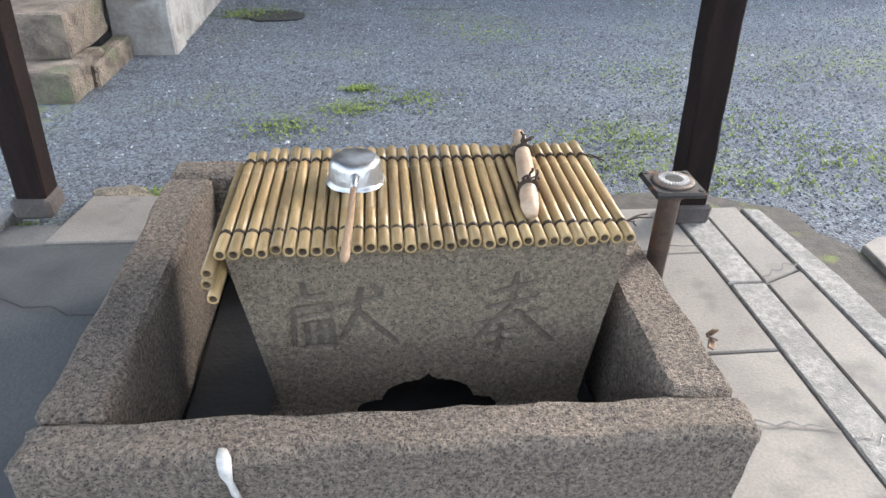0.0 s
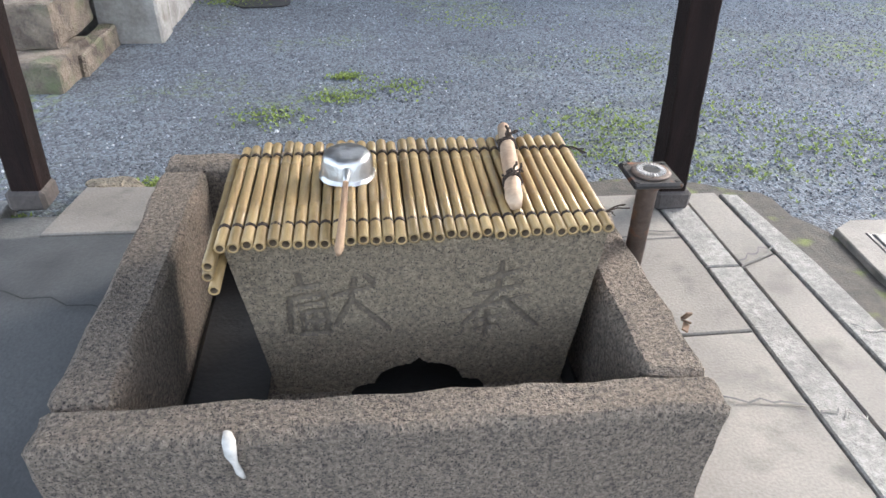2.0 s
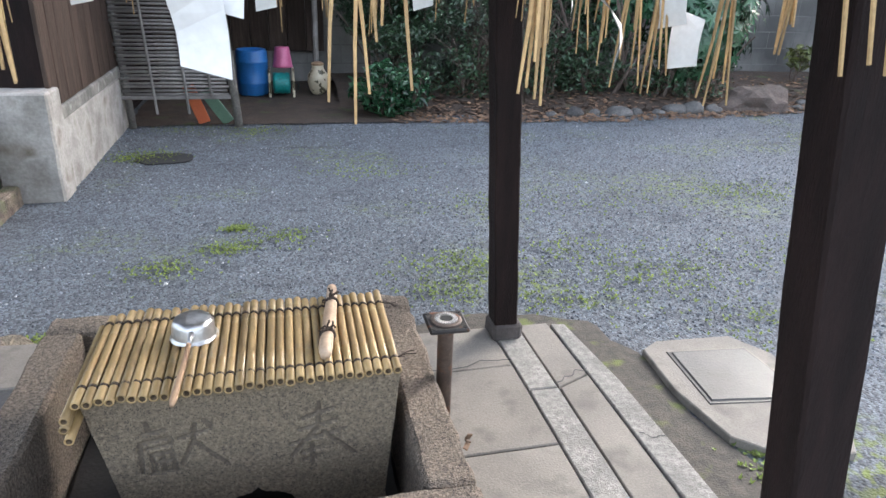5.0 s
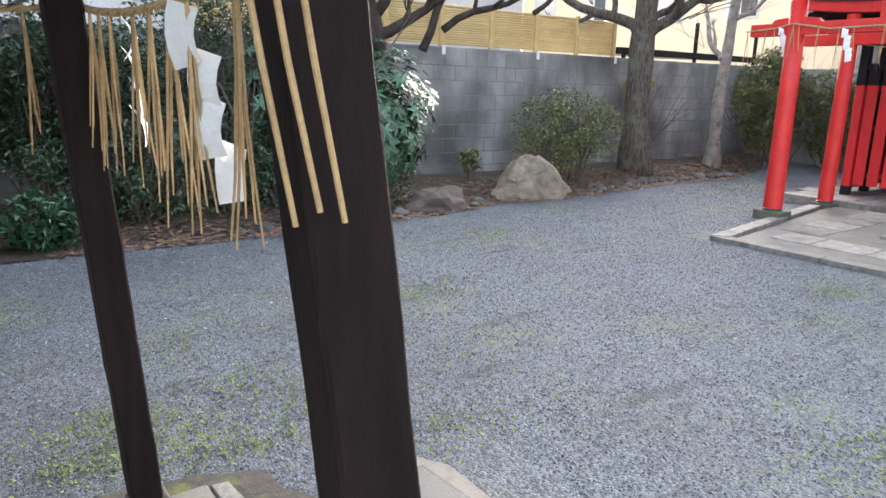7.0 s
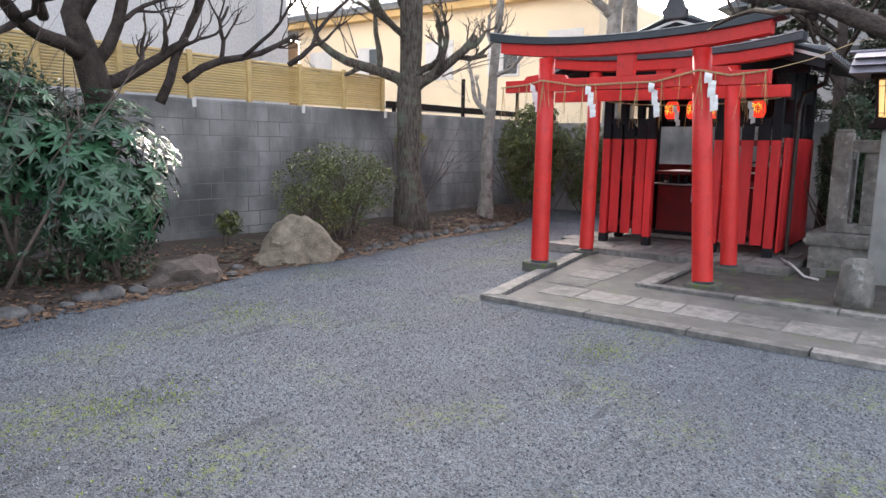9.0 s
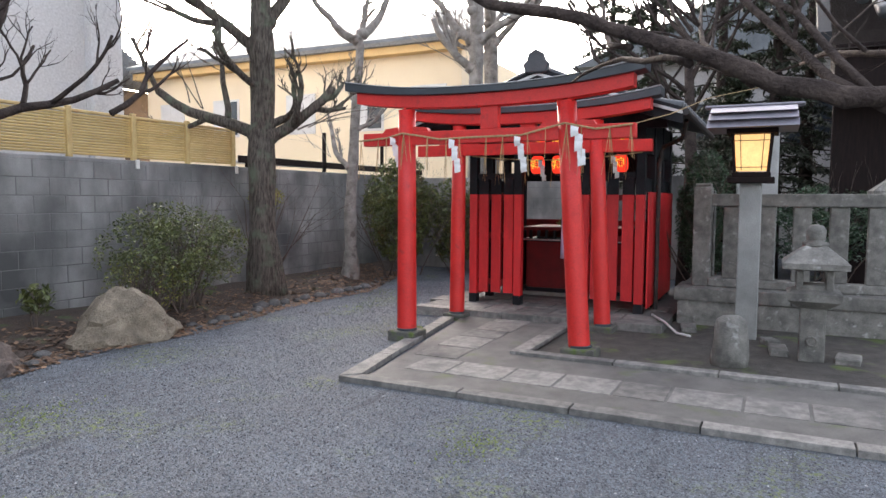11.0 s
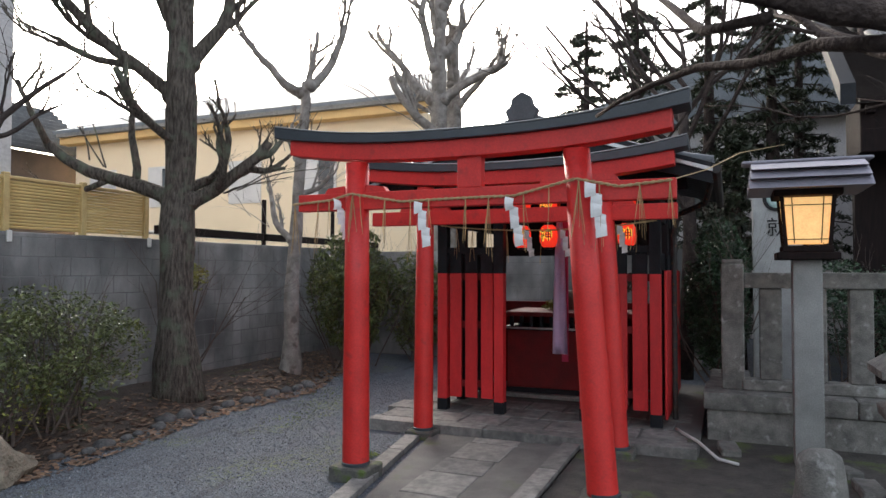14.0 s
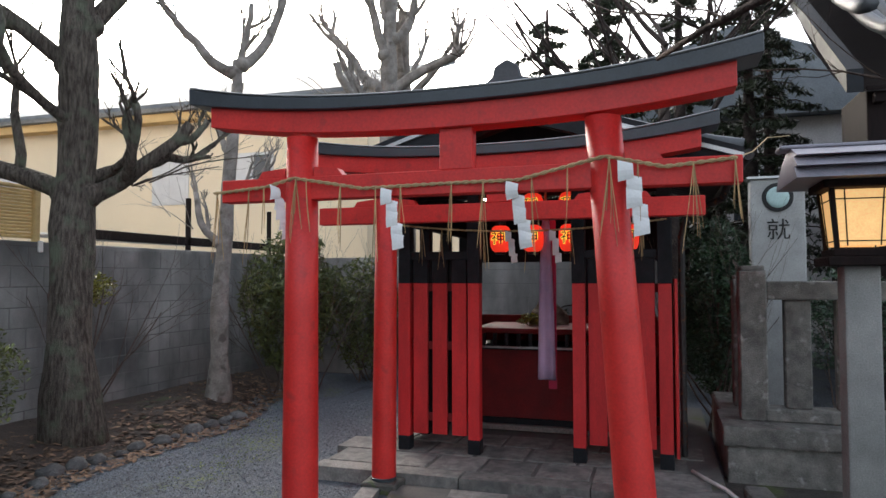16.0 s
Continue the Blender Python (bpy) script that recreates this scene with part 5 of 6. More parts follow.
bmesh.ops.solidify(bm, geom=bm.faces[:], thickness=0.004)
part("lilac_strip", bm, LILAC, cloth, smooth=True)
part("red_strip", box((10.755, 3.12, 0.62), (10.765, 3.19, 2.06), 0.002), REDCLOTH, cloth, "dark red lining")
part("hanger", tube([(10.72, 3.20, 2.05), (10.72, 3.20, 2.44)], 0.01, 6), ROPE, cloth)


# lit red lanterns
def lantern(y, z, text, x=SX + 0.16):
    t = thing("paper_lantern", "lit red paper lantern with black and yellow characters", "lantern", "lanterns in the shrine", at=pose(x, y, z))
    part("shade", lathe([(0.045, -0.115), (0.07, -0.10), (0.088, -0.06), (0.093, 0), (0.088, 0.06), (0.07, 0.10), (0.045, 0.115)], 18), RED_GLOW, t, smooth=True)
    for s in (-1, 1):
        part("rim", lathe([(0.048, -0.012), (0.048, 0.012)], 16, Matrix.Translation((0, 0, s * 0.122))), BLACK, t)
    letters(text, 0.125 if len(text) == 1 else 0.085, pose(-0.0955, 0, 0, 90, 0, -90), YELLOW_GLOW, t, "character_outline", 0.0006, 0.005)
    letters(text, 0.125 if len(text) == 1 else 0.085, pose(-0.0985, 0, 0, 90, 0, -90), INK, t, "character", 0.0006)
    part("hook", tube([(0, 0, 0.13), (0, 0, 0.17)], 0.004, 5), INK, t)
    return t


for y in (3.58, 3.30, 2.99, 2.52):
    lantern(y, 2.17, "稲")
    lantern(y, 1.90, "神")

# ---- stone fence ----
fence = thing("stone_fence", "weathered grey stone post-and-rail fence on a plinth", "stone fence")
part("plinth", rough_box((10.55, -3.2, -0.05), (11.2, 1.80, 0.29), 0.006, 0.35, 4, 0.015), OLD_STONE, fence)
for a, b in ((-3.2, -0.8), (-0.795, 0.6), (0.605, 1.83)):
    part("plinth_cap", rough_box((10.52, a, 0.292), (11.22, b, 0.44), 0.005, 0.3, a, 0.015), OLD_STONE, fence)
part("base_rail", box((10.78, -3.2, 0.44), (11.0, 1.5, 0.54), 0.012), OLD_STONE, fence)
def fpost(x, y, w, top):
    bm = bmesh.new()
    add_box(bm, (x - w, y - w, 0.44), (x + w, y + w, top), 0.01)
    add_box(bm, (x - w * 0.9, y - w * 0.9, top), (x + w * 0.9, y + w * 0.9, top + 0.04), 0.03)
    part("corner_post", bm, OLD_STONE, fence)
fpost(10.89, 1.575, 0.10, 1.62)
fpost(11.5, 1.575, 0.09, 1.55)
part("top_rail", box((10.80, -3.2, 1.39), (10.98, 1.475, 1.535), 0.014), OLD_STONE, fence)
bal = part("baluster", box((-0.055, -0.095, 0.0), (0.055, 0.095, 0.85), 0.01), OLD_STONE, fence)
bal.matrix_local = pose(10.89, 1.25, 0.54)
for i in range(1, 12):
    again(bal, pose(10.89, 1.25 - 0.365 * i, 0.54), fence)
part("side_rail", box((11.0, 1.50, 1.30), (11.42, 1.64, 1.42), 0.012), OLD_STONE, fence)
part("side_plinth", box((11.2, 1.40, -0.05), (12.2, 1.80, 0.44), 0.012), OLD_STONE, fence)

# ---- lit lamp on a stone post ----
lamp = thing("lamp_post", "stone lamp post with a lit wooden lantern box and metal roof", "lamp", at=pose(10.0, 1.03, 0))
part("post", box((-0.10, -0.105, -0.03), (0.10, 0.105, 1.64), 0.014), mat("lamp_stone", (0.33, 0.335, 0.32), (0.22, 0.225, 0.215), 3, 0.85, 0.5, 100), lamp)
part("sill", box((-0.22, -0.22, 1.64), (0.22, 0.22, 1.70), 0.006), DARKWOOD, lamp)
part("sill", box((-0.18, -0.18, 1.70), (0.18, 0.18, 1.75), 0.006), DARKWOOD, lamp)
lo, hi = 0.155, 0.185
for s in (-1, 1):
    for q in (-1, 1):
        part("frame_post", tube([(s * lo, q * lo, 1.75), (s * hi, q * hi, 2.16)], 0.02, 4), DARKWOOD, lamp)
for rz in (0, 90, 180, 270):
    m = Matrix.Rotation(radians(rz), 4, "Z")
    bm = bmesh.new()
    v = [bm.verts.new(m @ Vector(c)) for c in ((-lo + 0.004, -lo + 0.02, 1.77), (-lo + 0.004, lo - 0.02, 1.77), (-hi + 0.004, hi - 0.02, 2.13), (-hi + 0.004, -hi + 0.02, 2.13))]
    w = [bm.verts.new(m @ Vector(c)) for c in ((-lo + 0.012, -lo + 0.02, 1.77), (-lo + 0.012, lo - 0.02, 1.77), (-hi + 0.012, hi - 0.02, 2.13), (-hi + 0.012, -hi + 0.02, 2.13))]
    bm.faces.new(v)
    bm.faces.new(w[::-1])
    for i in range(4):
        bm.faces.new((v[i], w[i], w[(i + 1) % 4], v[(i + 1) % 4]))
    part("paper_pane", bm, LAMP_PAPER, lamp, "lit cream paper pane")
    bm = bmesh.new()
    for u in (-0.55, 0.55):
        add_tube(bm, [m @ Vector((-lo, u * lo * 1.1, 1.77)), m @ Vector((-hi, u * hi * 1.1, 2.13))], 0.005, 4)
    for z in (1.80, 2.07):
        k = lo + (hi - lo) * (z - 1.75) / 0.41
        add_tube(bm, [m @ Vector((-k, -k, z)), m @ Vector((-k, k, z))], 0.005, 4)
    part("lattice", bm, DARKWOOD, lamp)
part("head", box((-0.24, -0.24, 2.14), (0.24, 0.24, 2.20), 0.006), DARKWOOD, lamp)
LEADSHEET = mat("lead_sheet", (0.26, 0.25, 0.29), (0.19, 0.185, 0.21), 4, 0.5, 0.2, metal=0.3)
for i, (r0, r1, za, zb) in enumerate(((0.40, 0.30, 2.19, 2.27), (0.37, 0.22, 2.27, 2.35), (0.30, 0.10, 2.35, 2.42))):
    bm = bmesh.new()
    ln = 0.42 - 0.01 * i
    v = [bm.verts.new(c) for c in ((-r0, -ln, za), (r0, -ln, za), (r0, ln, za), (-r0, ln, za), (-r1, -ln, zb), (r1, -ln, zb), (r1, ln, zb), (-r1, ln, zb))]
    for f in ((3, 2, 1, 0), (4, 5, 6, 7), (0, 1, 5, 4), (1, 2, 6, 5), (2, 3, 7, 6), (3, 0, 4, 7)):
        bm.faces.new([v[k] for k in f])
    part("roof_sheet", bm, LEADSHEET, lamp)
part("ridge", box((-0.09, -0.47, 2.42), (0.09, 0.47, 2.45), 0.01), LEADSHEET, lamp)

# ---- stone lanterns ----
def stone_lantern(m, s, label):
    t = thing("stone_lantern", label, "stone lantern", "stone lanterns", at=m)
    part("post", box((-0.10 * s, -0.105 * s, 0), (0.10 * s, 0.105 * s, 0.52 * s), 0.02), OLD_STONE, t)
    part("carving", lathe([(0.05 * s, 0), (0.05 * s, 0.012), (0.038 * s, 0.016), (0.03 * s, 0.008)], 16, pose(-0.10 * s, 0, 0.2 * s, 0, -90, 0)), OLD_STONE, t)
    part("platform", lathe([(0.16 * s, 0.50 * s), (0.30 * s, 0.57 * s), (0.31 * s, 0.64 * s), (0.2 * s, 0.67 * s)], 4, Matrix.Rotation(radians(45), 4, "Z")), OLD_STONE, t)
    for a in (-1, 1):
        for b in (-1, 1):
            part("fire_box_post", box((a * 0.12 * s - 0.03 * s, b * 0.12 * s - 0.03 * s, 0.66 * s), (a * 0.12 * s + 0.03 * s, b * 0.12 * s + 0.03 * s, 0.85 * s), 0.006), OLD_STONE, t)
    part("fire_box_sill", box((-0.14 * s, -0.14 * s, 0.65 * s), (0.14 * s, 0.14 * s, 0.71 * s), 0.008), OLD_STONE, t)
    part("roof", lathe([(0.18 * s, 0.84 * s), (0.37 * s, 0.86 * s), (0.375 * s, 0.91 * s), (0.24 * s, 0.99 * s), (0.12 * s, 1.06 * s)], 4, Matrix.Rotation(radians(45), 4, "Z")), OLD_STONE, t, "lichen-pale stone roof")
    part("finial", lathe([(0.10 * s, 1.05 * s), (0.115 * s, 1.08 * s), (0.07 * s, 1.10 * s), (0.08 * s, 1.12 * s), (0.085 * s, 1.19 * s), (0.06 * s, 1.235 * s), (0.01, 1.25 * s)], 18), OLD_STONE, t, smooth=True)
    return t


stone_lantern(pose(9.16, 0.45, 0.0), 1.0, "small weathered stone lantern with a wide pale roof")
stone_lantern(pose(11.9, -0.55, 0.44), 1.25, "taller mossy stone lantern behind the fence")
st = link("round_stone", lathe([(0.15, -0.02), (0.16, 0.10), (0.145, 0.25), (0.135, 0.36), (0.12, 0.41), (0.07, 0.445), (0.01, 0.455)], 22), OLD_STONE)
for v in st.data.vertices:
    v.co += 0.014 * noise.noise_vector(v.co * 6)
for f in st.data.polygons:
    f.use_smooth = True
st.matrix_world = pose(8.62, 1.10, 0.0)
tagged(st, "round-topped old grey stone standing in the earth", "stone")
for i, (x, y, w, d, rz) in enumerate(((10.15, 1.62, 0.32, 0.16, 8), (9.75, 0.80, 0.20, 0.14, 25), (9.35, 0.72, 0.35, 0.16, 4), (9.2, 0.15, 0.3, 0.2, -8))):
    ob = link("flat_stone", rough_box((-w / 2, -d / 2, 0), (w / 2, d / 2, 0.07), 0.006, 0.08, i + 30), OLD_STONE)
    ob.matrix_world = pose(x, y, 0.0, 0, 0, rz)
    tagged(ob, "flat grey stone lying on the earth by the fence", "stone", "flat stones")
tagged(link("drain_hose", tube([(10.42, 2.06, 0.11), (10.2, 1.98, 0.12), (9.98, 1.86, 0.115), (9.80, 1.70, 0.03), (9.7, 1.55, 0.03)], 0.014, 8), PIPE, smooth=True), "pale plastic hose running off the platform", "hose")

stele = thing("stone_stele", "tall grey stone stele with a green disc and dark character", "stele", at=pose(13.0, 1.06, 0))
part("slab", rough_box((-0.09, -0.27, 0), (0.09, 0.27, 2.62), 0.006, 0.25, 9, 0.02), mat("stele_stone", (0.40, 0.40, 0.38), (0.30, 0.30, 0.285), 4, 0.85, 0.4), stele)
part("disc_rim", lathe([(0.12, 0), (0.155, 0), (0.155, 0.012), (0.13, 0.016)], 28, pose(-0.092, 0, 2.42, 0, -90, 0)), INK, stele)
part("disc", lathe([(0.125, 0), (0.125, 0.014), (0.08, 0.022)], 28, pose(-0.092, 0, 2.42, 0, -90, 0)), MIRROR, stele, smooth=True)
letters("就", 0.24, pose(-0.099, 0, 2.06, 90, 0, -90), INK, stele, "carved_character", 0.002)
part("cap", box((-0.12, -0.30, 2.62), (0.12, 0.30, 2.65), 0.006), TIN, stele)

# ---- main hall behind the stone fence ----
mh = thing("main_hall", "dark timber hall with a heavy curved tiled roof", "building")
part("hall_wall", box((14.1, -7, 0), (20, -0.1, 3.9), 0.01), DARKWOOD, mh)
for y in (-0.6, -2.2):
    part("column", box((13.95, y - 0.11, 0), (14.2, y + 0.11, 3.5), 0.01), DARKWOOD, mh)
part("beam", box((13.9, -7, 2.5), (14.2, -0.45, 2.75), 0.01), WEATHERED, mh)
bm = bmesh.new()
for i in range(30):
    y = 0.98 - 0.27 * i
    pts = [(12.95 + 4.2 * u, y, 3.55 + 2.9 * u ** 1.35 + (0.35 * max(0, (y + 0.6)) ** 2 if y > -0.6 else 0)) for u in (0, 0.1, 0.2, 0.3, 0.45, 0.6, 0.8, 1)]
    add_tube(bm, pts, 0.085, 8)
tagged(part("roof_tiling", bm, TILE, mh, "rows of grey roof tiles", True), kind="stuff")
bm = bmesh.new()
g = []
for i in range(9):
    u = i / 8
    g.append([bm.verts.new((12.95 + 4.2 * u, y, 3.50 + 2.9 * u ** 1.35)) for y in (1.1, -7.5)])
for a, b in zip(g, g[1:]):
    bm.faces.new((a[0], b[0], b[1], a[1]))
bmesh.ops.solidify(bm, geom=bm.faces[:], thickness=0.12)
part("roof_deck", bm, DARKWOOD, mh)
# dark block added below the roof as the darkness under the eave
part("eave_soffit", box((13.1, -7, 2.95), (14.15, 1.0, 3.60), 0.01), DARKWOOD, mh)
part("side_screen", box((13.9, 0.1, 0), (14.1, 0.95, 3.4), 0.01), DARKWOOD, mh)
part("gable_tiles", prism([(12.95, 3.5), (17.15, 6.4), (17.15, 6.55), (12.95, 3.75)], 1.06, 1.22, "y"), BLACK, mh)
for i in range(9):
    part("rafter_end", box((13.0, 0.85 - 0.45 * i, 3.40), (14.3, 0.95 - 0.45 * i, 3.50), 0.004, pose(0, 0, 0)), DARKWOOD, mh)

mh.matrix_world = pose(0, -0.85, 0)

# ---- buildings beyond the wall ----
ob_h = thing("cream_building", "cream rendered house with ochre fascia and grey roof", "building")
part("wall", box((19.2, 8.6, 0), (30, 20.6, 5.55), 0.02), ORANGE, ob_h)
part("fascia", box((18.85, 8.3, 5.45), (19.2, 20.9, 5.68), 0.01), ORANGE_DK, ob_h)
part("gutter", box((18.72, 8.3, 5.66), (18.95, 20.9, 5.78), 0.02), PALE_STONE, ob_h)
part("roof", prism([(18.7, 5.76), (25, 8.2), (25, 8.3), (18.7, 5.86)], 8.2, 21.0, "y"), SLATE, ob_h)
for i, y in enumerate((9.6, 11.6, 14.0, 17.0, 19.4)):
    w = part("window", box((19.17, y - 0.55, 3.4), (19.21, y + 0.55, 4.6), 0.004), PANEWHITE, ob_h)
    part("pane", box((19.155, y - 0.48, 3.47), (19.168, y - 0.02, 4.53), 0.002), GLASS if i % 2 else PANEWHITE, w)
    part("pane", box((19.155, y + 0.02, 3.47), (19.168, y + 0.48, 4.53), 0.002), PANEWHITE, w)
wb = thing("grey_building", "tall pale grey rendered block behind the fence", "building")
part("wall", box((-8, 10.4, 0), (9.7, 20, 11), 0.02), GREYWALL, wb)
part("pilaster", box((9.3, 10.25, 0), (9.85, 10.6, 11), 0.02), GREYWALL, wb)
w = part("vent_cap", lathe([(0.16, 0), (0.16, 0.12), (0.11, 0.18), (0.05, 0.2)], 16, pose(6.6, 10.4, 4.0, 90, 0, 0)), GREYWALL, wb, "round vent cowl", True)
dh = thing("dark_roofed_house", "small house with a dark tiled roof and brown wall", "building")
part("wall", box((15.5, 21.5, 0), (20, 27, 5.2), 0.02), mat("brown_wall", (0.12, 0.085, 0.065), (0.08, 0.06, 0.045), 3, 0.8, 0.3), dh)
for i in range(12):
    bm = bmesh.new()
    add_box(bm, (15.0, 21.0 + 0.22 * i, 5.2 + 0.16 * i), (20.6, 21.3 + 0.22 * i, 5.34 + 0.16 * i), 0.02)
    part("roof_course", bm, TILE, dh)
nb = thing("neighbour_house", "pale grey neighbouring house half hidden by trees", "building")
part("wall", box((21, -4, 0), (27, 5.5, 5.0), 0.02), GREYWALL, nb)
part("roof", prism([(-4.5, 5.0), (6.0, 5.0), (0.7, 7.0)], 20.6, 27.3, "x"), SLATE, nb)
for y in (0.2, 2.4, 4.4):
    w = part("window", box((20.96, y - 0.5, 2.8), (21.01, y + 0.5, 3.9), 0.004), GLASS, nb)
    part("frame", box((20.95, y - 0.03, 2.8), (20.96, y + 0.03, 3.9), 0.002), PANEWHITE, w)
cp = thing("carport", "low corrugated carport roof with dark rail behind the wall", "carport")
bm = bmesh.new()
for i in range(26):
    add_box(bm, (12.0 + 0.2 * i, 9.2, 0), (12.16 + 0.2 * i, 12.5, 0.03), 0.008, pose(0, 0, 1.62, 3, 0, 0))
part("roof_sheet", bm, PANEWHITE, cp)
part("rail", box((11.0, 8.9, 2.05), (17.5, 8.96, 2.17), 0.006), DARKWOOD, cp)
for x in (11.2, 13.4, 15.6, 17.3):
    part("post", box((x - 0.03, 8.9, 0), (x + 0.03, 8.96, 2.75 if x in (13.4, 15.6) else 2.1), 0.004), DARKWOOD, cp)


# ---- trees ----
def pruned_tree(name, base, height, radius, limbs, material, label, seed, lean=(0, 0), twig=3):
    r = random.Random(seed)
    t = thing(name, label, "tree")
    n = 14
    pts = [(base[0] + lean[0] * i / n + 0.05 * math.sin(i * 0.9 + seed), base[1] + lean[1] * i / n + 0.04 * math.cos(i * 0.7 + seed), base[2] - 0.1 + height * i / n) for i in range(n + 1)]
    rad = [radius * (1.45 if i == 0 else 1.15 if i == 1 else 1.0) * (1 - 0.5 * i / n) * (1 + 0.07 * math.sin(i * 2.1)) for i in range(n + 1)]
    bm = tube(pts, rad, 18)
    bmesh.ops.subdivide_edges(bm, edges=bm.edges[:], cuts=1, use_grid_fill=True)
    for v in bm.verts:
        v.co += 0.03 * radius / 0.2 * noise.noise_vector(Vector((v.co.x * 7, v.co.y * 7, v.co.z * 1.8)))
    part("trunk", bm, material, t, smooth=True)
    for z, az, el, ln, rd in limbs:
        i = min(int((z / height) * n), n - 1)
        f = z / height * n - i
        p = Vector(pts[i]).lerp(Vector(pts[i + 1]), f)
        d = Vector((math.cos(radians(az)) * math.cos(radians(el)), math.sin(radians(az)) * math.cos(radians(el)), math.sin(radians(el))))
        bm = bmesh.new()
        bmesh.ops.create_icosphere(bm, subdivisions=2, radius=rd * 1.5, matrix=Matrix.Translation(p + d * radius * 0.6))
        grow(bm, p, d, ln, rd * 1.15, 4, r, 0.26, 0.12, 3, 0.9, 0.5, 0.58)
        for _ in range(3):
            grow(bm, p + d * ln * r.uniform(0.3, 0.9), (d.x + r.uniform(-0.6, 0.6), d.y + r.uniform(-0.6, 0.6), d.z + 0.4), ln * r.uniform(0.6, 1.0), rd * 0.12, 2, r, 0.16, 0.0, 2, 0.7, 0.0, 0.4)
        part("limb", bm, material, t, smooth=True)
    return t


# azimuth is measured from +x towards +y
pruned_tree("plane_tree", (9.95, 7.50, 0.08), 7.2, 0.215, ((2.35, 105, 25, 1.7, 0.085), (2.35, -70, 12, 1.3, 0.085), (2.5, -30, 20, 1.0, 0.06), (3.55, 110, 22, 1.8, 0.075), (3.9, -60, 40, 1.5, 0.085), (4.3, 120, 55, 1.5, 0.07), (4.5, -100, 50, 1.3, 0.06), (3.0, 160, 20, 1.2, 0.05), (5.6, 60, 50, 1.2, 0.06)), BARK, "pollarded bare tree with rough grey-green bark", 3)
pruned_tree("pollarded_tree", (12.1, 7.50, 0.06), 4.4, 0.125, ((4.2, 110, 35, 1.1, 0.07), (4.3, -60, 40, 1.2, 0.07), (4.3, 30, 60, 1.0, 0.05), (2.0, 115, 30, 0.9, 0.05), (2.7, -70, 15, 0.6, 0.04), (3.2, 100, 30, 0.7, 0.04)), BARK_PALE, "slender pollarded bare tree with pale bark", 8, (0.25, -0.1))
pruned_tree("far_tree", (16.3, 6.9, 0), 7.6, 0.22, ((4.4, 120, 25, 1.5, 0.09), (6.8, -110, 45, 1.5, 0.08), (5.0, 100, 30, 1.6, 0.10), (5.0, -80, 35, 1.6, 0.10), (5.6, 140, 45, 1.5, 0.09), (5.9, -50, 50, 1.5, 0.09), (4.2, 40, 20, 1.2, 0.07), (6.3, 90, 70, 1.2, 0.08)), BARK_PALE, "old pollarded tree with mottled pale bark behind the shrine", 13)
pruned_tree("far_tree", (17.6, 7.1, 0), 7.0, 0.26, ((4.8, 80, 30, 1.4, 0.08), (5.2, -90, 35, 1.3, 0.08), (5.6, 170, 45, 1.2, 0.07)), BARK_PALE, "second old tree behind the shrine", 17)

# dark twisted tree over the wall
tw = thing("twisted_tree", "dark twisted old tree with crooked bare branches", "tree")
r = random.Random(21)
part("trunk", tube([(5.0, 7.7, 0.0), (5.02, 7.6, 0.7), (4.95, 7.5, 1.3), (5.0, 7.45, 1.8), (4.9, 7.4, 2.1), (4.75, 7.4, 2.6), (4.9, 7.3, 3.2)], [0.19, 0.16, 0.15, 0.15, 0.14, 0.10, 0.06], 14), BARK_DARK, tw, smooth=True)
for p, d, ln, rd in (((5.0, 7.4, 1.95), (1, -0.25, 0.10), 1.0, 0.075), ((5.8, 7.2, 2.05), (0.7, -0.1, 0.9), 1.4, 0.05), ((4.9, 7.4, 2.1), (0.6, -0.2, 0.8), 1.6, 0.075), ((4.85, 7.4, 2.2), (-0.8, -0.3, 0.5), 1.7, 0.08), ((5.5, 7.2, 1.8), (0.3, -0.1, 1), 1.5, 0.055), ((6.9, 6.8, 2.3), (0.9, 0.0, 0.35), 1.3, 0.035), ((4.8, 7.4, 2.5), (0.2, -0.6, 0.8), 1.4, 0.05), ((4.4, 7.2, 2.5), (-0.3, -0.7, 0.5), 1.3, 0.05)):
    bm = bmesh.new()
    grow(bm, p, d, ln, rd, 4 if rd > 0.04 else 3, r, 0.30, 0.09, 3, 0.80, 0.0, 0.5)
    part("branch", bm, BARK_DARK, tw, smooth=True)

# overhanging cherry bough
ov = thing("overhanging_tree", "dark leaning tree whose thick bare bough crosses the yard", "tree")
r = random.Random(31)
bm = tube([(6.9, -3.4, 0), (6.7, -2.6, 0.8), (6.4, -1.5, 1.5), (6.3, -1.05, 1.70), (6.2, -0.6, 1.82), (6.12, -0.2, 1.90), (6.05, 0.2, 1.95), (6.0, 0.5, 1.97), (5.97, 0.8, 2.05), (5.95, 1.1, 2.20), (5.95, 1.33, 2.28), (5.95, 1.75, 2.45), (6.0, 2.35, 2.62), (6.05, 2.8, 2.90), (6.1, 3.1, 3.45)], [0.18, 0.12, 0.088, 0.076, 0.064, 0.058, 0.055, 0.050, 0.048, 0.044, 0.040, 0.036, 0.031, 0.025, 0.02], 14)
bmesh.ops.subdivide_edges(bm, edges=bm.edges[:], cuts=2, use_grid_fill=True)
for v in bm.verts:
    v.co += 0.022 * noise.noise_vector(v.co * 5) + 0.010 * noise.noise_vector(v.co * 16)
part("trunk", bm, BARK_DARK, ov, smooth=True)
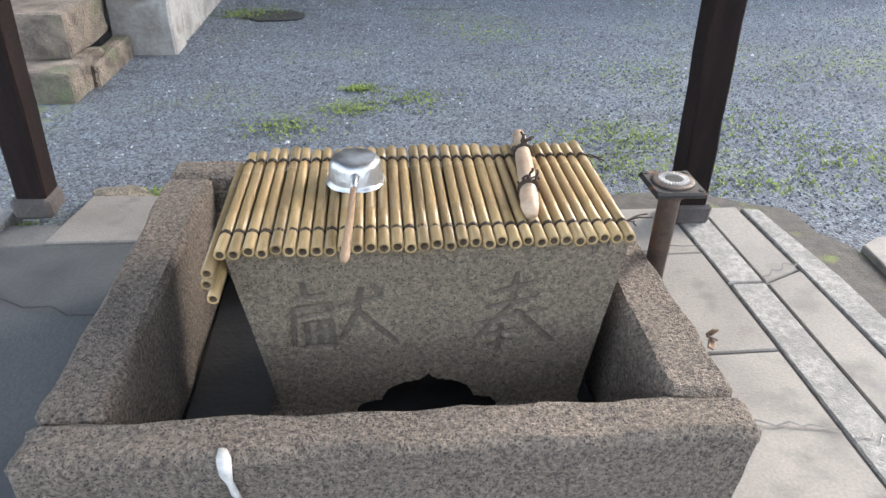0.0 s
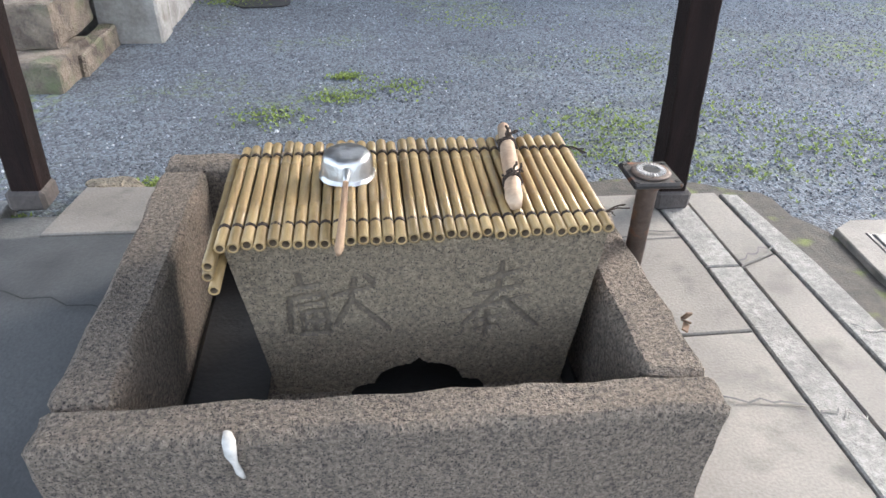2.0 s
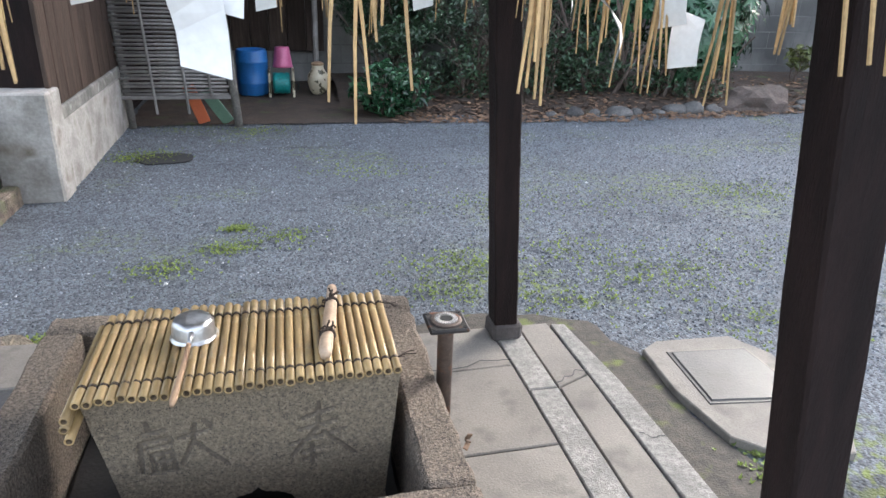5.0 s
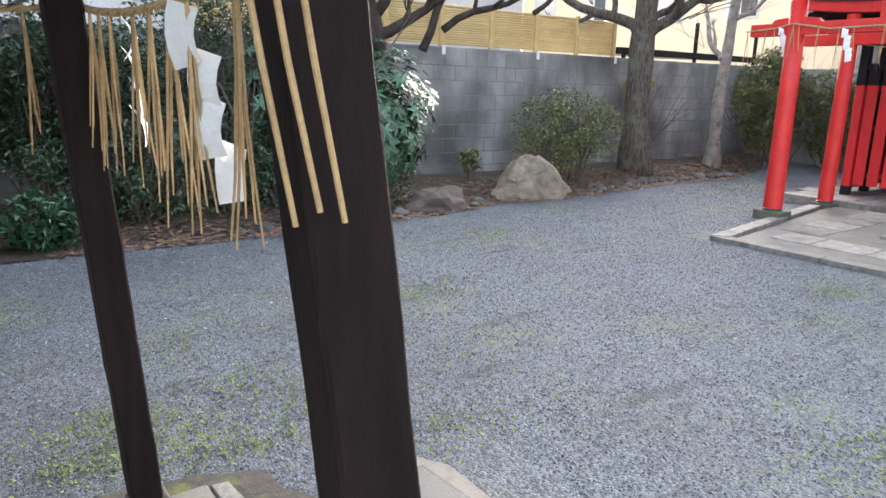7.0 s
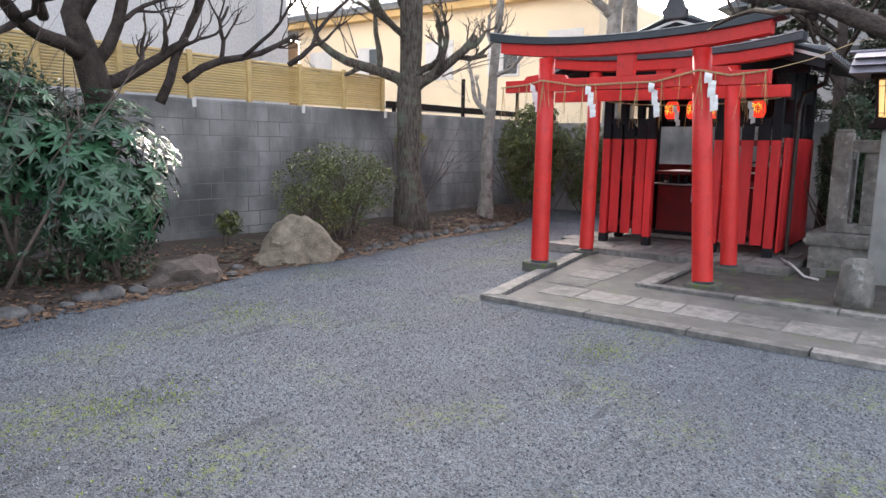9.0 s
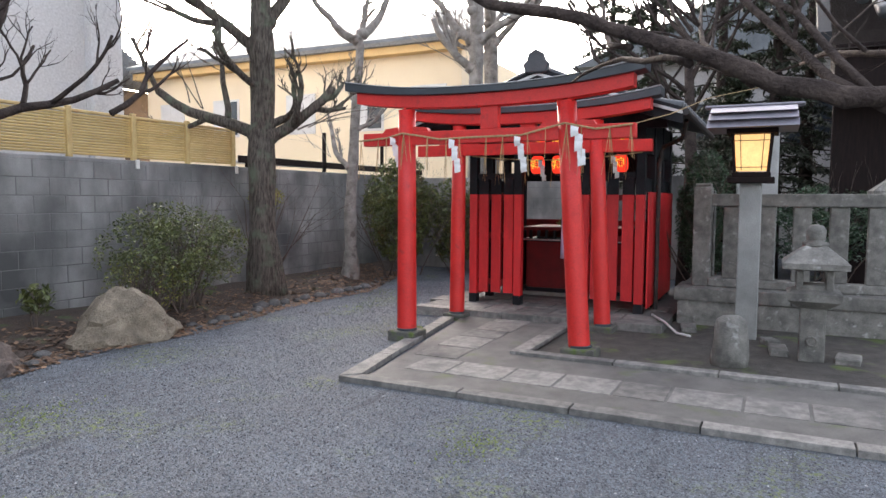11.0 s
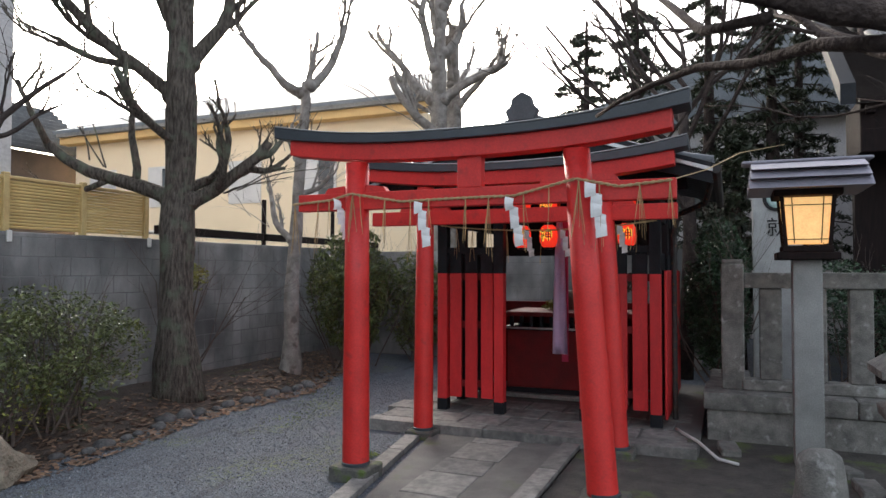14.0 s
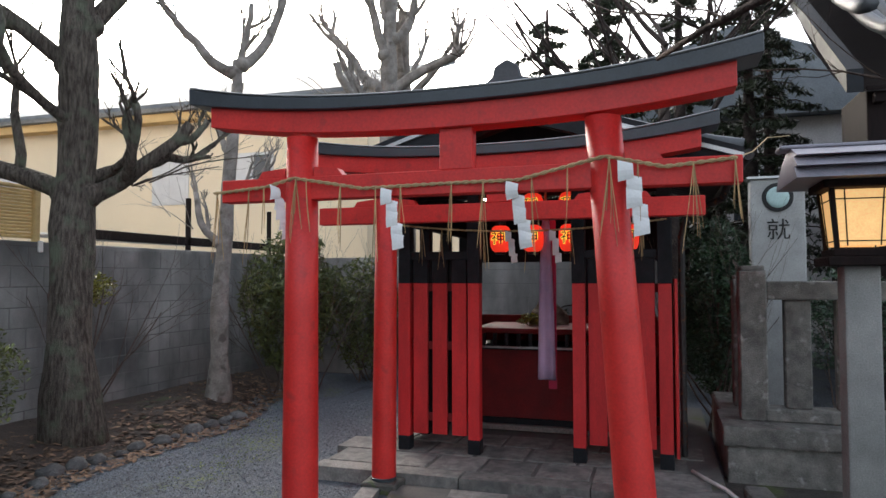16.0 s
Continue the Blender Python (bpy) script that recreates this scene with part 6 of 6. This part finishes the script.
for p, d, ln, rd in (((6.2, -0.6, 1.75), (0.9, 0.7, 0.55), 2.6, 0.055), ((6.05, 0.3, 1.9), (1, 0.75, 0.6), 2.4, 0.045), ((5.96, 1.2, 2.17), (1, 0.5, 0.6), 2.0, 0.035), ((6.0, 2.3, 2.62), (0.8, 0.5, 0.3), 1.6, 0.03), ((6.05, 0.3, 1.9), (1, 0.75, 0.62), 2.8, 0.036), ((6.0, 0.9, 2.05), (1, 0.65, 0.60), 2.6, 0.03), ((5.95, 1.5, 2.28), (1, 0.6, 0.55), 2.4, 0.026), ((6.15, -0.4, 1.78), (1, 0.6, 0.62), 2.8, 0.036), ((6.3, -1.2, 1.6), (1, 0.7, 0.75), 3.0, 0.06), ((6.0, 0.9, 2.05), (1, 0.2, 0.5), 1.8, 0.03), ((6.1, 2.9, 3.1), (0.5, 0.8, 0.3), 1.5, 0.025), ((6.5, -2.0, 1.3), (1, 0.6, 0.95), 3.2, 0.065)):
    bm = bmesh.new()
    grow(bm, p, d, ln, rd * 0.75, 4, r, 0.22, 0.03, 4, 0.75, 0.0, 0.36)
    part("bough", bm, BARK_DARK, ov, smooth=True)

# fine bare twigs against the sky
fb = thing("bare_tree", "bare fine-twigged tree behind the stone fence", "tree")
r = random.Random(44)
part("trunk", tube([(14.3, 2.2, 0), (14.2, 2.1, 2), (14.2, 2.2, 4)], [0.12, 0.10, 0.07], 10), BARK_DARK, fb, smooth=True)
for k in range(12):
    bm = bmesh.new()
    grow(bm, (14.2, 2.15, 2.4 + 0.2 * k), (r.uniform(-1, 0.6), r.uniform(-0.6, 1.2), 0.6), 2.8, 0.04, 4, r, 0.18, 0.04, 3, 0.7, 0.0, 0.4)
    part("bough", bm, BARK_DARK, fb)


# conifers
def conifer(base, h, w, seed, label):
    t = thing("conifer", label, "tree")
    r = random.Random(seed)
    part("trunk", tube([base, (base[0], base[1], h * 0.5), (base[0] + 0.1, base[1], h)], [0.16, 0.11, 0.03], 10), BARK_DARK, t, smooth=True)
    verts, faces = [], []
    for k in range(46):
        z = h * (0.18 + 0.8 * k / 46)
        ln = w * (1 - 0.75 * k / 46) * r.uniform(0.6, 1.15)
        az = k * 2.4 + r.uniform(-0.4, 0.4)
        d = Vector((math.cos(az), math.sin(az), -0.15))
        tip = Vector((base[0], base[1], z)) + d * ln + Vector((0, 0, -0.12 * ln))
        part("branch", tube([(base[0], base[1], z), Vector((base[0], base[1], z)) + d * ln * 0.5 + Vector((0, 0, 0.04)), tip], [0.022, 0.014, 0.004], 4), BARK_DARK, t)
        for j in range(170):
            u = r.uniform(0.12, 1)
            off = d.cross(Vector((0, 0, 1))) * r.uniform(-1, 1) * 0.30 * ln * (1.05 - u)
            p = Vector((base[0], base[1], z)).lerp(tip, u) + off + Vector((r.gauss(0, 0.035), r.gauss(0, 0.035), r.gauss(0, 0.03) - abs(off.length) * 0.25))
            e = Euler((r.uniform(-1, 1), r.uniform(-1, 1), r.uniform(0, 6.28)))
            i = len(verts)
            s = r.uniform(0.045, 0.11)
            for c in ((-s, 0, 0), (0, -s * 0.22, 0), (s, 0, 0), (0, s * 0.22, 0)):
                q = Vector(c)
                q.rotate(e)
                verts.append(tuple(p + q))
            faces += [(i, i + 1, i + 2), (i, i + 2, i + 3)]
    me = bpy.data.meshes.new("crown")
    me.from_pydata(verts, [], faces)
    me.materials.append(LEAF_NEEDLE)
    c = new("crown", me)
    c.parent = t


conifer((15.6, 3.0, 0), 6.2, 1.5, 3, "tall dark conifer behind the shrine")
conifer((17.2, 1.9, 0), 7.5, 1.7, 4, "tall dark conifer beside the main hall")
conifer((18.0, 4.3, 0), 6.8, 1.6, 5, "tall brownish conifer far behind the shrine")
conifer((15.2, 1.5, 0), 3.9, 1.0, 9, "dark conifer behind the evergreen bush")
conifer((18.6, 0.3, 0), 7.2, 1.7, 11, "dark conifer in front of the neighbouring house")
conifer((16.4, 0.9, 0), 6.5, 1.5, 6, "dark conifer between shrine and main hall")


# ---- shrubs ----
def shrub(name, centre, size, count, leaf, material, label, seed, stems=10, category="shrub", **kw):
    t = thing(name, label, category)
    r = random.Random(seed)
    zb = bed_z(centre[0], centre[1]) if centre[1] > 6 and centre[0] > 0.9 else 0.0
    for k in range(stems):
        p = (centre[0] + r.uniform(-0.35, 0.35) * size[0], centre[1] + r.uniform(-0.35, 0.35) * size[1], zb - 0.03)
        d = (r.uniform(-0.5, 0.5), r.uniform(-0.5, 0.5), 1)
        bm = bmesh.new()
        grow(bm, p, d, max(centre[2] + size[2] * 0.3 - zb, 0.2), 0.012, 2, r, 0.16, 0.05, 3, 0.6, 0.0, 0.5)
        part("stem", bm, TWIG, t)
    leaf_cloud("crown", centre, size, count, leaf, material, t, seed, **kw)
    return t


shrub("azalea_bush", (8.15, 7.30, 0.80), (1.05, 0.62, 0.62), 7500, 0.05, LEAF, "round sparse shrub with small olive-green leaves", 5, 16, hollow=0.2)
shrub("bare_bush", (7.6, 7.2, 0.45), (0.55, 0.4, 0.4), 500, 0.04, LEAF_YELLOW, "thin brownish bush with few leaves beside the rock", 6, 26)
shrub("yellow_bush", (10.75, 8.15, 1.45), (0.35, 0.25, 0.22), 1200, 0.05, LEAF_YELLOW, "yellow-green bush against the wall", 7, 6)
shrub("nandina_bush", (13.4, 7.15, 1.25), (0.85, 0.7, 1.0), 7000, 0.11, LEAF, "tall leafy evergreen bush beside the shrine", 8, 16, slim=0.28, droop=0.3)
shrub("nandina_bush", (14.6, 6.6, 1.0), (0.7, 0.6, 0.9), 3000, 0.11, LEAF, "leafy evergreen bush behind the shrine", 9, 10, slim=0.28)
shrub("evergreen_bush", (12.6, 1.72, 1.25), (0.65, 0.38, 0.95), 6500, 0.085, LEAF_DARK, "dark evergreen bush between shrine and fence", 10, 10, slim=0.3)
shrub("evergreen_bush", (13.4, 0.2, 1.1), (0.9, 0.9, 0.6), 3500, 0.07, LEAF_DARK, "dark clipped bushes behind the stone fence", 12, 10)
shrub("undergrowth", (2.7, 7.2, 0.55), (1.6, 0.65, 0.6), 7000, 0.06, LEAF_DARK, "tangled low evergreen undergrowth with bare twigs", 13, 80)
shrub("undergrowth", (1.6, 8.0, 1.35), (0.8, 0.4, 1.0), 7000, 0.07, LEAF_DARK, "dark evergreen hedge beside the lean-to", 19, 20)
shrub("undergrowth", (3.3, 7.8, 1.4), (1.9, 0.6, 1.1), 17000, 0.065, LEAF_DARK, "dark evergreen hedge along the wall", 14, 30)
shrub("laurel_bush", (1.35, 6.55, 0.24), (0.42, 0.3, 0.26), 800, 0.10, LEAF_BIG, "low glossy dark-leaved bush at the gravel edge", 15, 8, slim=0.45)
shrub("seedling", (6.55, 7.55, 0.42), (0.2, 0.2, 0.16), 130, 0.10, LEAF, "small leafy seedling by the wall", 16, 3)
shrub("undergrowth", (4.6, 7.0, 0.35), (0.7, 0.45, 0.4), 1500, 0.06, LEAF_DARK, "low undergrowth beneath the broad-leaved shrub", 18, 40)


def palmate(bm, m, size, r):
    """One big hand-shaped leaf with seven lobes."""
    c = bm.verts.new(m @ Vector((0, 0, 0)))
    ring = []
    for k in range(15):
        a = radians(-150 + 300 * k / 14)
        q = size * (1.0 if k % 2 else 0.42) * (1 - 0.2 * abs(k - 7) / 7)
        ring.append(bm.verts.new(m @ Vector((q * math.cos(a), q * math.sin(a), -0.25 * q * q / size + 0.06 * size * (k % 2)))))
    for a, b in zip(ring, ring[1:]):
        bm.faces.new((c, a, b))


def fatsia(centre, size, count, seed, label):
    t = thing("fatsia_shrub", label, "shrub")
    r = random.Random(seed)
    for k in range(7):
        bm = bmesh.new()
        grow(bm, (centre[0] + r.uniform(-0.3, 0.3), centre[1] + r.uniform(-0.2, 0.2), 0.02), (r.uniform(-0.4, 0.4), r.uniform(-0.5, 0.2), 1), centre[2] * 1.1, 0.022, 1, r, 0.15, 0.05, 3, 0.6)
        part("stem", bm, TWIG, t)
    bm = bmesh.new()
    for k in range(count):
        d = Vector((r.gauss(0, 1), r.gauss(0, 1) - 0.4, r.gauss(0, 1) + 0.2)).normalized()
        rad = r.uniform(0.55, 1.0)
        p = Vector(centre) + Vector((d.x * size[0], d.y * size[1], d.z * size[2])) * rad
        n = (d + Vector((0, -0.3, 0.7)) + Vector((r.uniform(-0.4, 0.4), r.uniform(-0.4, 0.4), 0))).normalized()
        m = Matrix.Translation(p) @ n.to_track_quat("Z", "X").to_matrix().to_4x4() @ Matrix.Rotation(r.uniform(0, 6.28), 4, "Z")
        palmate(bm, m, r.uniform(0.10, 0.19), r)
    part("leaves", bm, LEAF_BIG, t)


fatsia((4.75, 6.95, 1.05), (0.75, 0.5, 0.85), 420, 5, "broad-leaved glossy green shrub with hand-shaped leaves")
fatsia((3.9, 7.2, 1.4), (0.7, 0.4, 0.7), 200, 6, "broad-leaved shrub in the hedge")

# ---- rocks ----
bm = boulder((0.54, 0.36, 0.30), 2, 0.3, 4, 0.30)
for v in bm.verts:
    u = max(0.0, 1 - abs(v.co.x + 0.02) / 0.56)
    if v.co.z > 0:
        v.co.z = v.co.z * (0.75 + 1.1 * u ** 1.1)
    v.co += 0.03 * noise.noise_vector(v.co * 5) + 0.012 * noise.noise_vector(v.co * 17)
ob = link("pointed_rock", bm, ROCK, smooth=False)
ob.matrix_world = pose(6.95, 6.75, 0.06, 0, 0, -6)
tagged(ob, "large pointed tan rock at the gravel edge", "rock")
ob = link("dark_rock", boulder((0.42, 0.25, 0.20), 5, 0.3, 3, 0.4), mat("dark_rock", (0.13, 0.10, 0.085), (0.06, 0.048, 0.042), 6, 0.9, 0.9, 60, depth=0.012))
ob.matrix_world = pose(5.35, 6.62, 0.04)
tagged(ob, "flat dark brown rock in the border", "rock")
kinds = [boulder((0.13, 0.10, 0.09), 20 + k, 0.4, 2) for k in range(5)]
meshes = []
for b in kinds:
    me = bpy.data.meshes.new("border_rock")
    b.to_mesh(me)
    b.free()
    me.materials.append(ROCK_GREY)
    for f in me.polygons:
        f.use_smooth = True
    meshes.append(me)
x = 2.9
while x < 11.6:
    if not (4.95 < x < 5.75 or 6.2 < x < 7.75):
        o = new("border_rock", meshes[rng.randrange(5)])
        s = rng.uniform(0.5, 1.25) * (0.8 if x > 8 else 1.0)
        o.matrix_world = pose(x, bed_edge(x) + rng.uniform(-0.10, 0.08), 0.005, 0, 0, rng.uniform(0, 360)) @ Matrix.Diagonal((s, s, s * rng.uniform(0.7, 1.0), 1))
        tagged(o, "grey rounded border stone", "stone", "border stones")
    x += rng.uniform(0.15, 0.30)

# ---- weeds, litter, pebbles ----
def scatter(name, label, material, count, place, shape, seed):
    r = np.random.RandomState(seed)
    verts, faces = [], []
    k = 0
    tries = 0
    while k < count and tries < count * 5:
        tries += 1
        p = place(r)
        if p is None:
            continue
        k += 1
        shape(r, p, verts, faces)
    me = bpy.data.meshes.new(name)
    me.from_pydata(verts, [], faces)
    me.materials.append(material)
    return tagged(new(name, me), label, "ground cover", kind="stuff")


def flat_leaf(r, p, verts, faces):
    a, s = r.uniform(0, 6.28), r.uniform(0.018, 0.05)
    i = len(verts)
    ca, sa = math.cos(a) * s, math.sin(a) * s
    t = r.uniform(0, 0.02)
    verts.extend([(p[0] - ca, p[1] - sa, p[2] + 0.004), (p[0] + sa * 0.5, p[1] - ca * 0.5, p[2] + t), (p[0] + ca, p[1] + sa, p[2] + 0.006 + t), (p[0] - sa * 0.5, p[1] + ca * 0.5, p[2] + 0.012)])
    faces.extend([(i, i + 1, i + 2), (i, i + 2, i + 3)])


def in_bed(r):
    x = r.uniform(1.2, 14)
    e = bed_edge(x)
    y = e - 0.3 + abs(r.normal(0, 0.6))
    if y > 8.45:
        return None
    return (x, y, max(bed_z(x, max(y, e)), -0.004))


scatter("leaf_litter", "fallen red-brown dead leaves along the wall border", LITTER, 8000, in_bed, flat_leaf, 5)


def blade(r, p, verts, faces):
    for _ in range(5):
        a, h = r.uniform(0, 6.28), r.uniform(0.005, 0.016)
        i = len(verts)
        dx, dy = math.cos(a), math.sin(a)
        verts.extend([(p[0] - dy * 0.005, p[1] + dx * 0.005, p[2]), (p[0] + dy * 0.005, p[1] - dx * 0.005, p[2]), (p[0] + dx * h, p[1] + dy * h, p[2] + h * 0.7)])
        faces.append((i, i + 1, i + 2))


PATCH = ((0.31, 3.52, 0.2), (0.07, 3.67, 0.08), (0.05, 3.4, 0.12), (1.18, 3.05, 0.22), (1.18, 3.0, 0.3), (1.0, 2.75, 0.2), (1.5, 2.6, 0.25), (1.57, 3.9, 0.35), (2.3, 3.85, 0.5), (2.06, 2.85, 0.35), (1.77, 3.15, 0.3), (0.85, 4.68, 0.35), (-0.23, 3.18, 0.2), (-0.55, 2.58, 0.09), (-0.95, 2.35, 0.05), (-0.68, 5.15, 0.2), (-0.62, 5.25, 0.22), (2.3, 2.25, 0.3), (2.05, 2.7, 0.4), (3.3, 3.95, 0.4), (3.4, 3.92, 0.35), (5.8, 2.35, 0.25), (2.7, 2.9, 0.5), (3.6, 1.2, 0.3), (5.0, 5.2, 0.4), (9.9, 5.8, 0.4), (8.9, 2.6, 0.12), (9.7, 1.95, 0.12), (0.1, 5.95, 0.3), (8.9, 4.4, 0.1), (11.2, 6.2, 0.5), (1.75, 1.45, 0.15))


def in_patch(r):
    c = PATCH[r.randint(len(PATCH))]
    return (c[0] + r.normal(0, c[2] * 0.6), c[1] + r.normal(0, c[2] * 0.35), 0.0)


scatter("weeds", "small bright green weeds growing through the gravel", WEED, 4200, in_patch, blade, 6)


def pebble(r, p, verts, faces):
    s = r.uniform(0.003, 0.0085) * (1.6 if r.rand() < 0.03 else 1)
    i = len(verts)
    a = r.uniform(0, 6.28)
    ca, sa = math.cos(a) * s, math.sin(a) * s
    z = p[2]
    q = r.uniform(0.5, 0.9)
    verts.extend([(p[0] + ca, p[1] + sa, z), (p[0] - sa * q, p[1] + ca * q, z - 0.002), (p[0] - ca, p[1] - sa, z), (p[0] + sa * q, p[1] - ca * q, z), (p[0] + ca * 0.2, p[1] + sa * 0.3, z + s * 0.8), (p[0] - sa * 0.4, p[1] + ca * 0.3, z + s * 0.7)])
    faces.extend([(i, i + 1, i + 5), (i, i + 5, i + 4), (i + 1, i + 2, i + 5), (i + 2, i + 4, i + 5), (i + 2, i + 3, i + 4), (i + 3, i, i + 4)])


def in_yard(r):
    q = r.rand()
    if q < 0.22:
        x, y = r.uniform(6.6, 13.0), r.uniform(4.1, 7.0)
        if y > bed_edge(x) or y < 3.95 + 0.165 * (x - 6.65) or (x > 9.6 and y < 4.95):
            return None
        return (x, y, -0.007)
    else:
        x, y = r.uniform(-1.6, 6.7), r.uniform(-0.6, 6.45)
    if (x < 1.47 and y < 2.5) or y > 6.4 or (6.6 < x) or (x < -0.93 and y > 3.4) or (1.58 < x < 2.42 and 1.3 < y < 2.23):
        return None
    return (x, y, -0.007)


scatter("gravel_stones", "loose blue-grey gravel stones", PEBBLE, 130000, in_yard, pebble, 7)

PALE_PEBBLE = mat("pale_pebbles", (0.42, 0.43, 0.43), (0.28, 0.29, 0.30), 3, 0.85, 0, 60, vary=0.3, island=True)
scatter("pale_stones", "scattered pale stones among the gravel", PALE_PEBBLE, 2600, in_yard, pebble, 8)

# ---- bamboo fence on the wall ----
bf = thing("bamboo_fence", "yellow bamboo slat fence on top of the block wall", "fence")
slat = part("slat", tube([(-0.46, 0, 0), (0.46, 0, 0)], 0.016, 6), FENCE, bf)
slat.matrix_local = pose(10.0, WALL_Y + 0.07, WALL_TOP + 0.10)
NS = 15
for i in range(-7, 1):
    for j in range(NS):
        if i == 0 and j == 0:
            continue
        again(slat, pose(10.0 + 0.93 * i, WALL_Y + 0.07, WALL_TOP + 0.10 + 0.034 * j), bf)
fp = part("post", box((-0.035, -0.03, 0), (0.035, 0.03, 0.62), 0.008), FENCE_POST, bf)
fp.matrix_local = pose(10.46, WALL_Y + 0.05, WALL_TOP + 0.05)
for i in range(1, 9):
    again(fp, pose(10.46 - 0.93 * i, WALL_Y + 0.05, WALL_TOP + 0.05), bf)
part("cap_rail", box((2.5, WALL_Y + 0.04, WALL_TOP + 0.60), (10.5, WALL_Y + 0.10, WALL_TOP + 0.64), 0.008), FENCE_POST, bf)
br = part("bracket", box((-0.03, -0.02, -0.06), (0.03, 0.0, 0.06), 0.004), PANEWHITE, bf, "white fixing bracket")
br.matrix_local = pose(10.46, WALL_Y - 0.012, WALL_TOP + 0.0)
for i in range(1, 5):
    again(br, pose(10.46 - 1.86 * i, WALL_Y - 0.012, WALL_TOP + 0.0), bf)

# ---- blocks of the wall ----
blk = part("block", box((0.004, -0.012, 0.004), (0.391, 0.012, 0.207), 0.004), BLOCK, wall)
blk.matrix_local = pose(4.0, WALL_Y, 0.0)
BH = WALL_TOP / 9
for row in range(9):
    off = 0.2 if row % 2 else 0.0
    for i in range(33):
        if row == 0 and i == 0:
            continue
        again(blk, pose(4.0 + off + 0.395 * i, WALL_Y + rng.uniform(-0.001, 0.001), BH * row), wall)
bm = bmesh.new()
for row in range(9):
    off = 0.2 if row % 2 else 0.0
    for i in range(-26, 0):
        add_box(bm, (4.004 + off + 0.395 * i, WALL_Y - 0.012, BH * row + 0.004), (4.391 + off + 0.395 * i, WALL_Y + 0.012, BH * row + 0.205))
for row in range(9):
    off = 0.2 if row % 2 else 0.0
    for i in range(16):
        add_box(bm, (15.19, 2.0 + off + 0.395 * i, BH * row + 0.003), (15.21, 2.392 + off + 0.395 * i, BH * row + 0.208))
tagged(part("far_blocks", bm, BLOCK, wall), kind="stuff")
